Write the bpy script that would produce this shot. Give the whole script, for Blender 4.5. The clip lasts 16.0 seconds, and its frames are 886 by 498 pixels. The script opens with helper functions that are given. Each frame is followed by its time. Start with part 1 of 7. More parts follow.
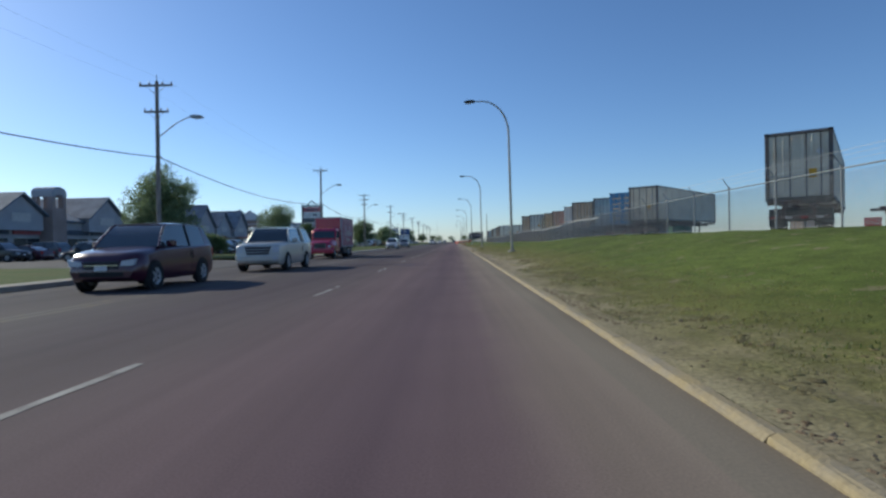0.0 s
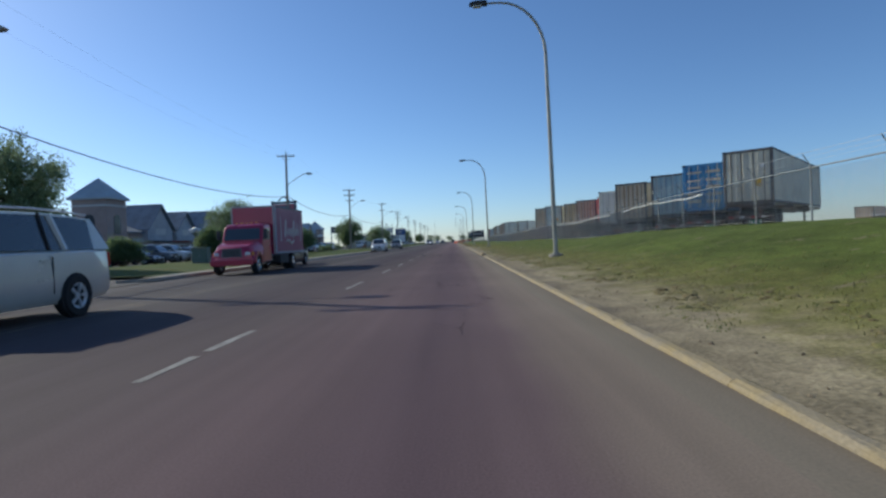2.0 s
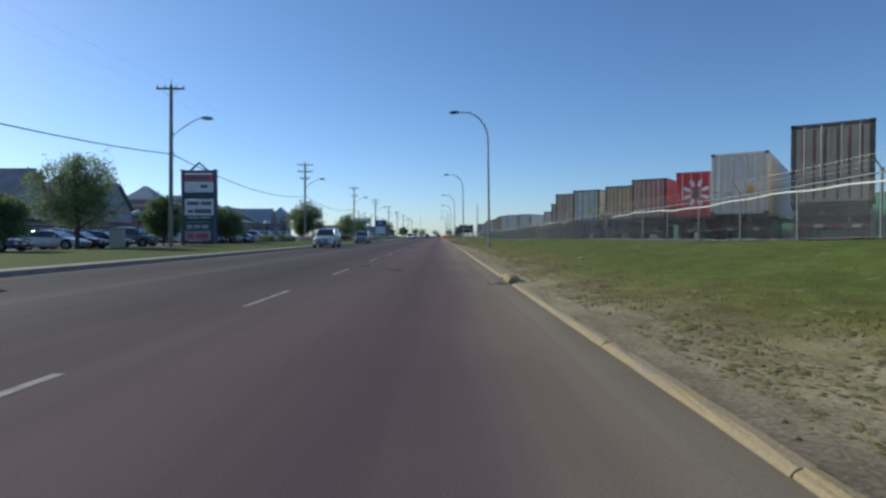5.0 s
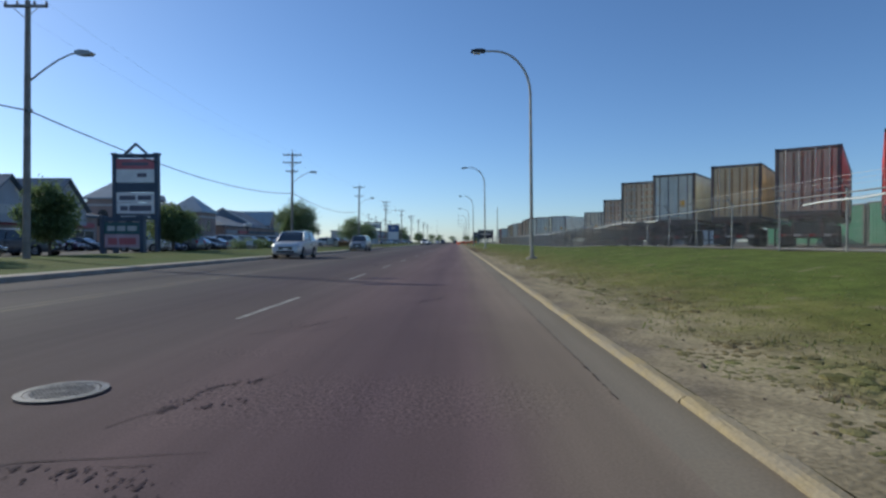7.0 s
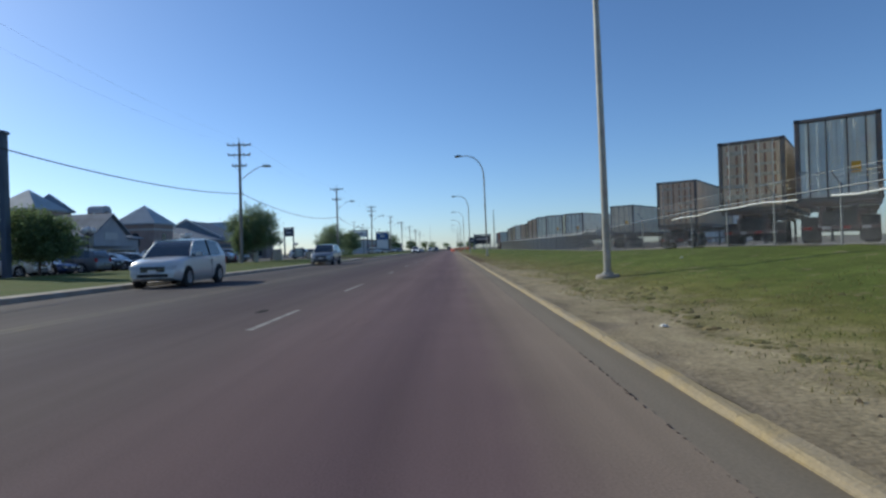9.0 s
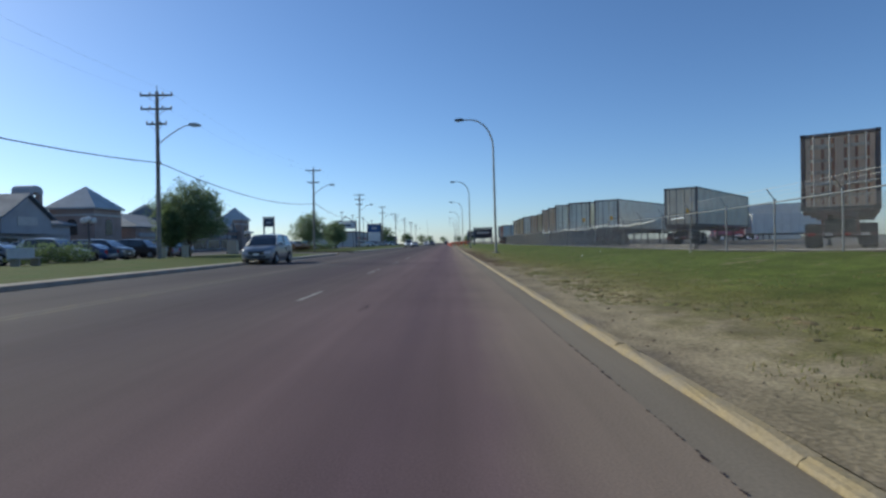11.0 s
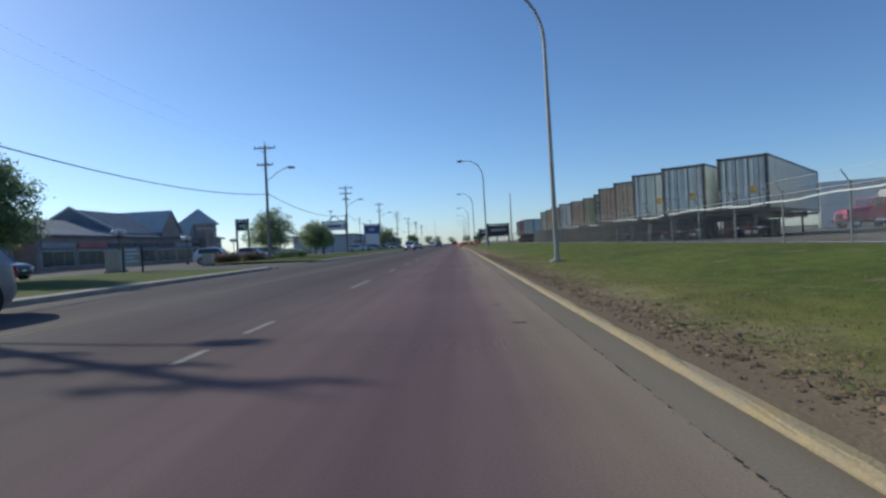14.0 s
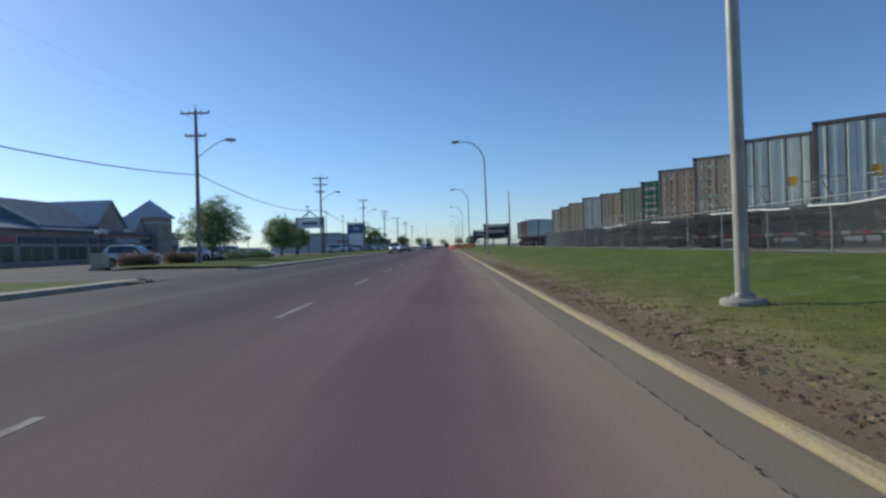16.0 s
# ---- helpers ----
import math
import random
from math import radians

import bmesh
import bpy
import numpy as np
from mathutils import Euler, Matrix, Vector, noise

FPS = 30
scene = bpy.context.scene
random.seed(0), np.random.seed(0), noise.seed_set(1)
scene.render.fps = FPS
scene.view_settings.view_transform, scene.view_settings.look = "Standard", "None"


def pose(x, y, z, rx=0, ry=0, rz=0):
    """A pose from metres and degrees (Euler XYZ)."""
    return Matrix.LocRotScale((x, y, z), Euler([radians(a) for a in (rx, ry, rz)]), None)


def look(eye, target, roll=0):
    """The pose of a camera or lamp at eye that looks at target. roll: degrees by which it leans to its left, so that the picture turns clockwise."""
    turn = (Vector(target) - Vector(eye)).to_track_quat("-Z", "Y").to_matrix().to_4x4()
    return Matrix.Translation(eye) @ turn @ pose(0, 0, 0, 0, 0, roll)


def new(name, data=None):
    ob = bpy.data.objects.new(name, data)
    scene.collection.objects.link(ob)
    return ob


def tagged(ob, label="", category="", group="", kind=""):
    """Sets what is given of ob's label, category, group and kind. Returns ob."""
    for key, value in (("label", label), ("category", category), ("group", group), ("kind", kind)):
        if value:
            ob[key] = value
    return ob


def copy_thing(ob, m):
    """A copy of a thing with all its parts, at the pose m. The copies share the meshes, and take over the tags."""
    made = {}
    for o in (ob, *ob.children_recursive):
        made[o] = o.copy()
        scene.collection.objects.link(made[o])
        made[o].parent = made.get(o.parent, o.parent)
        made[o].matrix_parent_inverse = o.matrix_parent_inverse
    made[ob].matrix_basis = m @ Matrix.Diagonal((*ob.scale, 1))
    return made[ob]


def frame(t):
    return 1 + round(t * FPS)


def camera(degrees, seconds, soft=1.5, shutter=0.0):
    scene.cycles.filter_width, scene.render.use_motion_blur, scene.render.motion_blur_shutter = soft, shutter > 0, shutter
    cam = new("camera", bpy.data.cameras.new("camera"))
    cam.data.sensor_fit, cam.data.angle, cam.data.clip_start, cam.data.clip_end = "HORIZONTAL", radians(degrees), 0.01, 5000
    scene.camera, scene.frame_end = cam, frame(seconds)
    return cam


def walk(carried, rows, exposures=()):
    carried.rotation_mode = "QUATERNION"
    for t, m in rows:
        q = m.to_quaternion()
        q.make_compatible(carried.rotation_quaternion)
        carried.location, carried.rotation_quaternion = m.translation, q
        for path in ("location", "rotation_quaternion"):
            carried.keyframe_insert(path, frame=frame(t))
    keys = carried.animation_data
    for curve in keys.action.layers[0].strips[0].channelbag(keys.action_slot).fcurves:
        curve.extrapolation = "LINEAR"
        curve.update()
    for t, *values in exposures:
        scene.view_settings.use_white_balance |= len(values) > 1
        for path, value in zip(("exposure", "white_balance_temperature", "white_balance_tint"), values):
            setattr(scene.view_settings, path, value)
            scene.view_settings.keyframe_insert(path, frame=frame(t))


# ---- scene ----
cam = camera(76.2, 16.0, soft=2.6)
EYE = 1.1
# seconds, x, y, yaw, pitch, roll (degrees)
ROWS = [
    (0.0, 0.000, 0.000, 1.324, -0.757, -1.298),
    (0.5, -0.015, 4.256, 1.812, -0.807, -0.472),
    (1.0, -0.060, 8.523, 2.047, -0.907, -1.540),
    (1.5, -0.141, 12.790, 1.968, -0.870, -2.075),
    (2.0, -0.268, 17.026, 1.176, -0.776, -2.484),
    (2.5, -0.347, 21.243, 0.375, -0.925, -2.438),
    (3.0, -0.348, 25.466, 0.059, -0.862, -2.723),
    (5.5, 0.096, 46.808, -0.268, -1.402, 0.152),
    (6.0, 0.113, 51.123, 0.604, -1.114, -0.688),
    (6.5, 0.124, 55.203, 0.129, -1.047, -1.314),
    (7.0, 0.091, 59.125, 1.461, -0.747, -0.041),
    (7.5, -0.005, 62.920, 1.301, -0.557, -1.478),
    (8.0, -0.031, 66.789, 0.592, -0.777, -1.889),
    (8.5, -0.037, 70.690, 0.889, -0.426, -1.404),
    (9.0, -0.047, 74.611, 0.832, -0.051, -1.954),
    (9.5, -0.112, 78.445, 0.686, -0.746, -0.739),
    (12.0, 0.005, 98.502, 0.796, -0.606, -1.882),
    (12.5, -0.031, 102.619, 1.200, -0.671, -2.419),
    (13.0, -0.097, 106.676, 0.933, -0.585, -1.740),
    (13.5, -0.072, 110.797, 1.667, -0.621, -1.613),
    (14.0, -0.063, 114.911, 1.459, -0.555, -2.956),
    (14.5, -0.155, 118.803, 0.762, -0.601, -3.314),
    (15.0, -0.218, 122.565, 0.617, -0.688, -2.659),
    (15.5, -0.241, 126.238, 0.533, -0.568, -1.617),
    (16.0, -0.189, 129.934, 0.599, -0.377, -1.839),
]
walk(cam, [(t, pose(x, y, EYE, 0, 0, yaw) @ pose(0, 0, 0, 90 + pitch) @ pose(0, 0, 0, 0, 0, roll)) for t, x, y, yaw, pitch, roll in ROWS], [(0.0, 0.05, 5640, 7.5), (16.0, 0.05, 5640, 7.5)])

# ---- light ----
SUN_EL, SUN_AZ = 28.8, 147.9          # degrees; azimuth counter-clockwise from +x
world = bpy.data.worlds.new("sky")
scene.world = world
world.use_nodes = True
wn = world.node_tree.nodes
sky = wn.new("ShaderNodeTexSky")
sky.sky_type, sky.sun_disc = "NISHITA", False
sky.sun_elevation, sky.sun_rotation = radians(SUN_EL), radians(90.0 - SUN_AZ)
sky.air_density, sky.dust_density, sky.ozone_density = 0.87, 0.34, 4.2
wn["Background"].inputs["Strength"].default_value = 0.107
world.node_tree.links.new(sky.outputs[0], wn["Background"].inputs["Color"])
sun = new("sun", bpy.data.lights.new("sun", "SUN"))
sun.data.energy, sun.data.angle, sun.data.color = 3.3, radians(0.6), (1.0, 0.87, 0.63)
sun_dir = Vector((math.cos(radians(SUN_AZ)) * math.cos(radians(SUN_EL)), math.sin(radians(SUN_AZ)) * math.cos(radians(SUN_EL)), math.sin(radians(SUN_EL))))
sun.matrix_world = look(sun_dir * 200, (0, 0, 0))


# ---- materials ----
def mat(name, colour, rough=0.7, metal=0.0, vary=0.15, scale=3.0, fine=40.0, bump=0.0, second=None, patch=0.5, coat=0.0, emit=0.0, islands=False):
    """A surface with broad blotches, fine grain and a little relief."""
    m = bpy.data.materials.new(name)
    m.use_nodes = True
    nt = m.node_tree
    nd, ln = nt.nodes, nt.links
    bs = nd["Principled BSDF"]
    bs.inputs["Metallic"].default_value = metal
    bs.inputs["Coat Weight"].default_value = coat
    bs.inputs["Coat Roughness"].default_value = 0.08
    tc = nd.new("ShaderNodeTexCoord")
    n1 = nd.new("ShaderNodeTexNoise")
    n1.inputs["Scale"].default_value, n1.inputs["Detail"].default_value = scale, 4
    n2 = nd.new("ShaderNodeTexNoise")
    n2.inputs["Scale"].default_value, n2.inputs["Detail"].default_value = fine, 3
    for n in (n1, n2):
        ln.new(tc.outputs["Object"], n.inputs["Vector"])
    a = nd.new("ShaderNodeMix")
    a.data_type = "RGBA"
    c2 = second if second else tuple(c * (1 - vary) for c in colour)
    a.inputs[6].default_value, a.inputs[7].default_value = (*colour, 1), (*c2, 1)
    rmp = nd.new("ShaderNodeMapRange")
    rmp.inputs[1].default_value, rmp.inputs[2].default_value = patch - 0.13, patch + 0.13
    ln.new(n1.outputs[0], rmp.inputs[0])
    ln.new(rmp.outputs[0], a.inputs[0])
    b = nd.new("ShaderNodeMix")
    b.data_type, b.blend_type = "RGBA", "MULTIPLY"
    b.inputs[0].default_value = 1.0
    g = nd.new("ShaderNodeMapRange")
    g.inputs[3].default_value, g.inputs[4].default_value = 1 - vary * 1.2, 1 + vary * 0.6
    src = n2.outputs[0]
    if islands:
        geo = nd.new("ShaderNodeNewGeometry")
        src = geo.outputs["Random Per Island"]
    ln.new(src, g.inputs[0])
    ln.new(a.outputs[2], b.inputs[6])
    ln.new(g.outputs[0], b.inputs[7])
    ln.new(b.outputs[2], bs.inputs["Base Color"])
    r = nd.new("ShaderNodeMapRange")
    r.inputs[3].default_value, r.inputs[4].default_value = max(rough - 0.1, 0.02), min(rough + 0.1, 1)
    ln.new(n1.outputs[0], r.inputs[0])
    ln.new(r.outputs[0], bs.inputs["Roughness"])
    if bump:
        bp = nd.new("ShaderNodeBump")
        bp.inputs["Strength"].default_value, bp.inputs["Distance"].default_value = bump, 0.02
        ln.new(n2.outputs[0], bp.inputs["Height"])
        ln.new(bp.outputs[0], bs.inputs["Normal"])
    if emit:
        bs.inputs["Emission Color"].default_value = (*colour, 1)
        bs.inputs["Emission Strength"].default_value = emit
    return m


def leaf_mat(name, colour, second):
    m = mat(name, colour, 0.6, vary=0.35, scale=0.7, fine=5, second=second, islands=True)
    nd, ln = m.node_tree.nodes, m.node_tree.links
    bs, out = nd["Principled BSDF"], nd["Material Output"]
    tr = nd.new("ShaderNodeBsdfTranslucent")
    mx = nd.new("ShaderNodeMixShader")
    mx.inputs[0].default_value = 0.6
    ln.new(bs.inputs["Base Color"].links[0].from_socket, tr.inputs["Color"])
    ln.new(bs.outputs[0], mx.inputs[1])
    ln.new(tr.outputs[0], mx.inputs[2])
    ln.new(mx.outputs[0], out.inputs["Surface"])
    return m


def banded(name, stops, rough, fine, bump, spread=0.35, along=0.05, vary=0.25, extra=None):
    """A ground surface whose wear runs along the road: colours at x positions, wandering edges, streaks and grain."""
    m = bpy.data.materials.new(name)
    m.use_nodes = True
    nd, ln = m.node_tree.nodes, m.node_tree.links
    bs = nd["Principled BSDF"]
    bs.inputs["Roughness"].default_value = rough
    bs.inputs["Specular IOR Level"].default_value = 0.15
    tc = nd.new("ShaderNodeTexCoord")
    sep = nd.new("ShaderNodeSeparateXYZ")
    ln.new(tc.outputs["Object"], sep.inputs[0])
    wob = nd.new("ShaderNodeTexNoise")
    wob.inputs["Scale"].default_value, wob.inputs["Detail"].default_value = 0.7, 6
    ln.new(tc.outputs["Object"], wob.inputs["Vector"])
    w2 = nd.new("ShaderNodeMath")
    w2.operation = "MULTIPLY_ADD"
    w2.inputs[1].default_value, w2.inputs[2].default_value = spread * 2, -spread
    ln.new(wob.outputs[0], w2.inputs[0])
    ad = nd.new("ShaderNodeMath")
    ln.new(sep.outputs[0], ad.inputs[0])
    ln.new(w2.outputs[0], ad.inputs[1])
    lo, hi = stops[0][0], stops[-1][0]
    mr = nd.new("ShaderNodeMapRange")
    mr.inputs[1].default_value, mr.inputs[2].default_value = lo, hi
    ln.new(ad.outputs[0], mr.inputs[0])
    cr = nd.new("ShaderNodeValToRGB")
    el = cr.color_ramp.elements
    el[0].position, el[0].color = 0, (*stops[0][1], 1)
    el[1].position, el[1].color = 1, (*stops[-1][1], 1)
    for x, c in stops[1:-1]:
        e = el.new((x - lo) / (hi - lo))
        e.color = (*c, 1)
    ln.new(mr.outputs[0], cr.inputs[0])
    mp = nd.new("ShaderNodeMapping")
    mp.inputs["Scale"].default_value = (1.0, along, 1.0)
    ln.new(tc.outputs["Object"], mp.inputs[0])
    st = nd.new("ShaderNodeTexNoise")
    st.inputs["Scale"].default_value, st.inputs["Detail"].default_value = 3.0, 5
    ln.new(mp.outputs[0], st.inputs["Vector"])
    gr = nd.new("ShaderNodeTexNoise")
    gr.inputs["Scale"].default_value, gr.inputs["Detail"].default_value = fine, 4
    ln.new(tc.outputs["Object"], gr.inputs["Vector"])
    big = nd.new("ShaderNodeTexNoise")
    big.inputs["Scale"].default_value, big.inputs["Detail"].default_value = 0.25, 5
    ln.new(tc.outputs["Object"], big.inputs["Vector"])
    out = cr.outputs[0]
    for tex, amt in ((st, vary), (gr, vary * 1.3), (big, vary * 0.8)):
        g = nd.new("ShaderNodeMapRange")
        g.inputs[1].default_value, g.inputs[2].default_value = 0.25, 0.75
        g.inputs[3].default_value, g.inputs[4].default_value = 1 - amt, 1 + amt
        ln.new(tex.outputs[0], g.inputs[0])
        x = nd.new("ShaderNodeMix")
        x.data_type, x.blend_type = "RGBA", "MULTIPLY"
        x.inputs[0].default_value = 1
        ln.new(out, x.inputs[6])
        ln.new(g.outputs[0], x.inputs[7])
        out = x.outputs[2]
    if extra:  # a second colour in ragged patches
        col, sc, cut = extra
        pn = nd.new("ShaderNodeTexNoise")
        pn.inputs["Scale"].default_value, pn.inputs["Detail"].default_value, pn.inputs["Roughness"].default_value = sc, 6, 0.65
        ln.new(tc.outputs["Object"], pn.inputs["Vector"])
        g = nd.new("ShaderNodeMapRange")
        g.inputs[1].default_value, g.inputs[2].default_value = cut, cut + 0.12
        ln.new(pn.outputs[0], g.inputs[0])
        x = nd.new("ShaderNodeMix")
        x.data_type = "RGBA"
        x.inputs[7].default_value = (*col, 1)
        ln.new(g.outputs[0], x.inputs[0])
        ln.new(out, x.inputs[6])
        out = x.outputs[2]
    ln.new(out, bs.inputs["Base Color"])
    bp = nd.new("ShaderNodeBump")
    bp.inputs["Strength"].default_value, bp.inputs["Distance"].default_value = bump, 0.02
    ln.new(gr.outputs[0], bp.inputs["Height"])
    ln.new(bp.outputs[0], bs.inputs["Normal"])
    return m


# wheel tracks and dust across x; stop -3.1 also has lens vignetting painted in
M_ROAD = banded("asphalt", [(-12.2, (0.137, 0.122, 0.116)), (-10.6, (0.089, 0.078, 0.078)), (-9.2, (0.071, 0.060, 0.064)), (-7.6, (0.105, 0.089, 0.086)), (-6.4, (0.090, 0.074, 0.076)), (-4.6, (0.079, 0.059, 0.065)), (-3.1, (0.118, 0.088, 0.086)), (-1.6, (0.158, 0.108, 0.108)), (-0.5, (0.124, 0.083, 0.090)), (0.2, (0.168, 0.116, 0.113)), (0.7, (0.231, 0.178, 0.139)), (1.2, (0.263, 0.208, 0.154))], 0.9, 60.0, 0.14, 0.22, 0.03, 0.12)
M_GUTTER = banded("gutter_concrete", [(1.1, (0.235, 0.196, 0.148)), (1.4, (0.235, 0.198, 0.146)), (1.7, (0.2, 0.166, 0.115))], 0.9, 45.0, 0.12, 0.12, 0.05, 0.1)
M_GUTTERT = banded("gutter_dust", [(1.1, (0.25, 0.208, 0.152)), (1.45, (0.24, 0.198, 0.142)), (1.7, (0.2, 0.16, 0.11))], 0.9, 45.0, 0.12, 0.12, 0.05, 0.1)
M_GRASS = banded("verge_grass", [(1.6, (0.19, 0.155, 0.11)), (1.95, (0.28, 0.228, 0.142)), (2.5, (0.32, 0.266, 0.16)), (3.1, (0.24, 0.205, 0.1)), (4.3, (0.152, 0.15, 0.04)), (6.0, (0.107, 0.136, 0.026)), (10.5, (0.096, 0.125, 0.026))], 0.95, 25.0, 0.5, 0.75, 0.5, 0.3, ((0.26, 0.21, 0.13), 1.3, 0.6))


def verge_zones(m):
    """Before y = 16, near y = 54 and past y = 114 the turf comes closer to the kerb and the bare soil is darker."""
    nd, ln = m.node_tree.nodes, m.node_tree.links
    bs = nd["Principled BSDF"]
    sep = [n for n in nd if n.type == "SEPXYZ"][0]
    first_add = [l.to_node for l in ln if l.from_node == sep and l.from_socket == sep.outputs[0]][0]
    near = nd.new("ShaderNodeMapRange")
    near.inputs[1].default_value, near.inputs[2].default_value, near.inputs[3].default_value, near.inputs[4].default_value = 16, 24, 1.2, 0
    far = nd.new("ShaderNodeMapRange")
    far.inputs[1].default_value, far.inputs[2].default_value = 110, 119
    zone = nd.new("ShaderNodeMath")
    for a, k in ((near, 0), (far, 1)):
        ln.new(sep.outputs[1], a.inputs[0])
        ln.new(a.outputs[0], zone.inputs[k])
    away = nd.new("ShaderNodeMath")
    away.operation = "SUBTRACT"
    away.inputs[1].default_value = 55.5
    ln.new(sep.outputs[1], away.inputs[0])
    gap = nd.new("ShaderNodeMath")
    gap.operation = "ABSOLUTE"
    ln.new(away.outputs[0], gap.inputs[0])
    lush = nd.new("ShaderNodeMapRange")
    lush.inputs[1].default_value, lush.inputs[2].default_value, lush.inputs[3].default_value, lush.inputs[4].default_value = 3.0, 9.0, 0.75, 0.0
    ln.new(gap.outputs[0], lush.inputs[0])
    both = nd.new("ShaderNodeMath")
    ln.new(zone.outputs[0], both.inputs[0])
    ln.new(lush.outputs[0], both.inputs[1])
    shift = nd.new("ShaderNodeMath")
    shift.operation = "MULTIPLY_ADD"
    shift.inputs[1].default_value = 0.75
    ln.new(both.outputs[0], shift.inputs[0])
    ln.new(sep.outputs[0], shift.inputs[2])
    for l in list(first_add.inputs[0].links):
        ln.remove(l)
    ln.new(shift.outputs[0], first_add.inputs[0])
    bare = nd.new("ShaderNodeMapRange")
    bare.inputs[1].default_value, bare.inputs[2].default_value, bare.inputs[3].default_value, bare.inputs[4].default_value = 2.3, 3.0, 0.85, 0.0
    wob = [n for n in nd if n.type == "TEX_NOISE" and abs(n.inputs["Scale"].default_value - 0.7) < 0.01][0]
    w = nd.new("ShaderNodeMath")
    w.operation = "MULTIPLY_ADD"
    w.inputs[1].default_value = 1.6
    ln.new(wob.outputs[0], w.inputs[0])
    off = nd.new("ShaderNodeMath")
    off.inputs[1].default_value = -0.8
    ln.new(sep.outputs[0], off.inputs[0])
    ln.new(off.outputs[0], w.inputs[2])
    ln.new(w.outputs[0], bare.inputs[0])
    mask = nd.new("ShaderNodeMath")
    mask.operation = "MULTIPLY"
    ln.new(bare.outputs[0], mask.inputs[0])
    ln.new(far.outputs[0], mask.inputs[1])
    grit = nd.new("ShaderNodeTexNoise")
    grit.inputs["Scale"].default_value, grit.inputs["Detail"].default_value = 5, 8
    ramp = nd.new("ShaderNodeValToRGB")
    ramp.color_ramp.elements[0].position, ramp.color_ramp.elements[0].color = 0.35, (0.085, 0.06, 0.04, 1)
    ramp.color_ramp.elements[1].position, ramp.color_ramp.elements[1].color = 0.65, (0.25, 0.182, 0.12, 1)
    ln.new(grit.outputs[0], ramp.inputs[0])
    x = nd.new("ShaderNodeMix")
    x.data_type = "RGBA"
    old = bs.inputs["Base Color"].links[0].from_socket
    ln.new(mask.outputs[0], x.inputs[0])
    ln.new(old, x.inputs[6])
    ln.new(ramp.outputs[0], x.inputs[7])
    ln.new(x.outputs[2], bs.inputs["Base Color"])


verge_zones(M_GRASS)


def ragged_turf(m):
    """Breaks the edge between turf and dust into crisp small clumps."""
    nd, ln = m.node_tree.nodes, m.node_tree.links
    sep = [n for n in nd if n.type == "SEPXYZ"][0]
    shift = [l.to_node for l in ln if l.from_node == sep and l.from_socket == sep.outputs[0] and l.to_node.operation == "MULTIPLY_ADD"][0]
    tex = nd.new("ShaderNodeTexNoise")
    tex.inputs["Scale"].default_value, tex.inputs["Detail"].default_value, tex.inputs["Roughness"].default_value = 1.7, 8, 0.72
    tc = [n for n in nd if n.type == "TEX_COORD"][0]
    ln.new(tc.outputs["Object"], tex.inputs["Vector"])
    amp = nd.new("ShaderNodeMath")
    amp.operation = "MULTIPLY_ADD"
    amp.inputs[1].default_value = 4.2
    amp.inputs[2].default_value = -2.1
    ln.new(tex.outputs[0], amp.inputs[0])
    reach = nd.new("ShaderNodeMapRange")
    reach.inputs[1].default_value, reach.inputs[2].default_value = 2.0, 2.8
    ln.new(sep.outputs[0], reach.inputs[0])
    mul = nd.new("ShaderNodeMath")
    mul.operation = "MULTIPLY"
    ln.new(amp.outputs[0], mul.inputs[0])
    ln.new(reach.outputs[0], mul.inputs[1])
    add = nd.new("ShaderNodeMath")
    ln.new(sep.outputs[0], add.inputs[0])
    ln.new(mul.outputs[0], add.inputs[1])
    for l in list(shift.inputs[2].links):
        ln.remove(l)
    ln.new(add.outputs[0], shift.inputs[2])


ragged_turf(M_GRASS)


def stretches(m):
    """Older, darker asphalt between y = 44 and 72; newer and paler past y = 120."""
    nd, ln = m.node_tree.nodes, m.node_tree.links
    bs = nd["Principled BSDF"]
    sep = [n for n in nd if n.type == "SEPXYZ"][0]
    ramp = nd.new("ShaderNodeValToRGB")
    el = ramp.color_ramp.elements
    el[0].position, el[0].color = 0.0, (0.5, 0.5, 0.5, 1)
    el[1].position, el[1].color = 1.0, (0.55, 0.55, 0.55, 1)
    for y, v in ((36, 0.49), (47, 0.43), (62, 0.42), (74, 0.5), (112, 0.5), (126, 0.56)):
        el.new(y / 200).color = (v, v, v, 1)
    wide = nd.new("ShaderNodeMapRange")
    wide.inputs[2].default_value = 200
    ln.new(sep.outputs[1], wide.inputs[0])
    ln.new(wide.outputs[0], ramp.inputs[0])
    x = nd.new("ShaderNodeMix")
    x.data_type, x.blend_type = "RGBA", "MULTIPLY"
    x.inputs[0].default_value = 1
    dbl = nd.new("ShaderNodeMath")
    dbl.operation = "MULTIPLY"
    dbl.inputs[1].default_value = 2.0
    ln.new(ramp.outputs[0], dbl.inputs[0])
    ln.new(bs.inputs["Base Color"].links[0].from_socket, x.inputs[6])
    ln.new(dbl.outputs[0], x.inputs[7])
    ln.new(x.outputs[2], bs.inputs["Base Color"])


stretches(M_ROAD)


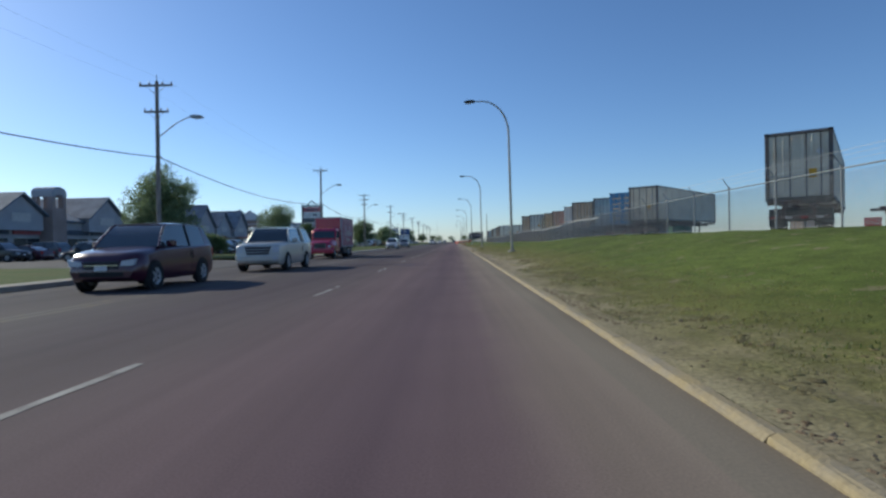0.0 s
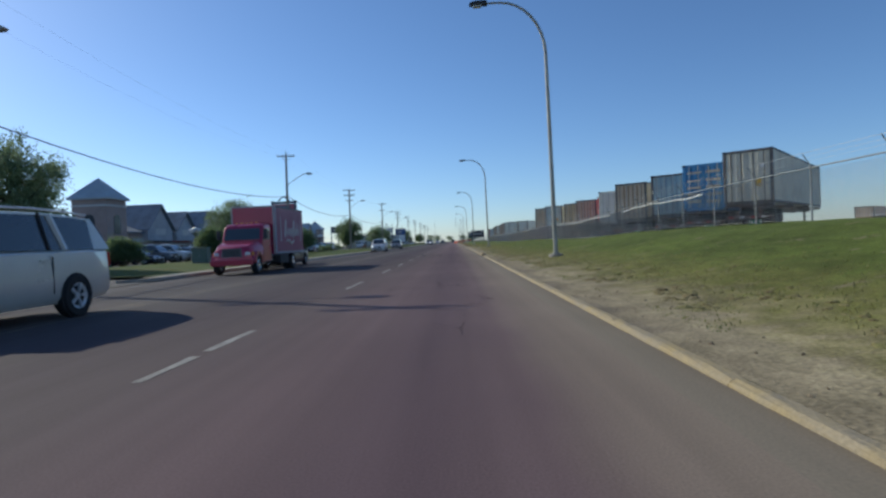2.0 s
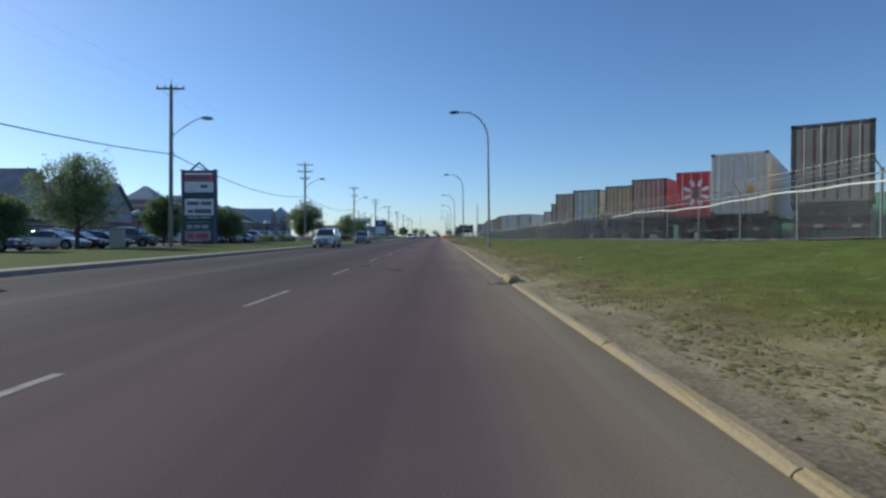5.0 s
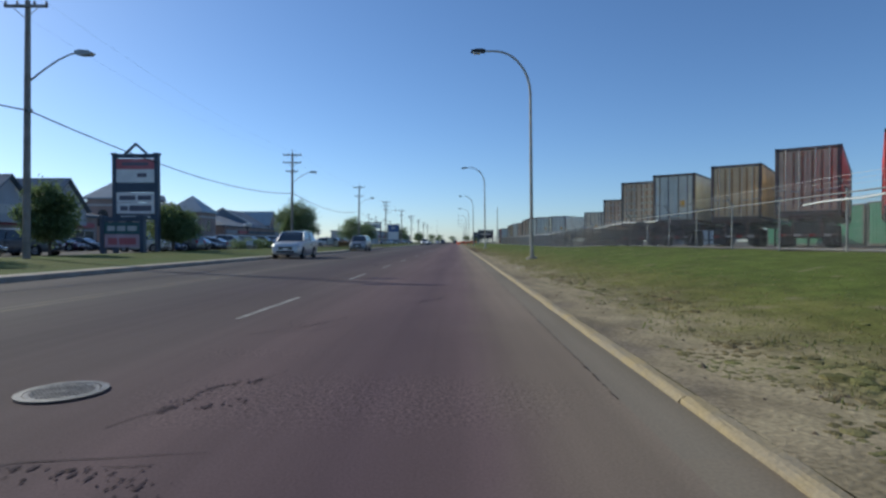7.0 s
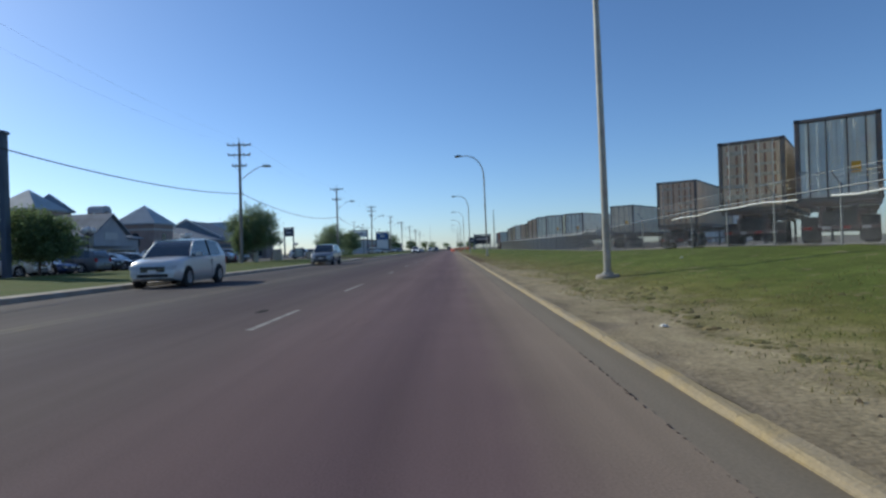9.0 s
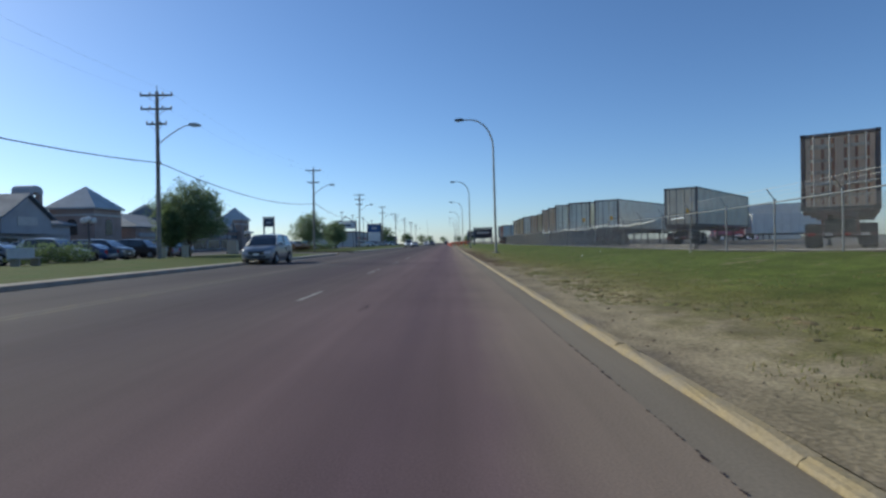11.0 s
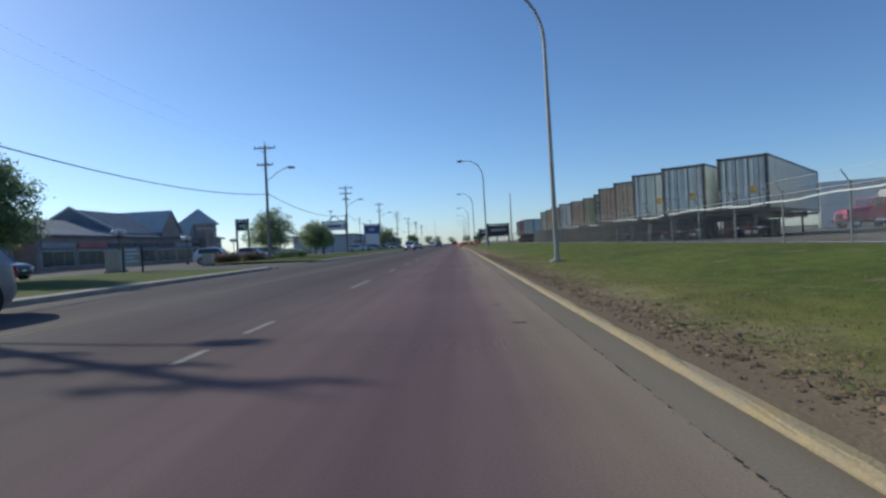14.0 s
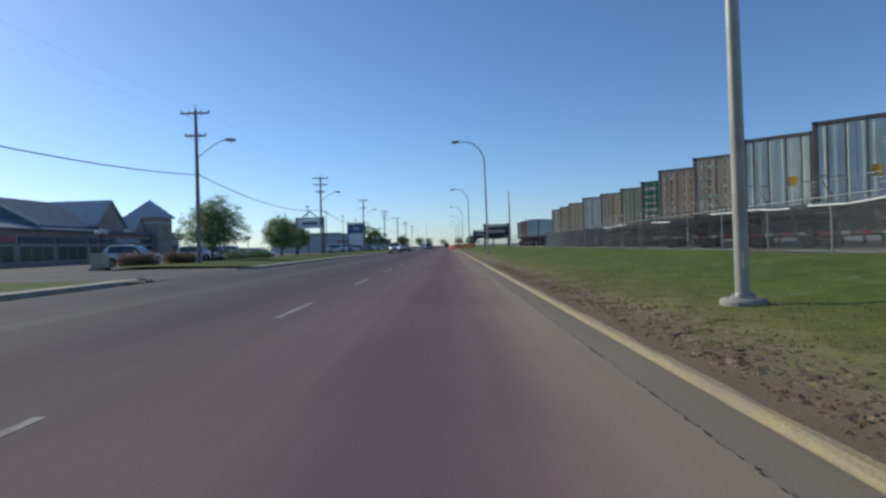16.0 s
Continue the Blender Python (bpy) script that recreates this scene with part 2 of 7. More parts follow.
def ravel(m, spots):
    """Raveled spots in the asphalt: loose dark pits and lifted grit inside ragged ellipses."""
    nd, ln = m.node_tree.nodes, m.node_tree.links
    bs = nd["Principled BSDF"]
    tc = [n for n in nd if n.type == "TEX_COORD"][0]
    rag = nd.new("ShaderNodeTexNoise")
    rag.inputs["Scale"].default_value, rag.inputs["Detail"].default_value = 2.6, 6
    ln.new(tc.outputs["Object"], rag.inputs["Vector"])
    total = None
    for x, y, rx, ry in spots:
        mp = nd.new("ShaderNodeMapping")
        mp.vector_type = "TEXTURE"
        mp.inputs["Location"].default_value, mp.inputs["Scale"].default_value = (x, y, 0), (rx, ry, 1)
        ln.new(tc.outputs["Object"], mp.inputs[0])
        le = nd.new("ShaderNodeVectorMath")
        le.operation = "LENGTH"
        ln.new(mp.outputs[0], le.inputs[0])
        mr = nd.new("ShaderNodeMapRange")
        mr.inputs[1].default_value, mr.inputs[2].default_value, mr.inputs[3].default_value, mr.inputs[4].default_value = 0.2, 1.25, 1.0, 0.0
        ln.new(le.outputs["Value"], mr.inputs[0])
        if total is None:
            total = mr.outputs[0]
        else:
            mx = nd.new("ShaderNodeMath")
            mx.operation = "MAXIMUM"
            ln.new(total, mx.inputs[0])
            ln.new(mr.outputs[0], mx.inputs[1])
            total = mx.outputs[0]
    sm = nd.new("ShaderNodeMath")
    ln.new(total, sm.inputs[0])
    ln.new(rag.outputs[0], sm.inputs[1])
    area = nd.new("ShaderNodeMapRange")
    area.inputs[1].default_value, area.inputs[2].default_value = 0.72, 1.35
    ln.new(sm.outputs[0], area.inputs[0])
    pit = nd.new("ShaderNodeTexVoronoi")
    pit.inputs["Scale"].default_value = 55
    ln.new(tc.outputs["Object"], pit.inputs["Vector"])
    fine = nd.new("ShaderNodeTexNoise")
    fine.inputs["Scale"].default_value, fine.inputs["Detail"].default_value, fine.inputs["Roughness"].default_value = 34, 5, 0.75
    ln.new(tc.outputs["Object"], fine.inputs["Vector"])
    tone = nd.new("ShaderNodeMapRange")
    tone.inputs[1].default_value, tone.inputs[2].default_value, tone.inputs[3].default_value, tone.inputs[4].default_value = 0.38, 0.62, 0.42, 1.6
    ln.new(fine.outputs[0], tone.inputs[0])
    old = bs.inputs["Base Color"].links[0].from_socket
    mul = nd.new("ShaderNodeMix")
    mul.data_type, mul.blend_type = "RGBA", "MULTIPLY"
    ln.new(area.outputs[0], mul.inputs[0])
    ln.new(old, mul.inputs[6])
    ln.new(tone.outputs[0], mul.inputs[7])
    ln.new(mul.outputs[2], bs.inputs["Base Color"])
    hgt = nd.new("ShaderNodeMath")
    hgt.operation = "MULTIPLY"
    ln.new(pit.outputs["Distance"], hgt.inputs[0])
    ln.new(area.outputs[0], hgt.inputs[1])
    bp = nd.new("ShaderNodeBump")
    bp.inputs["Strength"].default_value, bp.inputs["Distance"].default_value = 0.22, 0.02
    ln.new(hgt.outputs[0], bp.inputs["Height"])
    ln.new(bs.inputs["Normal"].links[0].from_socket, bp.inputs["Normal"])
    ln.new(bp.outputs[0], bs.inputs["Normal"])


ravel(M_ROAD, [(-0.6, 63.1, 2.0, 0.9), (-1.9, 64.6, 0.9, 0.4), (-0.4, 69.4, 0.7, 0.5), (-0.2, 73.3, 0.9, 0.5), (-0.3, 101.4, 1.5, 0.9), (-0.2, 120.9, 1.6, 0.6), (-0.6, 109.3, 1.4, 0.6), (-1.6, 109.8, 0.4, 0.25), (-0.2, 31.0, 0.7, 0.5), (-1.7, 30.6, 0.6, 0.3), (0.1, 28.2, 0.4, 0.5), (-1.9, 66.6, 0.3, 0.7), (-0.7, 81.9, 0.8, 0.4), (-1.4, 83.3, 0.3, 0.5), (-4.2, 60.0, 0.3, 2.4), (-4.4, 118.0, 0.3, 1.6)])
M_FIELD = mat("far_field", (0.1, 0.12, 0.04), 0.95, vary=0.3, scale=0.02, fine=3.0, second=(0.14, 0.13, 0.07), bump=0.3)
M_YARD = mat("yard_gravel", (0.23, 0.207, 0.172), 0.95, vary=0.25, scale=0.2, fine=18.0, bump=0.5)
M_LAWN = mat("lawn", (0.085, 0.13, 0.026), 0.95, vary=0.4, scale=0.5, fine=30.0, second=(0.12, 0.135, 0.04), bump=0.8)
M_LOT = mat("lot_asphalt", (0.13, 0.122, 0.116), 0.9, vary=0.2, scale=0.3, fine=50.0, second=(0.17, 0.155, 0.14), bump=0.3)
M_WALK = mat("pavement_concrete", (0.42, 0.37, 0.295), 0.9, vary=0.2, scale=0.8, fine=40.0, bump=0.2)
M_KERB = mat("yellow_kerb_paint", (0.41, 0.315, 0.15), 0.85, vary=0.3, scale=2.2, fine=35.0, second=(0.35, 0.29, 0.19), patch=0.5, bump=0.4)
M_KERBG = mat("grey_kerb_concrete", (0.38, 0.34, 0.28), 0.9, vary=0.2, scale=1.5, fine=35.0, bump=0.3)
M_PAINT = mat("road_paint", (0.36, 0.34, 0.3), 0.8, vary=0.3, scale=3.0, fine=60.0, second=(0.2, 0.18, 0.165), patch=0.52)
M_PAINTY = mat("worn_yellow_road_paint", (0.17, 0.13, 0.075), 0.85, vary=0.25, scale=2.0, fine=40.0, second=(0.12, 0.105, 0.1), patch=0.45)
M_TAR = mat("crack_tar", (0.07, 0.053, 0.057), 0.9, vary=0.3, scale=4, fine=50, bump=0.4)
M_PITCH = mat("black_tar_patch", (0.01, 0.0095, 0.011), 0.9, vary=0.3, scale=6, fine=50)
M_PATCH = mat("asphalt_patch", (0.078, 0.054, 0.062), 0.95, vary=0.4, scale=4, fine=50)
M_SEAL = mat("pale_asphalt_seal", (0.23, 0.185, 0.155), 0.9, vary=0.3, scale=5, fine=50, second=(0.18, 0.145, 0.128), patch=0.45, bump=0.4)
M_IRON = mat("cast_iron", (0.17, 0.16, 0.158), 0.5, 0.3, vary=0.3, scale=9, fine=60, bump=0.4)
M_STEEL = mat("galvanised_steel", (0.42, 0.43, 0.42), 0.45, 0.5, vary=0.15, scale=2.0, fine=25)
M_POST = mat("weathered_lamp_steel", (0.4, 0.39, 0.34), 0.55, 0.35, vary=0.18, scale=1.5, fine=20, second=(0.3, 0.28, 0.23), patch=0.58)
M_FENCE = mat("dull_fence_steel", (0.27, 0.28, 0.28), 0.55, 0.3, vary=0.15, scale=2.0, fine=25)
M_WIRE = mat("fence_wire", (0.58, 0.58, 0.56), 0.6, 0.0, vary=0.1)
M_GLINT = mat("white_plastic_tape", (0.85, 0.85, 0.82), 0.4, 0.0, vary=0.05, scale=1.0)
M_WOOD = mat("weathered_pole_wood", (0.22, 0.2, 0.18), 0.9, vary=0.3, scale=2.0, fine=20, second=(0.3, 0.275, 0.25), bump=0.4)
M_BLACK = mat("black_rubber", (0.02, 0.02, 0.021), 0.8, vary=0.2)
M_CABLE = mat("cable_sheath", (0.035, 0.035, 0.04), 0.7, vary=0.1)
M_PORC = mat("grey_porcelain", (0.3, 0.31, 0.33), 0.3, vary=0.1)
M_LENS = mat("lamp_lens", (0.5, 0.5, 0.47), 0.25, vary=0.1)
M_GLASS = mat("dark_car_glass", (0.05, 0.058, 0.065), 0.06, 0.0, vary=0.1, coat=1.0)
M_CHROME = mat("chrome", (0.65, 0.66, 0.68), 0.15, 1.0, vary=0.05)
M_HEAD = mat("headlight_glass", (0.65, 0.67, 0.7), 0.12, vary=0.05, coat=1.0)
M_HEADLIT = mat("lit_headlight", (1.0, 0.97, 0.9), 0.2, vary=0.02, emit=1.6)
M_AMBER = mat("amber_marker", (0.9, 0.35, 0.05), 0.25, vary=0.05)
M_RED = mat("red_lens", (0.4, 0.02, 0.02), 0.2, vary=0.1)
M_BARK = mat("bark", (0.12, 0.095, 0.075), 0.95, vary=0.3, scale=3, fine=20, bump=0.6)
M_LEAF = leaf_mat("willow_leaves", (0.28, 0.35, 0.19), (0.19, 0.26, 0.13))
M_LEAFD = leaf_mat("hedge_leaves", (0.2, 0.27, 0.12), (0.13, 0.19, 0.08))
M_BRICK = mat("brown_brick", (0.38, 0.3, 0.27), 0.9, vary=0.2, scale=0.6, fine=12, bump=0.2)
M_STUCCO = mat("grey_stucco", (0.42, 0.43, 0.46), 0.9, vary=0.15, scale=0.5, fine=20, bump=0.2)
M_ROOF = mat("blue_grey_shingles", (0.2, 0.24, 0.29), 0.8, vary=0.25, scale=0.7, fine=14, bump=0.3)
M_ROOFL = mat("pale_metal_roof", (0.38, 0.43, 0.46), 0.55, vary=0.12, scale=0.7, fine=14)
M_WIN = mat("shop_window_glass", (0.03, 0.04, 0.05), 0.2, vary=0.2)
M_TRIM = mat("pale_trim", (0.55, 0.55, 0.53), 0.7, vary=0.12)
M_DARK = mat("dark_steel", (0.05, 0.05, 0.055), 0.6, 0.3, vary=0.2)
M_RUST = mat("chassis_red_oxide", (0.17, 0.085, 0.07), 0.7, vary=0.3, scale=2, fine=20, second=(0.11, 0.1, 0.1))
M_CONC = mat("footing_concrete", (0.38, 0.35, 0.3), 0.9, vary=0.2, scale=4, fine=30, bump=0.4)
M_WHITE = mat("white_panel", (0.8, 0.8, 0.78), 0.6, vary=0.12, scale=1.2)
M_SIGNB = mat("dark_blue_sign_metal", (0.06, 0.085, 0.125), 0.5, vary=0.15, scale=1.0)
M_SIGNR = mat("red_sign_panel", (0.5, 0.15, 0.17), 0.6, vary=0.15, scale=1.0)
M_PINKP = mat("faded_pink_panel", (0.55, 0.4, 0.44), 0.6, vary=0.15, scale=1.0)
M_TEALP = mat("dark_teal_panel", (0.06, 0.14, 0.14), 0.6, vary=0.15, scale=1.0)
M_GREYINK = mat("faded_grey_ink", (0.16, 0.16, 0.2), 0.7, vary=0.2, scale=4.0)
M_INK = mat("sign_ink", (0.04, 0.045, 0.06), 0.6, vary=0.1)
M_BLUE = mat("blue_sign_panel", (0.05, 0.12, 0.3), 0.5, vary=0.1)
M_ORANGE = mat("orange_plastic", (0.75, 0.12, 0.04), 0.5, vary=0.1)
M_YEL = mat("yellow_placard", (0.75, 0.42, 0.03), 0.6, vary=0.1)
M_SOIL = mat("dry_soil", (0.21, 0.155, 0.1), 0.95, vary=0.3, scale=6, fine=30, second=(0.19, 0.155, 0.115), bump=0.8)
M_LEAFR = leaf_mat("reddish_shrub_leaves", (0.2, 0.13, 0.1), (0.13, 0.12, 0.07))
M_STRAW = leaf_mat("grass_blades", (0.2, 0.24, 0.07), (0.34, 0.29, 0.14))
M_CLUMP = mat("dry_turf", (0.2, 0.2, 0.075), 0.95, vary=0.3, scale=1.2, fine=60, second=(0.24, 0.19, 0.1), patch=0.5, bump=1.0, islands=True)
M_EARTH = mat("dark_earth", (0.2, 0.145, 0.09), 0.95, vary=0.45, scale=5, fine=50, second=(0.26, 0.195, 0.12), patch=0.55, bump=1.0, islands=True)
M_BOXB = mat("utility_beige", (0.5, 0.45, 0.34), 0.6, vary=0.12)
M_BOXG = mat("utility_green", (0.16, 0.2, 0.17), 0.6, vary=0.12)

for m in (M_TAR, M_PITCH, M_PATCH, M_SEAL, M_EARTH, M_CLUMP, M_SOIL, M_LOT, M_YARD, M_LAWN, M_FIELD):   # dry ground has hardly any sheen
    m.node_tree.nodes["Principled BSDF"].inputs["Specular IOR Level"].default_value = 0.12


# ---- mesh helpers ----
class Shape:
    """Collects vertices and faces and turns them into one mesh."""

    def __init__(self):
        self.v, self.f = [], []

    def add(self, verts, faces):
        k = len(self.v)
        self.v += [tuple(p) for p in verts]
        self.f += [tuple(i + k for i in q) for q in faces]
        return self

    def box(self, x0, x1, y0, y1, z0, z1, bevel=0.0):
        if bevel:
            b = bevel
            pts = []
            for z, i in ((z0, b), (z0 + b, 0), (z1 - b, 0), (z1, b)):
                X0, X1, Y0, Y1 = x0 + i, x1 - i, y0 + i, y1 - i
                pts += [(X0 + b, Y0, z), (X1 - b, Y0, z), (X1, Y0 + b, z), (X1, Y1 - b, z), (X1 - b, Y1, z), (X0 + b, Y1, z), (X0, Y1 - b, z), (X0, Y0 + b, z)]
            fc = [tuple(range(7, -1, -1)), tuple(range(24, 32))]
            for r in range(3):
                for j in range(8):
                    a, c = r * 8 + j, r * 8 + (j + 1) % 8
                    fc.append((a, c, c + 8, a + 8))
            return self.add(pts, fc)
        return self.add([(x0, y0, z0), (x1, y0, z0), (x1, y1, z0), (x0, y1, z0), (x0, y0, z1), (x1, y0, z1), (x1, y1, z1), (x0, y1, z1)],
                        [(3, 2, 1, 0), (4, 5, 6, 7), (0, 1, 5, 4), (1, 2, 6, 5), (2, 3, 7, 6), (3, 0, 4, 7)])

    def tube(self, pts, radii, n=10, caps=True):
        """A round bar along points, with a radius at each."""
        pts = [Vector(p) for p in pts]
        rings = []
        side = None
        for i, p in enumerate(pts):
            d = (pts[min(i + 1, len(pts) - 1)] - pts[max(i - 1, 0)]).normalized()
            if side is None:
                side = d.orthogonal().normalized()
            side = (side - d * side.dot(d)).normalized()
            up = d.cross(side)
            r = radii[i] if isinstance(radii, (list, tuple)) else radii
            rings.append([p + (side * math.cos(2 * math.pi * k / n) + up * math.sin(2 * math.pi * k / n)) * r for k in range(n)])
        fc = []
        for i in range(len(pts) - 1):
            for k in range(n):
                a, b = i * n + k, i * n + (k + 1) % n
                fc.append((a, b, b + n, a + n))
        if caps:
            fc += [tuple(range(n - 1, -1, -1)), tuple(range((len(pts) - 1) * n, len(pts) * n))]
        return self.add([q for r in rings for q in r], fc)

    def lathe(self, prof, axis="z", n=20, at=(0, 0, 0)):
        """Turns a profile of (radius, height) round an axis."""
        vs = []
        for r, h in prof:
            for k in range(n):
                a = 2 * math.pi * k / n
                c, s = r * math.cos(a), r * math.sin(a)
                p = (c, s, h) if axis == "z" else (h, c, s) if axis == "x" else (s, h, c)
                vs.append((p[0] + at[0], p[1] + at[1], p[2] + at[2]))
        fc = []
        for i in range(len(prof) - 1):
            for k in range(n):
                a, b = i * n + k, i * n + (k + 1) % n
                fc.append((a, b, b + n, a + n))
        return self.add(vs, fc)

    def prism(self, outline, y0, y1, plane="xz"):
        """An outline pushed from y0 to y1 (plane xz), or along x (plane yz), or up (plane xy)."""
        n = len(outline)
        def put(a, b, c):
            return (a, c, b) if plane == "xz" else (c, a, b) if plane == "yz" else (a, b, c)
        return self.add([put(a, b, y0) for a, b in outline] + [put(a, b, y1) for a, b in outline],
                        [tuple(range(n - 1, -1, -1)), tuple(range(n, 2 * n))] + [(i, (i + 1) % n, (i + 1) % n + n, i + n) for i in range(n)])

    def mesh(self, name, material, smooth=False, fix=True):
        me = bpy.data.meshes.new(name)
        me.from_pydata(self.v, [], self.f)
        me.materials.append(material)
        if fix:
            bm = bmesh.new()
            bm.from_mesh(me)
            bmesh.ops.recalc_face_normals(bm, faces=bm.faces)
            bm.to_mesh(me)
            bm.free()
        if smooth:
            for p in me.polygons:
                p.use_smooth = True
            me.set_sharp_from_angle(angle=radians(40))
        return me


def part(name, shape, material, parent=None, label="", at=None, smooth=False):
    """One mesh object, under a thing or a part when parent is given."""
    ob = new(name, shape.mesh(name, material, smooth) if isinstance(shape, Shape) else shape)
    if parent is not None:
        ob.parent = parent
    if at is not None:
        ob.matrix_basis = at
    if label:
        ob["label"] = label
    return ob


def thing(name, label, category, at=None, group="", kind=""):
    ob = new(name)
    ob.empty_display_size = 0.2
    if at is not None:
        ob.matrix_basis = at
    return tagged(ob, label, category, group, kind)


def struct(name, shape, material, label="", smooth=False):
    return tagged(part(name, shape, material, smooth=smooth), label, "", "", "structure")


# ---- setting: ground, road, kerbs ----
Y0, Y1 = -25.0, 620.0
KX, KL = 1.62, -12.0                      # faces of the kerbs
FX = 10.3                                 # the fence's line


def fence_base(y):
    return 0.54 + 0.28 / (1 + math.exp((y - 104) / 3.5)) + 0.42 / (1 + math.exp((y - 54) / 4.0))


def deck(y):
    """Height of the containers' floors over the yard."""
    return 1.5 if 78 < y < 102 else 1.48 if y > 104 else 1.3


def verge_z(x, y):
    if x <= FX:
        u = max(0.0, (x - 1.74) / (FX - 1.74))
        z = 0.046 + (fence_base(y) - 0.046) * (0.14 * u + 0.86 * (u * u * (3 - 2 * u)) ** 1.22)
    else:
        z = fence_base(y)
    if x > 1.9:
        k = min(1.0, (x - 1.9) / 0.8)
        z += k * 0.05 * noise.noise((x * 0.5, y * 0.5, 3.1)) + k * 0.02 * noise.noise((x * 2.1, y * 2.1, 7.7))
    return z


def sheet(xs, ys, fz):
    s = Shape()
    n = len(xs)
    s.v = [(x, y, fz(x, y)) for y in ys for x in xs]
    s.f = [(j * n + i, j * n + i + 1, (j + 1) * n + i + 1, (j + 1) * n + i) for j in range(len(ys) - 1) for i in range(n - 1)]
    return s


def steps(a, b, d):
    n = max(1, int(round((b - a) / d)))
    return [a + (b - a) * i / n for i in range(n + 1)]


struct("ground", sheet([-2500, -300, 300, 2500], [-400, 0, 700, 2600], lambda x, y: -0.06), M_FIELD, "flat dry grass plain to the horizon")
struct("road", sheet(steps(KL, 1.22, 1.2), steps(Y0, 800, 8), lambda x, y: 0.0), M_ROAD, "worn purplish grey asphalt road with dusty wheel tracks")
struct("gutter", sheet([1.22, 1.4, KX + 0.02], steps(Y0, 62, 6), lambda x, y: 0.0), M_GUTTERT, "tan dusty gutter strip blending into the road")
struct("gutter", sheet([1.22, 1.4, KX + 0.02], steps(62, 800, 6), lambda x, y: 0.0), M_GUTTER, "grey concrete gutter strip along the kerb")
ys = steps(Y0, 150, 0.5) + steps(150, 330, 3)[1:] + steps(330, 800, 30)[1:]
struct("verge", sheet([1.735] + steps(1.85, 4.6, 0.2) + steps(5.1, FX, 0.52), ys, verge_z), M_GRASS, "green grass verge, bare and dusty beside the kerb", smooth=True)
struct("yard_ground", sheet([FX, 40, 150, 160], steps(Y0, 150, 6) + steps(150, 600, 30)[1:], lambda x, y: fence_base(y) if x < 155 else -0.1), M_YARD, "gravel ground of the container yard")


def lawn_z(x, y):
    return 0.15 + 0.16 * min(1, max(0, (-13.6 - x) / 6)) + 0.03 * noise.noise((x * 0.4, y * 0.4, 0.5))


GAPS = [(26.5, 39.5), (152.0, 165.5)]
RUNS = [(Y0, 26.5), (39.5, 152.0), (165.5, 600.0)]
for a, b in RUNS:
    struct("lawn", sheet([-23.5, -21, -18.5, -16, -14.4, -12.95], steps(a + 1.2, b - 1.2, 1.5 if a < 160 else 6), lawn_z), M_LAWN, "mown roadside lawn with parched spots", smooth=True)
    struct("pavement", sheet([-12.95, -12.17], steps(a, b, 4), lambda x, y: 0.152), M_WALK, "pale concrete footway behind the kerb")
for a, b in GAPS:
    struct("driveway", sheet([-24.5, -18, -13.5, -12.0], [a - 1.5, a + 2, b - 2, b + 1.5], lambda x, y: 0.02 + 0.13 * min(1, max(0, (-12.0 - x) / 8))), M_LOT, "asphalt driveway into the shops' car park")
struct("car_park", sheet([-150, -60, -24, -23.4], steps(Y0, 600, 20), lambda x, y: 0.155), M_LOT, "grey asphalt car park of the shops")


# ---- lane marks ----
def mark(y0, y1, x, w=0.1):
    s = Shape()
    n = max(2, int((y1 - y0) / 0.4))
    rnd = random.Random(int(y0 * 10))
    vs = []
    for i in range(n + 1):
        y = y0 + (y1 - y0) * i / n
        vs += [(x - w / 2 + rnd.uniform(-0.012, 0.012), y, 0.004), (x + w / 2 + rnd.uniform(-0.012, 0.012), y, 0.004)]
    s.add(vs, [(2 * i, 2 * i + 1, 2 * i + 3, 2 * i + 2) for i in range(n)])
    return s


lane = tagged(new("lane_line"), "worn white dashed lane line on asphalt", "", "", "structure")
DASHES = [(2.6, 5.3), (12.0, 13.6), (14.1, 14.5), (21.8, 22.9), (23.2, 24.6), (31.2, 33.7), (38.4, 41.0), (44.4, 47.0), (51.3, 53.9), (58.5, 61.4), (67.1, 70.2), (75.4, 78.2), (82.8, 85.5), (90.3, 93.4), (101.4, 103.6),
          (111.2, 113.2), (114.0, 114.6), (120.6, 121.4), (122.6, 123.8), (130.4, 133.8), (139.1, 141.5)] + [(147 + 7.9 * i, 149.7 + 7.9 * i) for i in range(20)]
for a, b in DASHES:
    part("dash", mark(a, b, -3.04), M_PAINT, lane)
centre = tagged(new("centre_line"), "nearly worn away yellow centre line", "", "", "structure")
for x in (-7.12, -7.42):
    part("stripe", mark(Y0, 300, x, 0.1), M_PAINTY, centre)


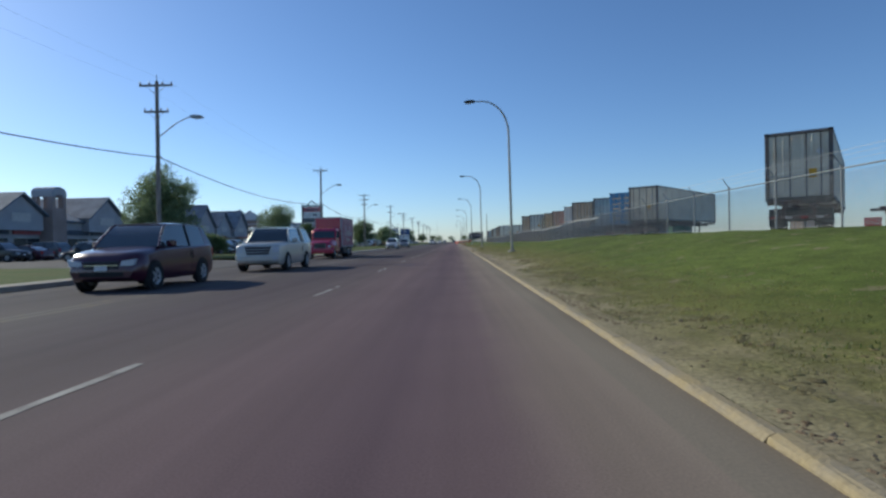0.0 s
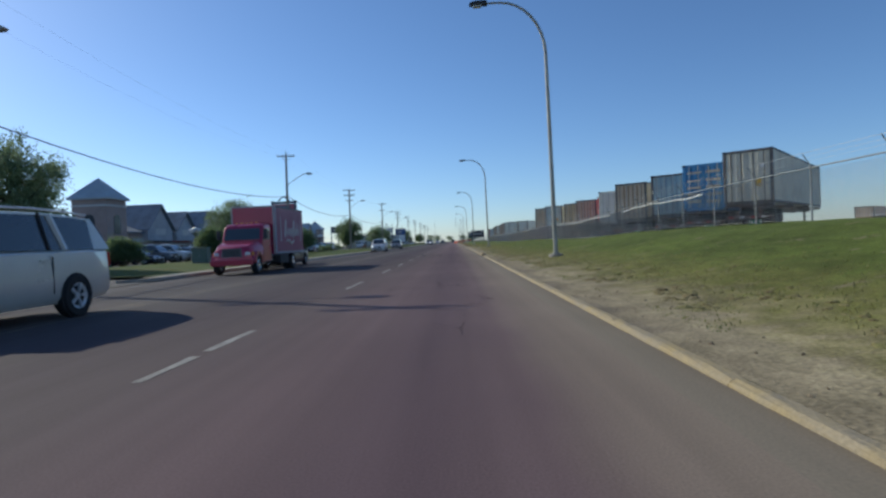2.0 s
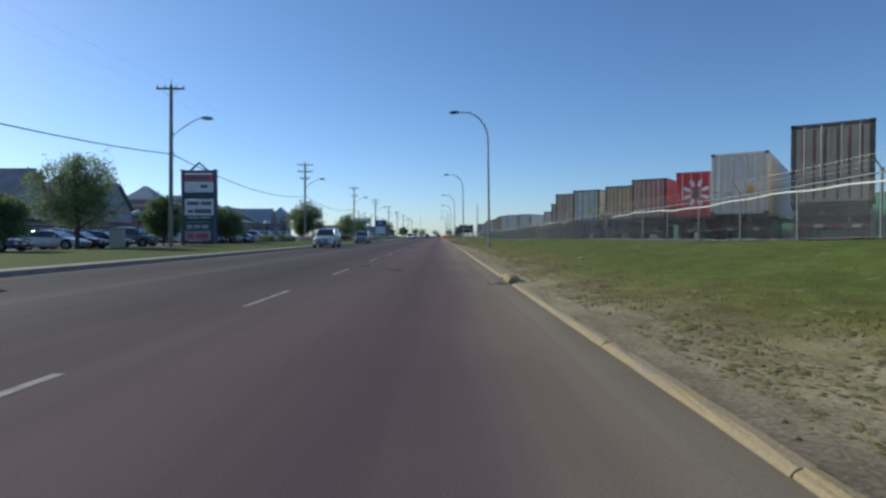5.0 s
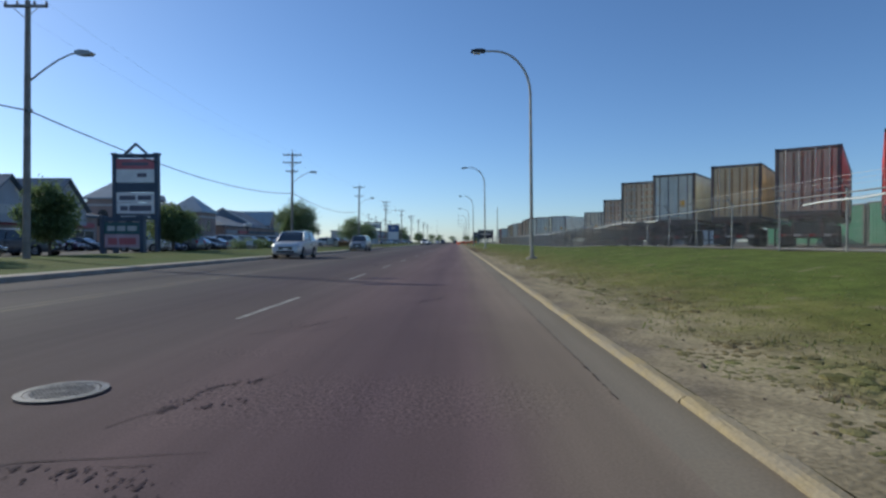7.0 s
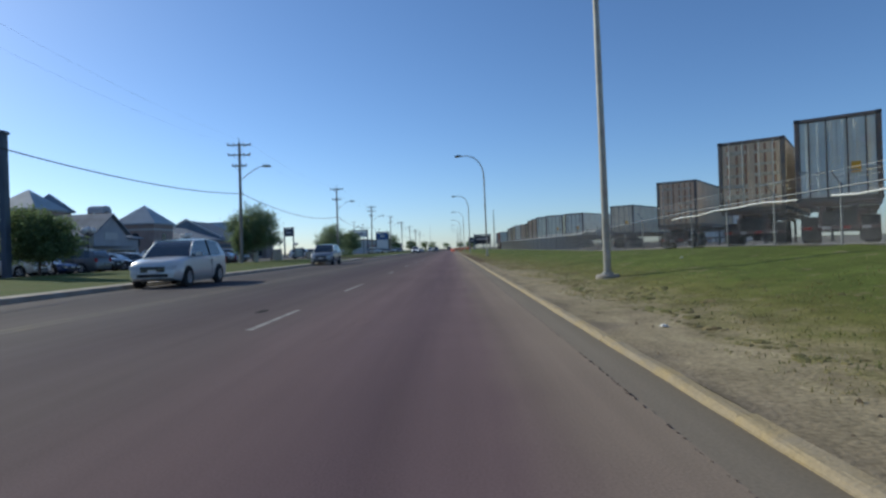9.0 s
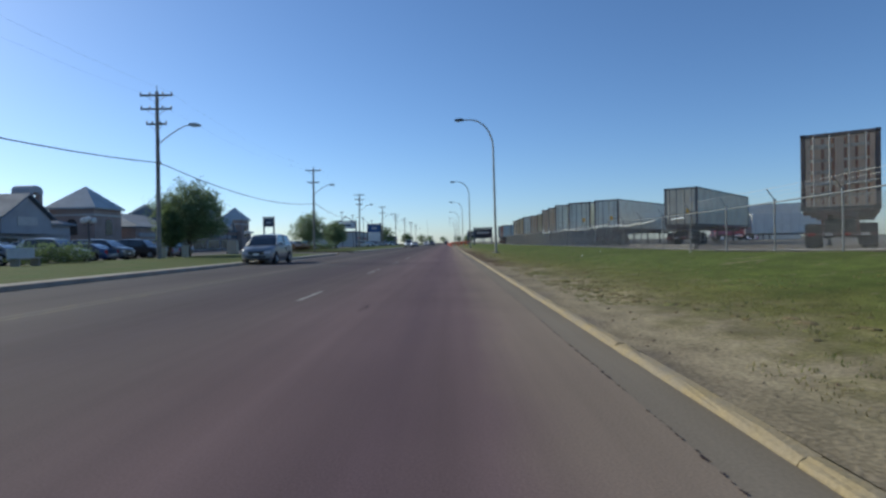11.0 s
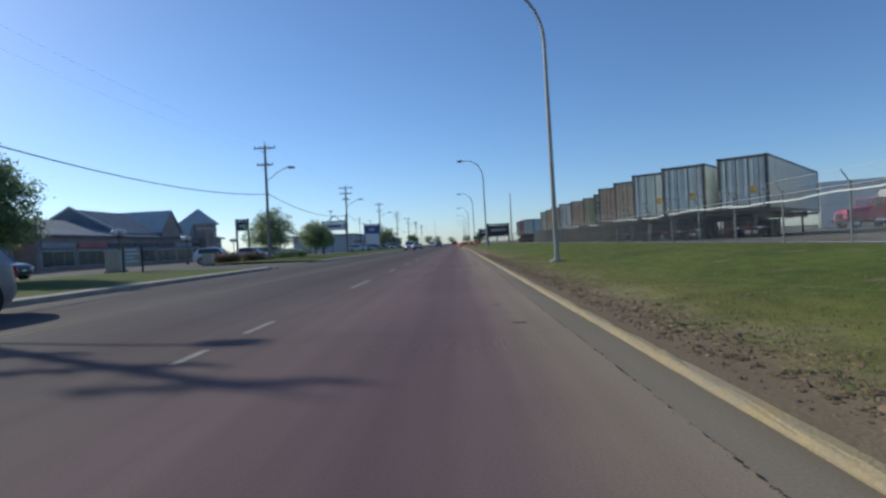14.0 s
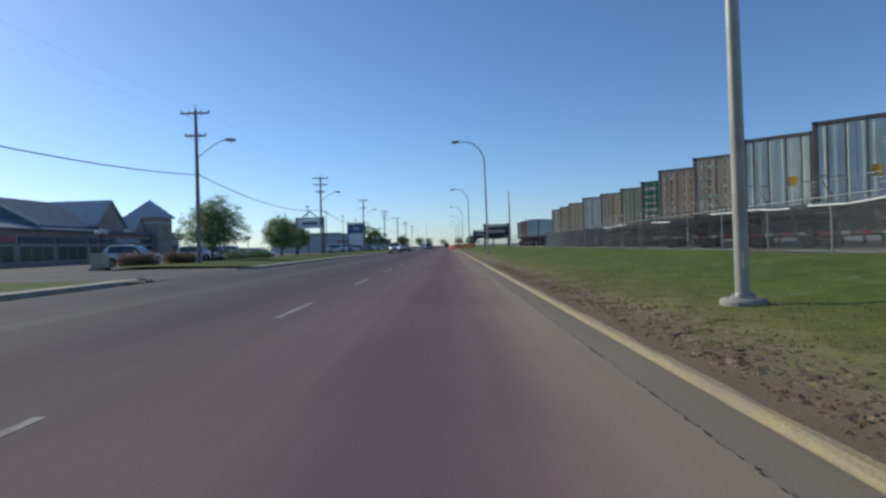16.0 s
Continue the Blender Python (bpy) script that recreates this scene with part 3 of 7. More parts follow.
# ---- right street lamps ----
def street_lamp(at):
    t = thing("street_lamp", "tall grey steel street lamp with a curved arm", "street lamp", at, "street lamps along the verge")
    H = 11.4
    pts = [(0, 0, 0.22), (0, 0, 3), (0, 0, 6), (0, 0, H - 2.5)]
    rad = [0.1, 0.092, 0.084, 0.07]
    for k in range(1, 9):
        a = math.pi / 2 * k / 8
        pts.append((-1.9 * (1 - math.cos(a)), 0, H - 2.5 + 2.3 * math.sin(a)))
        rad.append(0.072 - 0.003 * k)
    pts += [(-2.25, 0, H - 0.2), (-2.5, 0, H - 0.21)]
    rad += [0.045, 0.042]
    part("pole", Shape().tube(pts, rad, 14), M_POST, t, smooth=True)
    part("flange", Shape().lathe([(0, 0.2), (0.17, 0.2), (0.17, 0.225), (0.115, 0.235), (0.105, 0.28), (0, 0.28)], n=14), M_POST, t)
    part("footing", Shape().lathe([(0, -0.4), (0.31, -0.4), (0.31, 0.165), (0.28, 0.2), (0, 0.2)], n=22), M_CONC, t, "chipped concrete footing")
    for k in range(4):
        a = math.pi / 4 + k * math.pi / 2
        part("bolt", Shape().lathe([(0, 0.22), (0.022, 0.22), (0.022, 0.27), (0, 0.275)], n=6, at=(0.14 * math.cos(a), 0.14 * math.sin(a), 0)), M_STEEL, t)
    part("access_cover", Shape().box(-0.05, 0.05, -0.122, -0.1, 0.6, 0.85, 0.008), M_STEEL, t)
    head = part("luminaire", Shape().prism([(-2.42, H - 0.27), (-2.42, H - 0.13), (-2.6, H - 0.09), (-2.95, H - 0.1), (-3.18, H - 0.17), (-3.2, H - 0.24), (-3.1, H - 0.27)], -0.14, 0.14), M_DARK, t, "dark lamp head")
    part("lens", Shape().prism([(-2.65, H - 0.274), (-3.08, H - 0.274), (-3.02, H - 0.34), (-2.7, H - 0.34)], -0.11, 0.11), M_LENS, head)
    return t


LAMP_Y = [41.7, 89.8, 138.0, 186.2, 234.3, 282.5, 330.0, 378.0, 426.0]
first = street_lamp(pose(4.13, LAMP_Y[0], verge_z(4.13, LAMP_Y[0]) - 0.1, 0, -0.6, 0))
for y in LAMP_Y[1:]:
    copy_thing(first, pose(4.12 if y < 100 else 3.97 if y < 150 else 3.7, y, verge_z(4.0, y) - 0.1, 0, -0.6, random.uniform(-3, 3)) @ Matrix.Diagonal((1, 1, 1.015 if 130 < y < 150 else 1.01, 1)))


# ---- wooden utility poles ----
def utility_pole(x, y, arms, lean):
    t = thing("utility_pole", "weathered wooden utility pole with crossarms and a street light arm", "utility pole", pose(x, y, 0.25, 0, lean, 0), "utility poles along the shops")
    part("pole", Shape().tube([(0, 0, -0.4), (0, 0, 4), (0, 0, 8), (0, 0, 12.3)], [0.17, 0.155, 0.14, 0.115], 12), M_WOOD, t, smooth=True)
    for z, w in arms:
        arm = part("crossarm", Shape().box(-w / 2, w / 2, -0.17, -0.07, z - 0.06, z + 0.07, 0.01), M_WOOD, t)
        for k in (-0.47, -0.2, 0.2, 0.47):
            part("insulator", Shape().lathe([(0, z + 0.07), (0.045, z + 0.07), (0.07, z + 0.13), (0.05, z + 0.16), (0.06, z + 0.2), (0.03, z + 0.25), (0, z + 0.26)], n=8, at=(k * w, -0.12, 0)), M_PORC, arm, smooth=True)
        for sgn in (-1, 1):
            part("brace", Shape().tube([(sgn * w * 0.3, -0.13, z - 0.05), (0, -0.15, z - 0.6)], 0.018, 5), M_STEEL, arm)
    part("top_pin", Shape().tube([(0, 0, 12.2), (0, 0, 12.75)], [0.035, 0.03], 7), M_PORC, t)
    bracket = part("lamp_bracket", Shape().tube([(0.1, 0, 8.5), (0.8, 0, 9.05), (1.5, 0, 9.52), (2.1, 0, 9.8), (2.5, 0, 9.85)], [0.045, 0.042, 0.04, 0.038, 0.035], 8), M_STEEL, t, "galvanised lamp arm", smooth=True)
    part("luminaire", Shape().prism([(2.35, 9.78), (2.35, 9.93), (2.55, 9.98), (3.0, 9.95), (3.2, 9.85), (3.1, 9.74), (2.6, 9.72)], -0.15, 0.15), M_STEEL, bracket)
    part("cable_clamp", Shape().box(-0.1, 0.22, -0.09, 0.09, 7.0, 7.2, 0.015), M_STEEL, t)
    return t


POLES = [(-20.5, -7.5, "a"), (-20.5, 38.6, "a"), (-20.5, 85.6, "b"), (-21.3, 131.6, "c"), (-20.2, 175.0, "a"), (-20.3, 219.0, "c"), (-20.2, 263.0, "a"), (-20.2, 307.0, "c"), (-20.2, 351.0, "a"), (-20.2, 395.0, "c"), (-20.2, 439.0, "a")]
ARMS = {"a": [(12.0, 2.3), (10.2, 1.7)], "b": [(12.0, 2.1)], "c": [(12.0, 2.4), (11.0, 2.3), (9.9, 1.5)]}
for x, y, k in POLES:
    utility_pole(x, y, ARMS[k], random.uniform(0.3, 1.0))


def wire(name, a, b, sag, r, label):
    a, b = Vector(a), Vector(b)
    pts = [a.lerp(b, i / 14) - Vector((0, 0, sag * 4 * (i / 14) * (1 - i / 14))) for i in range(15)]
    o = part(name, Shape().tube(pts, r, 6), M_CABLE, smooth=True)
    return tagged(o, label, "cable", "overhead lines")


for (xa, ya, _), (xb, yb, _) in zip(POLES, POLES[1:]):
    wire("telephone_cable", (xa + 0.2, ya, 7.35), (xb + 0.2, yb, 7.35), 1.1, 0.035, "thick black telephone cable slung between poles")
    for dx in (-1.05, 1.05):
        wire("power_line", (xa + dx, ya, 12.5), (xb + dx, yb, 12.5), 0.9, 0.003, "thin power line between pole tops")


# ---- chain-link fence ----
fence = thing("chain_link_fence", "tall galvanised chain-link fence topped with barbed wire", "fence")
PITCH = 3.1
FY = [Y0 + PITCH * i for i in range(int((345 - Y0) / PITCH))]
post_mesh = Shape().tube([(0, 0, -0.2), (0, 0, 1.62)], 0.03, 8).lathe([(0.045, 1.6), (0.045, 1.66), (0, 1.68)], n=8).mesh("post", M_FENCE, True)
arm_mesh = Shape().tube([(0, 0, 1.62), (-0.24, 0, 1.98)], 0.016, 5).mesh("barb_arm", M_FENCE)
for y in FY:
    p = part("post", post_mesh, None, fence, at=pose(FX, y, fence_base(y)))
    part("barb_arm", arm_mesh, None, p)
fy2 = FY[::1]


def along(dx, dz, r, n=5):
    return Shape().tube([(FX + dx, y, fence_base(y) + dz) for y in fy2], r, n)


part("top_rail", along(0, 1.56, 0.022, 8), M_FENCE, fence, smooth=True)
part("bottom_wire", along(0, 0.06, 0.006, 4), M_WIRE, fence)
for i, (dx, dz) in enumerate([(-0.08, 1.74), (-0.16, 1.86), (-0.24, 1.98)]):
    part("barbed_wire", along(dx, dz, 0.006 if i == 2 else 0.004, 4), M_WIRE, fence)
for ya, yb in ((41, 52.3), (55, 76), (88, 90), (91.5, 101), (115, 116.5), (118.5, 142.5), (143.2, 146.4), (147.3, 152.5), (156.6, 159), (163, 168)):
    pts = []
    n_ = int((yb - ya) / 0.8)
    for i in range(n_ + 1):
        yy = ya + (yb - ya) * i / n_
        pts.append((FX - 0.05, yy, fence_base(yy) + 1.38 + 0.05 * math.sin(yy * 0.55) + 0.025 * math.sin(yy * 2.03)))
    part("tape", Shape().tube(pts, 0.026, 6), M_GLINT, fence, "white tape strung along the fence", smooth=True)
# the mesh: crossing wires at a coarse diamond pitch
s = Shape()
span = 1.42
d = 0.07
y = FY[0] - span
r = 0.005
vs, fs = [], []
while y < 190:
    for sgn in (1, -1):
        ya, yb = (y, y + span) if sgn > 0 else (y + span, y)
        za, zb = fence_base(ya) + 0.05, fence_base(yb) + 0.05 + span
        k = len(vs)
        vs += [(FX - r, ya - r, za), (FX + r, ya + r, za), (FX + r, yb + r, zb), (FX - r, yb - r, zb), (FX, ya, za - r), (FX, ya, za + r), (FX, yb, zb + r), (FX, yb, zb - r)]
        fs += [(k, k + 1, k + 2, k + 3), (k + 4, k + 5, k + 6, k + 7)]
    y += d
s.v, s.f = vs, fs
mesh_ob = part("wire_mesh", s.mesh("wire_mesh", M_WIRE, fix=False), None, fence)
mesh_ob["kind"] = "stuff"


# ---- containers on chassis ----
M_EDGE = mat("dark_container_edge", (0.11, 0.108, 0.11), 0.7, vary=0.25, scale=3.0, fine=25, second=(0.16, 0.13, 0.11))
M_CREAMB = mat("faded_cream_lettering", (0.6, 0.55, 0.43), 0.7, vary=0.25, scale=5.0, fine=30, second=(0.42, 0.34, 0.25), patch=0.55)


def container_paint(name, c, dark):
    c = tuple(min(0.8, v * 1.42) for v in c)
    return mat(name, c, 0.6, vary=0.15, scale=1.3, fine=18, second=tuple(0.75 * a + 0.25 * b for a, b in zip(c, dark)), patch=0.55)


def shipping_container(base, length, paint, rib, label, decor="plate"):
    """Door end at y = 0, standing on z = 0; the box runs back along +y."""
    w, h = 1.25, 2.95
    pale = "silver" in label or "beige" in label
    t = thing("shipping_container", label, "shipping container", base, "containers parked in the yard")
    n = int(length / 0.28)
    p = (length - 0.4) / n
    side = [(w - 0.05, 0.12)]
    for i in range(n):
        y = 0.2 + p * i
        side += [(w - 0.05, y), (w - 0.012, y + p * 0.15), (w - 0.012, y + p * 0.5), (w - 0.05, y + p * 0.65)]
    side.append((w - 0.05, length - 0.05))
    s = Shape().prism(side + [(-x, y) for x, y in reversed(side)], 0.12, h - 0.06, "xy")
    part("body", s, paint, t)
    fr = Shape()
    for sx in (-1, 1):
        fr.box(sx * w - (0.16 if sx > 0 else 0), sx * w + (0 if sx > 0 else 0.16), 0.0, 0.14, 0, h, 0.012)
        fr.box(sx * w - (0.1 if sx > 0 else 0), sx * w + (0 if sx > 0 else 0.1), 0.14, length, 0.0, 0.14)
        fr.box(sx * w - (0.08 if sx > 0 else 0), sx * w + (0 if sx > 0 else 0.08), 0.14, length, h - 0.1, h)
        fr.box(sx * w - (0.12 if sx > 0 else 0), sx * w + (0 if sx > 0 else 0.12), length, length + 0.1, 0, h, 0.012)
    fr.box(-w + 0.16, w - 0.16, 0.0, 0.12, h - 0.13, h - 0.003)
    fr.box(-w + 0.16, w - 0.16, 0.0, 0.12, 0.003, 0.14)
    part("frame", fr, rib if label.startswith(("cream", "red", "bright")) else M_EDGE, t)
    for sx in (-1, 1):
        leaf = Shape()
        lw = w - 0.17
        leaf.box(0.008, lw, 0.03, 0.09, 0.16, h - 0.15)
        door = part("door", leaf, paint, t, at=pose(0, 0, 0) if sx > 0 else Matrix.Scale(-1, 4, (1, 0, 0)))
        for i in range(3):
            x = 0.1 + i * 0.34
            ribs = Shape().prism([(x + 0.04, 0.031), (x + 0.055, 0.004), (x + 0.125, 0.004), (x + 0.14, 0.031)], 0.22, h - 0.2, "xy")
            part("rib", ribs, paint if pale else rib, door)
        for i in (0.3, 0.82):
            part("lock_bar", Shape().tube([(i, -0.03, 0.1), (i, -0.03, h - 0.08)], 0.024, 6), M_DARK if pale else M_STEEL, door)
            part("handle", Shape().box(i - 0.02, i + 0.32, -0.06, -0.04, 0.95 + i * 0.1, 1.0 + i * 0.1), M_STEEL, door)
    for sx in (-1, 1):
        for z in (-0.01, h - 0.12):
            part("corner_casting", Shape().box(sx * w - 0.09 + sx * 0.085 * -1, sx * w + 0.09 - sx * 0.085, -0.012, 0.17, z, z + 0.13, 0.01), M_DARK, t)
    if decor in ("plate", "both"):
        part("placard", Shape().box(0.38, 0.66, -0.016, -0.006, 0.92, 1.3), M_YEL, t, "yellow warning placard")
        part("emblem", Shape().prism([(0.78, 1.86), (0.92, 2.02), (0.78, 2.18), (0.64, 2.02)], -0.016, -0.006), M_WHITE, t, "white painted mark")
    if decor in ("marks", "both"):
        rr = random.Random(int(length * 100) + len(label))
        for row in (0.5, 0.95, 1.4, 1.85, 2.35):
            for sx in (-1, 1):
                a = sx * 0.56
                part("marking", Shape().box(a - 0.42, a + 0.36 + rr.uniform(0, .1), -0.014, -0.006, row, row + rr.uniform(0.1, 0.19)), M_CREAMB, t, "row of unreadable white lettering")
    if decor == "rosette":
        for k in range(8):
            a = 2 * math.pi * k / 8 + 0.39
            cx, cz = 0.62 * math.cos(a), 1.55 + 0.68 * math.sin(a)
            pet = [(cx + 0.26 * math.cos(b) * math.cos(a) - 0.13 * math.sin(b) * math.sin(a), cz + 0.26 * math.cos(b) * math.sin(a) + 0.13 * math.sin(b) * math.cos(a)) for b in [2 * math.pi * j / 10 for j in range(10)]]
            part("petal", Shape().prism(pet, -0.014, -0.006), M_WHITE, t, "white painted petal shape")
        part("emblem", Shape().prism([(0, 1.2), (0.25, 1.5), (0, 1.85), (-0.25, 1.5)], -0.016, -0.006), M_BOXG, t)
    return t


def wheel(r, wd, rimmat, n=22):
    tyre = Shape().lathe([(r * 0.62, -wd / 2), (r * 0.92, -wd / 2), (r, -wd * 0.33), (r, wd * 0.33), (r * 0.92, wd / 2), (r * 0.62, wd / 2), (r * 0.6, 0), (r * 0.62, -wd / 2)], "x", n)
    rim = Shape().lathe([(0, -wd * 0.36), (r * 0.16, -wd * 0.38), (r * 0.2, -wd * 0.26), (r * 0.5, -wd * 0.34), (r * 0.63, -wd * 0.45), (r * 0.63, wd * 0.45), (r * 0.5, wd * 0.34), (r * 0.2, wd * 0.26), (r * 0.16, wd * 0.38), (0, wd * 0.36)], "x", n)
    for k in range(5):
        a = 2 * math.pi * k / 5
        for sx in (-1, 1):
            c, sn = math.cos(a), math.sin(a)
            p = [(r * 0.18, -0.05 * r), (r * 0.6, -0.09 * r), (r * 0.6, 0.09 * r), (r * 0.18, 0.05 * r)]
            q = [(u * c - v * sn, u * sn + v * c) for u, v in p]
            rim.prism(q, sx * wd * 0.3, sx * wd * 0.46, "yz")
    return tyre.mesh("tyre", M_BLACK, True), rim.mesh("rim", rimmat, True)


M_RIM = mat("dusty_truck_rim", (0.2, 0.19, 0.18), 0.7, vary=0.2)
TRUCK_TYRE, TRUCK_RIM = wheel(0.5, 0.5, M_RIM)


def chassis_trailer(base, length, lift=0.0):
    t = thing("chassis_trailer", "rusty skeletal chassis trailer under a container", "trailer", base, "chassis trailers in the yard")
    for sx in (-0.45, 0.45):
        part("rail", Shape().box(sx - 0.07, sx + 0.07, 0.1, length - 0.1, 0.96 + lift, 1.26 + lift), M_RUST, t)
    for y in (0.15, length * 0.35, length * 0.7, length - 0.25):
        part("bolster", Shape().box(-1.2, 1.2, y, y + 0.18, 1.12 + lift, 1.296 + lift, 0.01), M_RUST, t)
    part("bumper", Shape().box(-1.15, 1.15, 0.0, 0.1, 0.5, 0.62, 0.015).box(-0.6, -0.5, 0.02, 0.12, 0.62, 0.96 + lift).box(0.5, 0.6, 0.02, 0.12, 0.62, 0.96 + lift), M_RUST, t, "dull red striped rear bumper")
    for i in range(4):
        part("bumper_stripe", Shape().box(-1.05 + i * 0.56, -0.8 + i * 0.56, -0.005, 0.0, 0.51, 0.61), M_TRIM if i % 2 else M_RED, t)
    for y in (1.0, 2.25):
        for sx in (-0.9, 0.9):
            w_ = part("wheel", TRUCK_TYRE, None, t, at=pose(sx, y, 0.5))
            part("rim", TRUCK_RIM, None, w_)
        part("axle", Shape().tube([(-0.9, y, 0.5), (0.9, y, 0.5)], 0.07, 8), M_DARK, t)
    for sx in (-0.85, 0.85):
        part("mud_flap", Shape().box(sx - 0.3, sx + 0.3, 0.32, 0.35, 0.15, 0.95), M_BLACK, t)
    part("suspension", Shape().box(-0.6, 0.6, 0.6, 2.7, 0.55, 0.97 + lift), M_DARK, t)
    for sx in (-0.7, 0.7):
        part("landing_leg", Shape().box(sx - 0.06, sx + 0.06, length * 0.78, length * 0.78 + 0.12, 0.06, 1.0 + lift).box(sx - 0.15, sx + 0.15, length * 0.78 - 0.09, length * 0.78 + 0.21, 0, 0.06), M_DARK, t)
    return t


BEIGE, BROWN = (0.46, 0.42, 0.33), (0.33, 0.2, 0.12)
# body and rib colours; brown and tan ribs are darkened to paint in shade
PAINTS = {
    "beige": (container_paint("beige_container_paint", (0.54, 0.5, 0.39), BROWN), container_paint("beige_rib", (0.36, 0.33, 0.26), BROWN)),
    "blue": (container_paint("blue_container_paint", (0.06, 0.19, 0.36), (0.05, 0.08, 0.2)), container_paint("blue_rib", (0.08, 0.24, 0.44), (0.05, 0.08, 0.2))),
    "slate": (container_paint("slate_container_paint", (0.35, 0.42, 0.41), BROWN), container_paint("slate_rib", (0.2, 0.26, 0.3), BROWN)),
    "brown": (container_paint("brown_container_paint", (0.47, 0.37, 0.26), (0.33, 0.22, 0.14)), container_paint("brown_shaded_rib", (0.23, 0.13, 0.085), (0.1, 0.06, 0.05))),
    "cream": (container_paint("cream_container_paint", (0.64, 0.63, 0.54), BEIGE), container_paint("cream_rib", (0.5, 0.5, 0.43), BEIGE)),
    "red": (container_paint("red_container_paint", (0.5, 0.05, 0.06), (0.3, 0.04, 0.04)), container_paint("red_rib", (0.42, 0.06, 0.06), (0.2, 0.04, 0.04))),
    "tan": (container_paint("tan_container_paint", (0.5, 0.42, 0.26), BROWN), container_paint("tan_shaded_rib", (0.27, 0.18, 0.09), BROWN)),
    "silver": (container_paint("silver_container_paint", (0.52, 0.55, 0.5), BEIGE), container_paint("silver_rib", (0.15, 0.16, 0.165), BROWN)),
    "rust": (container_paint("rust_container_paint", (0.36, 0.13, 0.08), (0.2, 0.08, 0.06)), container_paint("rust_rib", (0.26, 0.1, 0.07), (0.2, 0.08, 0.06))),
    "green": (container_paint("green_container_paint", (0.045, 0.17, 0.1), (0.03, 0.1, 0.06)), container_paint("green_rib", (0.03, 0.12, 0.07), (0.03, 0.1, 0.06))),
}
WORDS = {"beige": "dull beige", "blue": "bright blue", "slate": "blue-grey", "brown": "brown", "cream": "cream white", "red": "red", "tan": "yellowish tan", "silver": "silver grey", "rust": "rusty red-brown", "green": "green"}
# near-left corner of the door end, paint, length, decoration
BOXES = [
    (13.7, 25.3, "beige", 16.1, "plate"), (15.0, 49.2, "beige", 16.1, "plate"), (14.6, 53.8, "blue", 12.2, "marks"), (14.2, 58.5, "slate", 16.1, ""),
    (13.0, 63.4, "brown", 12.2, ""), (13.5, 70.6, "cream", 16.1, "plate"), (15.9, 80.5, "red", 12.2, "rosette"), (14.5, 85.2, "brown", 12.2, ""),
    (14.2, 91.0, "tan", 12.2, ""), (12.4, 95.1, "silver", 16.1, "plate"), (11.6, 99.2, "brown", 12.2, "marks"), (13.8, 112.6, "brown", 12.2, "marks"),
    (17.0, 135.0, "beige", 16.1, "plate"), (14.5, 146.6, "silver", 16.1, "plate"), (12.6, 149.8, "silver", 16.1, "plate"),
    (11.8, 153.0, "silver", 16.1, "plate"), (11.9, 157.8, "brown", 12.2, "marks"), (11.9, 162.4, "brown", 12.2, "marks"), (13.0, 168.6, "green", 12.2, "marks"),
    (13.0, 173.2, "tan", 12.2, ""), (12.6, 177.4, "brown", 12.2, "marks"), (12.0, 181.2, "silver", 12.2, ""), (12.2, 188.0, "tan", 12.2, ""), (12.4, 193.5, "tan", 12.2, ""), (12.4, 198.5, "beige", 12.2, ""),
    (13, 226, "slate", 12.2, ""), (13, 232, "rust", 12.2, ""), (13, 238, "slate", 12.2, ""),
]
chs = {}
seen_kinds = {}
for x, y, k, ln, dec in BOXES:
    ANG = 35.5 if y < 40 else 36.0 if 50 < y < 120 else 40.0
    c = Vector((x, y, 0)) + Vector((math.cos(radians(ANG)), -math.sin(radians(ANG)), 0)) * 1.25
    zb = fence_base(y)
    key = (k, ln, dec)
    at = pose(c.x, c.y, zb + deck(y), 0, 0, -ANG)
    if key in seen_kinds:
        copy_thing(seen_kinds[key], at)
    else:
        extra = {"plate": " with a yellow placard", "marks": " with white markings", "rosette": " with white petal shapes", "": ""}[dec]
        seen_kinds[key] = shipping_container(at, ln, *PAINTS[k], WORDS[k] + " ribbed container" + extra + " on a chassis", dec)
    at = pose(c.x, c.y, zb, 0, 0, -ANG)
    lift = round(deck(y) - 1.3, 2)
    if (ln, lift) in chs:
        copy_thing(chs[(ln, lift)], at)
    else:
        chs[(ln, lift)] = chassis_trailer(at, ln, lift)


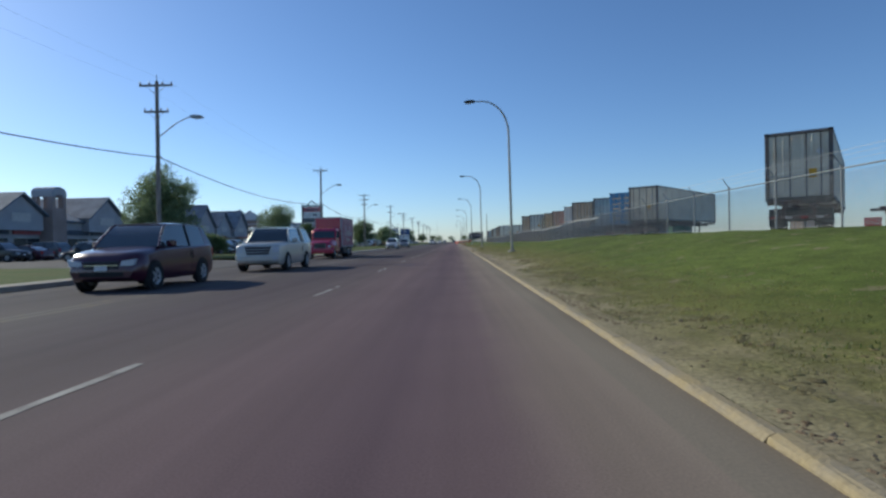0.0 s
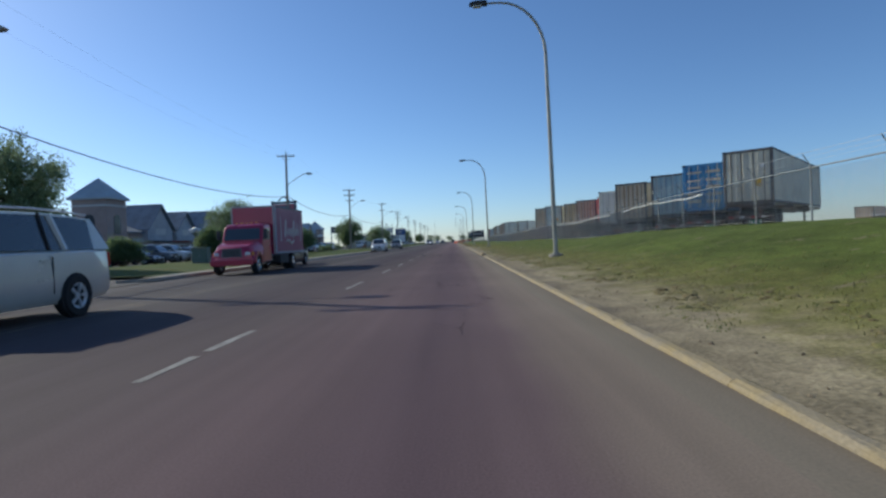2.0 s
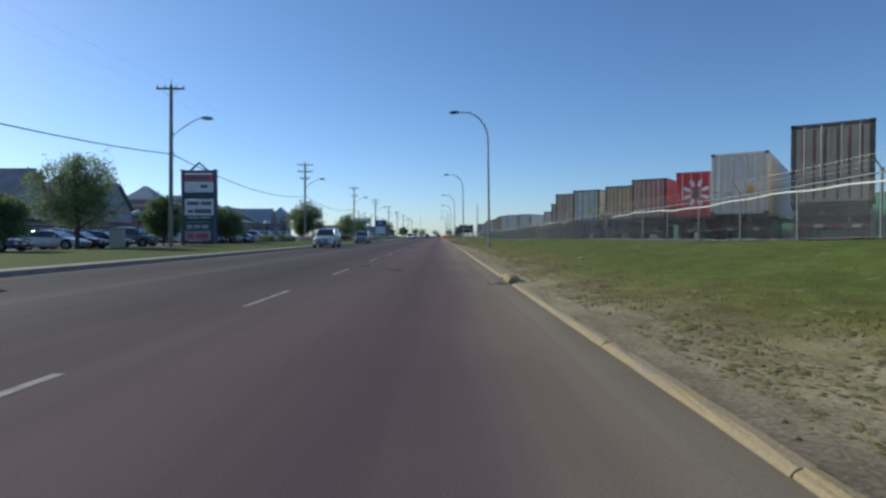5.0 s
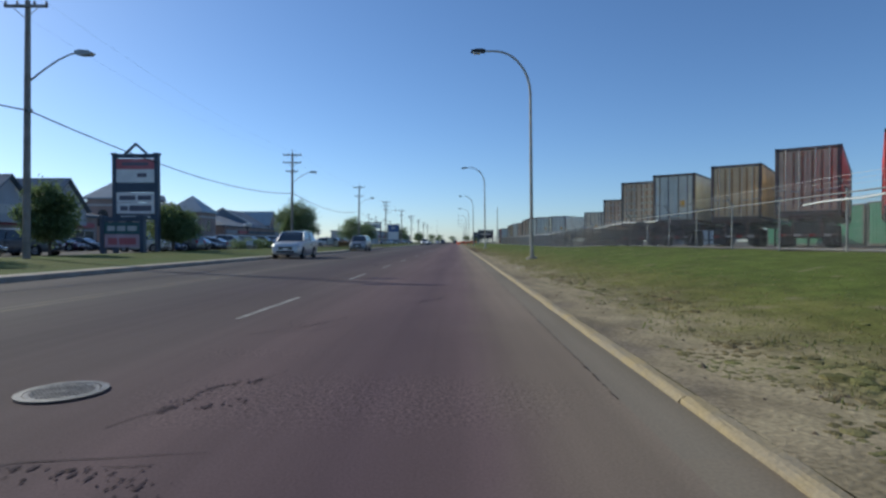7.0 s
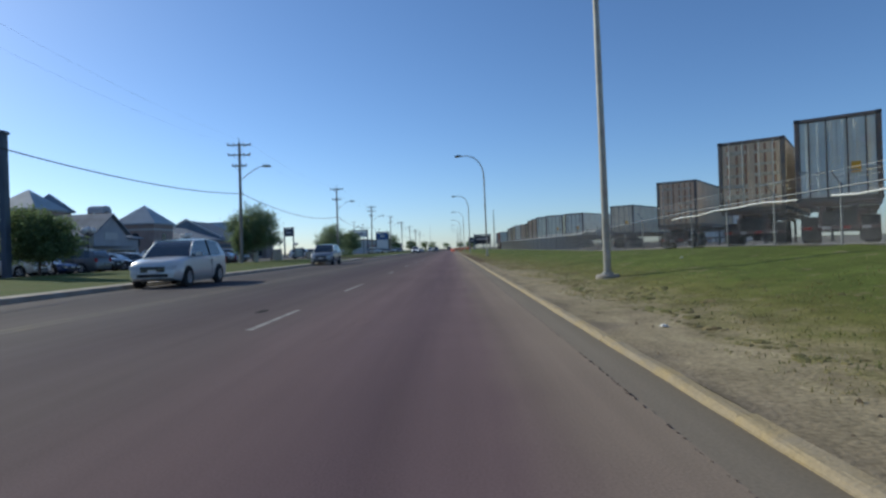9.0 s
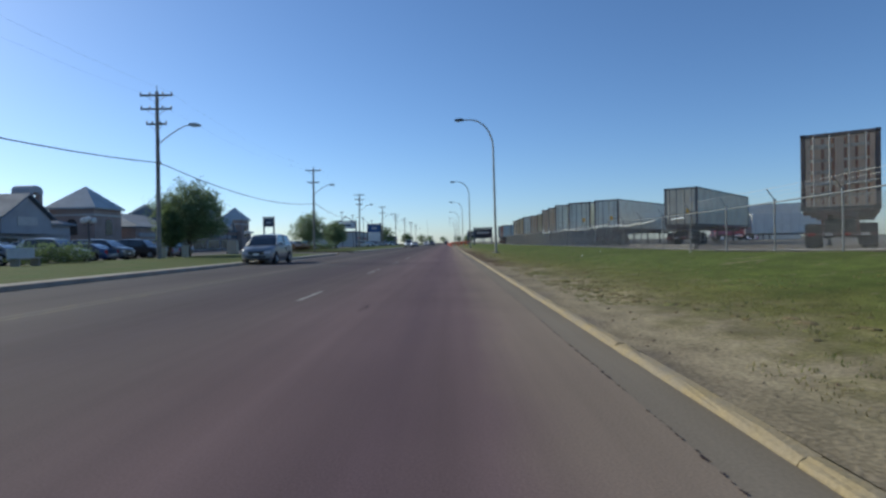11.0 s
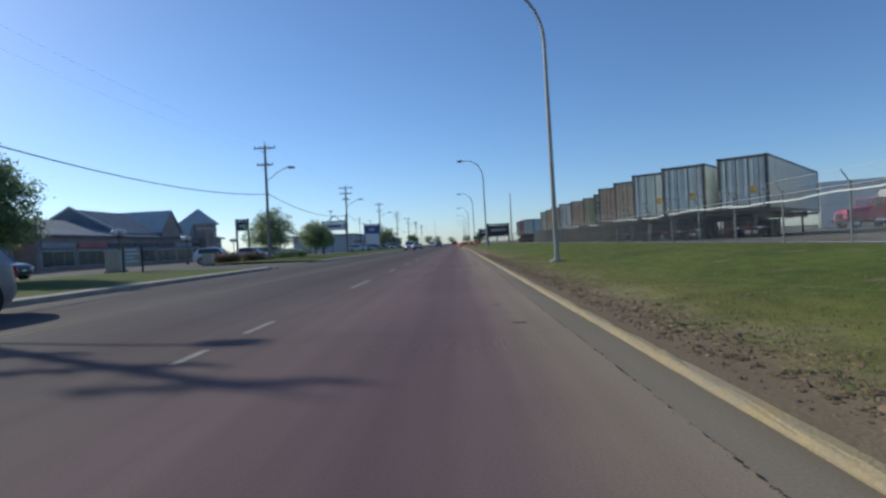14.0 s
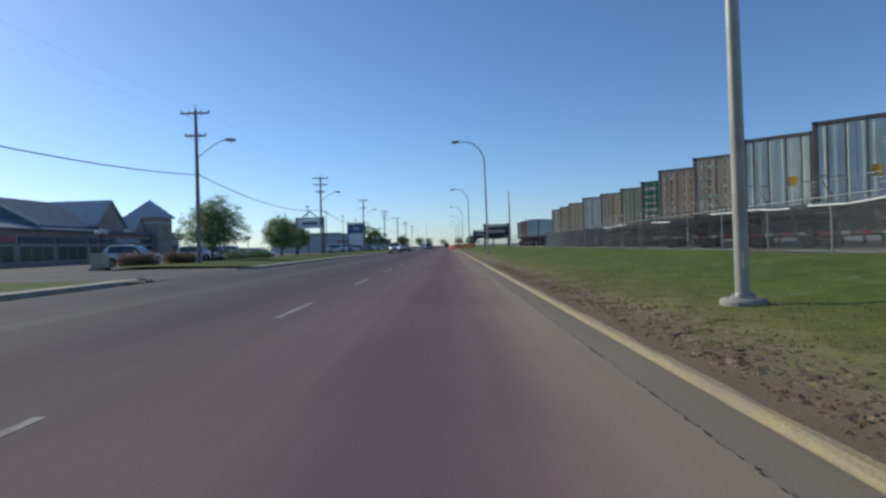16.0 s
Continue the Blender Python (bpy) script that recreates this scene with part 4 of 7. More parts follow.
# ---- trees and shrubs ----
def leafy(seed, lobes, count, size):
    """Leaves as small bent quads, gathered in clumps inside ellipsoid lobes (cx, cy, cz, rx, ry, rz)."""
    rs = np.random.RandomState(seed)
    L = np.array(lobes)
    vol = L[:, 3] * L[:, 4] * L[:, 5]
    nc, per = count // 14, 14
    w = L[rs.choice(len(lobes), nc, p=vol / vol.sum())]
    d = rs.normal(size=(nc, 3))
    d /= np.linalg.norm(d, axis=1)[:, None]
    rad = np.where(rs.rand(nc) < 0.93, rs.uniform(0.2, 1.0, nc) ** 0.6, rs.uniform(1.0, 1.14, nc))
    c = w[:, :3] + d * w[:, 3:] * rad[:, None]
    c = np.repeat(c, per, 0)
    spread = np.repeat(rs.uniform(0.1, 0.27, nc), per)[:, None]
    n = len(c)
    p = c + rs.normal(size=(n, 3)) * spread * np.array([1, 1, 0.8])
    a = rs.normal(size=(n, 3))
    a /= np.linalg.norm(a, axis=1)[:, None]
    b = np.cross(a, rs.normal(size=(n, 3)))
    b /= np.linalg.norm(b, axis=1)[:, None]
    ln_ = (size * rs.uniform(0.7, 1.4, n))[:, None]
    wd = (size * rs.uniform(0.3, 0.55, n))[:, None]
    v = np.stack([p, p + a * ln_ * 0.5 + b * wd, p + a * ln_, p + a * ln_ * 0.5 - b * wd], 1).reshape(-1, 3)
    s = Shape()
    s.v = v.tolist()
    s.f = np.arange(4 * n).reshape(-1, 4).tolist()
    return s


def tree(x, y, h, r, seed, label, leaf=M_LEAF, count=19000, ground=0.3, size=0.13):
    t = thing("tree", label, "tree", pose(x, y, ground), "trees along the shops")
    rs = random.Random(seed)
    tr = Shape().tube([(0, 0, -0.2), (rs.uniform(-.1, .1), 0.05, h * 0.25), (rs.uniform(-.2, .2), 0, h * 0.55), (0, rs.uniform(-.2, .2), h * 0.86)], [0.035 * h * 0.6, 0.03 * h * 0.6, 0.018 * h * 0.6, 0.02], 8)
    lobes = [(0, 0, h * 0.53, r * 0.58, r * 0.58, h * 0.36), (0, 0, h * 0.36, r * 0.78, r * 0.78, h * 0.16)]
    for k in range(22):
        a = 2.4 * k + rs.uniform(-.35, .35)
        out = math.sqrt((k + 0.6) / 22) * rs.uniform(0.88, 1.06)
        dome = h * (0.36 + 0.47 * math.sqrt(max(0.0, 1 - 0.92 * min(out, 1.0) ** 2)))
        e = (r * 0.8 * math.cos(a) * out, r * 0.8 * math.sin(a) * out, dome * (rs.uniform(0.88, 1.04) if k % 3 else rs.uniform(0.55, 0.85)))
        z0 = e[2] * rs.uniform(0.3, 0.65)
        tr.tube([(0, 0, z0), (e[0] * 0.45, e[1] * 0.45, (z0 + e[2]) * 0.52), e], [0.011 * h * 0.6, 0.008 * h * 0.6, 0.012], 6)
        q = r * rs.uniform(0.17, 0.3)
        lobes.append((*e, q, q, q * rs.uniform(0.9, 1.5)))
    for k in range(4):      # leading shoots
        a = rs.uniform(0, 6.28)
        lobes.append((0.2 * r * math.cos(a), 0.2 * r * math.sin(a), h * rs.uniform(0.78, 0.9), r * 0.14, r * 0.14, h * rs.uniform(0.08, 0.13)))
    part("trunk", tr, M_BARK, t, smooth=True)
    part("crown", leafy(seed, lobes, count, size).mesh("crown", leaf, fix=False), None, t)
    return t


tree(-26.0, 49.5, 8.6, 3.6, 1, "broad silvery green willow beside the car park", count=30000)
tree(-26.6, 84.0, 7.6, 3.4, 2, "leafy grey-green tree on the lawn")
tree(-25.0, 108.5, 4.1, 2.5, 3, "round dark green shrub-like tree on the lawn", M_LEAFD)
tree(-23.6, 141.5, 7.2, 3.6, 4, "large round grey-green tree by a utility pole", count=30000)
tree(-24.0, 186.5, 6.6, 3.6, 6, "round light green tree beside a utility pole")
tree(-24.4, 211.5, 6.0, 3.4, 7, "round green tree on the verge")
tree(-23.4, 137.6, 4.6, 1.1, 14, "narrow dark green shrub beside the utility pole", M_LEAFD, 9000)
tree(-27.0, 62.0, 2.1, 1.7, 8, "dense dark green bush at the car park's edge", M_LEAFD, 16000)
tree(-24.5, 73.5, 3.4, 2.0, 9, "dense dark green bush on the lawn", M_LEAFD, 16000)
tree(-24.3, 92.3, 4.6, 1.7, 12, "narrow dark green bush beside a utility pole", M_LEAFD, 16000)
tree(-30.0, 240.0, 6.0, 3.6, 10, "distant green tree by the road", M_LEAFD, 2600, size=0.3)
for x_, y_, h_, r_, k_ in ((-33.0, 395.0, 9.0, 5.0, 21), (-27.0, 455.0, 8.0, 4.6, 22), (-31.0, 520.0, 9.5, 5.5, 23), (-24.0, 600.0, 9.0, 5.5, 24), (-20.0, 690.0, 10.0, 6.0, 25), (14.0, 470.0, 7.0, 4.5, 26), (17.0, 560.0, 8.5, 5.5, 27), (10.0, 680.0, 9.0, 6.0, 28), (-6.0, 820.0, 9.0, 7.0, 29)):
    tree(x_, y_, h_, r_, k_, "distant green tree at the end of the road", M_LEAFD, 2000, 0.0, 0.45)
tree(-28.0, 330.0, 9.0, 5.0, 11, "distant tall tree beyond the shops", M_LEAFD, 2600, size=0.4)


# ---- shops on the far side of the car park ----
def roof_gable(x0, x1, y0, y1, z0, z1, over=0.4):
    """A pitched roof whose ridge runs along x (towards the street), with thickness."""
    ym = (y0 + y1) / 2
    return Shape().prism([(y0 - over, z0 - 0.1), (ym, z1), (y1 + over, z0 - 0.1), (y1 + over, z0 + 0.08), (ym, z1 + 0.22), (y0 - over, z0 + 0.08)], x0, x1, "yz")


def roof_hip(x0, x1, y0, y1, z0, z1, over=0.6):
    X0, X1, Ya, Yb = x0 - over, x1 + over, y0 - over, y1 + over
    xm, d = (X0 + X1) / 2, min((X1 - X0) / 2, (Yb - Ya) / 2)
    vs = [(X0, Ya, z0), (X1, Ya, z0), (X1, Yb, z0), (X0, Yb, z0), (X0, Ya, z0 + 0.25), (X1, Ya, z0 + 0.25), (X1, Yb, z0 + 0.25), (X0, Yb, z0 + 0.25), (xm, Ya + d, z1), (xm, Yb - d + 0.01, z1)]
    return Shape().add(vs, [(3, 2, 1, 0), (0, 1, 5, 4), (1, 2, 6, 5), (2, 3, 7, 6), (3, 0, 4, 7), (4, 5, 8), (5, 6, 9, 8), (6, 7, 9), (7, 4, 8, 9)])


def shop_front(t, xf, y0, y1, z0, n):
    """Glazed bays with frames and a sign band, set on the wall face that looks to the street."""
    w = (y1 - y0) / n
    for i in range(n):
        a, b = y0 + i * w + 0.35, y0 + (i + 1) * w - 0.35
        win = part("window", Shape().box(xf + 0.02, xf + 0.1, a, b, z0 + 0.5, z0 + 2.6), M_TRIM, t)
        for j in range(3):
            p, q = a + 0.08 + (b - a - 0.08) * j / 3, a + (b - a - 0.08) * (j + 1) / 3
            part("pane", Shape().box(xf + 0.104, xf + 0.114, p, q, z0 + 0.6, z0 + 2.5), M_WIN, win)
        part("fascia_sign", Shape().box(xf + 0.02, xf + 0.22, a, b, z0 + 2.95, z0 + 3.6, 0.02), random.choice([M_SIGNB, M_SIGNB, M_SIGNR, M_STUCCO]), t)


def shop_block(y0, y1, eave, ridge, gables, wall=M_BRICK, depth=16, xf=-51.0, label="long brown brick shop building with blue-grey gabled roofs"):
    t = thing("shop_building", label, "building", pose(0, 0, 0.1), "shops behind the car park")
    part("wall", Shape().box(xf - depth, xf, y0, y1, 0, eave), wall, t)
    part("roof", roof_hip(xf - depth, xf, y0, y1, eave, ridge), M_ROOF, t)
    shop_front(t, xf, y0 + 0.5, y1 - 0.5, 0, max(2, int((y1 - y0) / 6.5)))
    for gy, gw, gz in gables:
        g = part("gable", Shape().prism([(gy - gw / 2, eave - 1.2), (gy + gw / 2, eave - 1.2), (gy + gw / 2, eave + 0.6), (gy, gz - 0.15), (gy - gw / 2, eave + 0.6)], xf - 5, xf + 1.0, "yz"), M_STUCCO, t)
        part("gable_roof", roof_gable(xf - 6.5, xf + 1.5, gy - gw / 2, gy + gw / 2, eave + 0.6, gz), M_ROOF, g)
        part("gable_trim", Shape().prism([(gy - gw * 0.2, eave - 0.2), (gy + gw * 0.2, eave - 0.2), (gy + gw * 0.2, eave + 0.8), (gy - gw * 0.2, eave + 0.8)], xf + 1.0, xf + 1.06, "yz"), M_TRIM, g)
    return t


def tower(y, w, eave, apex, x=-51.5, cup=False, roof=None, label="square brick corner tower with a pale pyramid roof"):
    t = thing("shop_tower", label, "tower", pose(x, y, 0.1), "towers of the shops")
    part("wall", Shape().box(-w / 2, w / 2, -w / 2, w / 2, 0, eave), M_BRICK, t)
    o = w / 2 + 0.45
    part("roof", Shape().add([(-o, -o, eave), (o, -o, eave), (o, o, eave), (-o, o, eave), (-o, -o, eave + 0.25), (o, -o, eave + 0.25), (o, o, eave + 0.25), (-o, o, eave + 0.25), (0, 0, apex)],
         [(3, 2, 1, 0), (0, 1, 5, 4), (1, 2, 6, 5), (2, 3, 7, 6), (3, 0, 4, 7), (4, 5, 8), (5, 6, 8), (6, 7, 8), (7, 4, 8)]), roof or M_ROOFL, t)
    part("string_course", Shape().box(-w / 2 - 0.08, w / 2 + 0.08, -w / 2 - 0.08, w / 2 + 0.08, eave - 1.0, eave - 0.75), M_TRIM, t)
    for sx, sy in ((1, 0), (0, -1)):
        pts = [(-0.8, eave * 0.45), (0.8, eave * 0.45), (0.8, eave * 0.68)] + [(0.8 * math.cos(a), eave * 0.68 + 0.8 * math.sin(a)) for a in (0.5, 1.05, 1.57, 2.1, 2.64)] + [(-0.8, eave * 0.68)]
        if sx:
            part("arched_window", Shape().prism(pts, w / 2 + 0.01, w / 2 + 0.06, "yz"), M_WIN, t)
        else:
            part("arched_window", Shape().prism(pts, -w / 2 - 0.06, -w / 2 - 0.01, "xz"), M_WIN, t)
    return t


shop_block(56, 92, 4.6, 8.4, [(64, 7, 7.6), (80, 8, 8.2)], M_STUCCO)
def belfry(y, x=-50.5, up=0.0):
    t = thing("belfry", "small brick belfry with an open arch on the shops' roof", "tower", pose(x, y, 0.1 + up), "towers of the shops")
    part("base", Shape().box(-1.25, 1.25, -1.25, 1.25, -up, 6.2), M_BRICK, t)
    for sx in (-1, 1):
        for sy in (-1, 1):
            part("pier", Shape().box(sx * 0.95 - 0.3, sx * 0.95 + 0.3, sy * 0.95 - 0.3, sy * 0.95 + 0.3, 6.2, 7.9), M_BRICK, t)
    part("crown", Shape().prism([(-1.3, 7.6), (-0.65, 7.6), (-0.55, 7.9), (0.55, 7.9), (0.65, 7.6), (1.3, 7.6), (1.3, 8.3), (0.95, 8.65), (0.4, 8.85), (-0.4, 8.85), (-0.95, 8.65), (-1.3, 8.3)], -1.3, 1.3, "yz"), M_STUCCO, t)
    return t


belfry(69.3)
tower(99.7, 5.0, 9.2, 12.6, x=-52.5, label="tall brick tower with a pale pyramid roof")
shop_block(104, 138, 4.4, 7.6, [(112, 8, 9.2), (121, 7, 8.4), (130.5, 7.5, 9.0)])
tower(145.0, 5.0, 7.4, 10.2, x=-53.0)
belfry(170.5, -60.0, 1.4)
shop_block(148, 166, 4.2, 7.2, [(157, 8, 7.6)], M_STUCCO)
tower(161.3, 4.0, 8.6, 11.6, x=-62.0, roof=M_ROOF)
tower(176.5, 6.8, 7.0, 10.7, x=-55.5, label="broad low brick tower with a pale pyramid roof")
row = shop_block(182, 236, 4.4, 7.4, [])
part("raised_roof", Shape().prism([(-66.5, 5.2), (-59.0, 9.2), (-51.5, 5.2), (-51.5, 4.6), (-66.5, 4.6)], 200.0, 213.0), M_ROOF, row)
part("gable_verge", Shape().prism([(-66.7, 5.1), (-59.0, 9.25), (-51.3, 5.1), (-51.3, 5.4), (-59.0, 9.6), (-66.7, 5.4)], 199.75, 200.1), M_TRIM, row)
part("cross_gable_roof", roof_gable(-63.0, -50.6, 211.0, 218.0, 5.4, 9.2), M_ROOFL, row)
part("cross_gable", Shape().prism([(211.3, 4.0), (217.7, 4.0), (217.7, 5.4), (214.5, 9.1), (211.3, 5.4)], -63.0, -50.8, "yz"), M_BRICK, row)
part("dormer_roof", roof_gable(-57.0, -50.6, 221.0, 224.0, 5.0, 7.2), M_ROOFL, row)
part("dormer", Shape().prism([(221.2, 4.2), (223.8, 4.2), (223.8, 5.0), (222.5, 7.0), (221.2, 5.0)], -57.0, -50.8, "yz"), M_BRICK, row)
tower(228.2, 5.0, 7.3, 10.6, x=-52.2, label="broad brick end tower with a pale pyramid roof")
shop_block(300, 345, 5.6, 6.2, [], M_TRIM, 20, -34.0, "low pale flat-roofed showroom far down the road")
shop_block(380, 440, 5.0, 6.5, [], M_STUCCO, 20, -32.0, "distant grey commercial building beside the road")


# ---- roadside signs ----
def pylon_sign(x, y, w, h, rows, gable, label, face=0.0):
    """Two posts, a cabinet with stacked panels and a small open gable on top."""
    t = thing("pylon_sign", label, "sign", pose(x, y, 0.2, 0, 0, face), "shop signs beside the road")
    for sx in (-1, 1):
        part("post", Shape().box(sx * w / 2 - 0.16, sx * w / 2 + 0.16, -0.22, 0.22, -0.2, h, 0.03), M_SIGNB, t)
        part("cap", Shape().box(sx * w / 2 - 0.24, sx * w / 2 + 0.24, -0.28, 0.28, h, h + 0.18, 0.03), M_SIGNB, t)
    part("beam", Shape().box(-w / 2 + 0.16, w / 2 - 0.16, -0.18, 0.18, h - 0.22, h + 0.1), M_SIGNB, t)
    if gable:
        gw, gh = gable
        part("gable", Shape().tube([(-gw, 0, h + 0.1), (0, 0, h + gh), (gw, 0, h + 0.1)], 0.14, 4), M_SIGNB, t)
    z = h - 0.3
    for hh, m, bars in rows:
        p = part("panel", Shape().box(-w / 2 + 0.18, w / 2 - 0.18, -0.15, 0.15, z - hh + 0.04, z), m, t)
        ink = M_GREYINK if m in (M_WHITE, M_TRIM, M_SIGNR) else M_SIGNR if m is M_PINKP else M_TRIM
        for i, (a, b, c, d) in enumerate(bars):
            X = w - 0.36
            part("lettering", Shape().box(-X / 2 + a * X, -X / 2 + b * X, -0.158, -0.152, z - d * hh, z - c * hh), ink, p)
        z -= hh
    return t


pylon_sign(-27.0, 106.2, 3.6, 8.2, [(0.9, M_SIGNR, [(.15, .85, .35, .65)]), (1.1, M_WHITE, [(.55, .8, .3, .6)]), (0.85, M_SIGNB, []), (0.85, M_WHITE, [(.08, .5, .3, .75), (.56, .92, .3, .75)]), (0.95, M_WHITE, [(.1, .3, .3, .7), (.34, .92, .25, .75)]), (0.5, M_SIGNB, [(.1, .5, .3, .7), (.56, .9, .3, .7)])], (0.95, 0.95), "tall dark blue shop sign with stacked white and red panels")
pylon_sign(-24.8, 100.6, 3.0, 2.65, [(0.9, M_TEALP, [(.08, .3, .3, .7), (.36, .6, .3, .7), (.66, .92, .3, .7)]), (1.0, M_PINKP, [(.1, .36, .25, .75), (.42, .9, .25, .75)])], None, "low double-board sign with changeable lettering")
pylon_sign(-27.0, 239.5, 5.2, 7.0, [(1.7, M_WHITE, [(.2, .8, .3, .6)])], (1.5, 1.3), "open gabled shop sign with a white panel")
pylon_sign(-25.8, 287.0, 4.6, 7.8, [(2.6, M_BLUE, [(.3, .7, .3, .6)]), (3.6, M_WHITE, [])], None, "tall blue and white dealership sign")
pylon_sign(-47.0, 238.0, 2.6, 8.4, [(2.2, M_SIGNB, [(.2, .8, .4, .6)])], None, "dark blue board sign on posts")
pylon_sign(9.4, 285.0, 5.4, 4.6, [(1.9, M_INK, [(.1, .9, .3, .5)])], None, "dark roadside board facing the traffic", 8)
pylon_sign(9.0, 238.0, 4.6, 4.5, [(2.4, M_INK, [(.1, .9, .3, .5)])], None, "wide dark roadside billboard", 8)


# ---- vehicles ----
M_ALLOY = mat("silver_alloy", (0.55, 0.56, 0.57), 0.35, 0.25, vary=0.08)
CAR_TYRE, CAR_RIM = wheel(0.36, 0.23, M_ALLOY)
RIM_DARK = wheel(0.36, 0.23, M_DARK)[1]


def loft(stations, ring):
    """Joins cross-sections; stations are lists of points of one length, ends closed."""
    s = Shape()
    n = len(stations[0])
    s.v = [p for st in stations for p in st]
    for i in range(len(stations) - 1):
        for k in range(n - (0 if ring else 1)):
            a, b = i * n + k, i * n + (k + 1) % n
            s.f.append((a, b, b + n, a + n))
    s.f += [tuple(range(n - 1, -1, -1)), tuple(range((len(stations) - 1) * n, len(stations) * n))]
    return s


KINDS = {
    # length, width, height, [(y, top of body)], cabin (base front, roof front, roof rear, base rear), wheel y, clearance
    "suv": (4.55, 1.92, 1.83, [(0.0, 0.66), (0.012, 0.84), (0.04, 0.97), (0.12, 1.05), (0.26, 1.14), (0.6, 1.19), (0.94, 1.25), (0.98, 1.1), (1.0, 0.75)], (0.245, 0.4, 0.87, 0.98), (0.175, 0.785), 0.25),
    "bigsuv": (5.1, 2.02, 1.92, [(0.0, 0.98), (0.006, 1.1), (0.025, 1.17), (0.12, 1.21), (0.25, 1.25), (0.6, 1.28), (0.97, 1.3), (0.99, 1.15), (1.0, 0.85)], (0.26, 0.37, 0.93, 0.99), (0.17, 0.765), 0.28),
    "sedan": (4.75, 1.84, 1.45, [(0.0, 0.48), (0.02, 0.62), (0.08, 0.74), (0.2, 0.85), (0.29, 0.93), (0.6, 0.97), (0.85, 1.0), (0.97, 0.95), (1.0, 0.58)], (0.26, 0.44, 0.69, 0.88), (0.185, 0.785), 0.18),
    "pickup": (5.6, 2.0, 1.88, [(0.0, 0.75), (0.01, 1.0), (0.035, 1.1), (0.12, 1.15), (0.25, 1.2), (0.6, 1.24), (0.97, 1.24), (0.99, 1.1), (1.0, 0.8)], (0.24, 0.35, 0.57, 0.61), (0.17, 0.78), 0.34),
    "van": (5.0, 1.98, 1.78, [(0.0, 0.64), (0.012, 0.84), (0.035, 0.96), (0.1, 1.05), (0.2, 1.15), (0.6, 1.2), (0.95, 1.22), (0.985, 1.05), (1.0, 0.68)], (0.18, 0.36, 0.9, 0.985), (0.175, 0.775), 0.2),
}


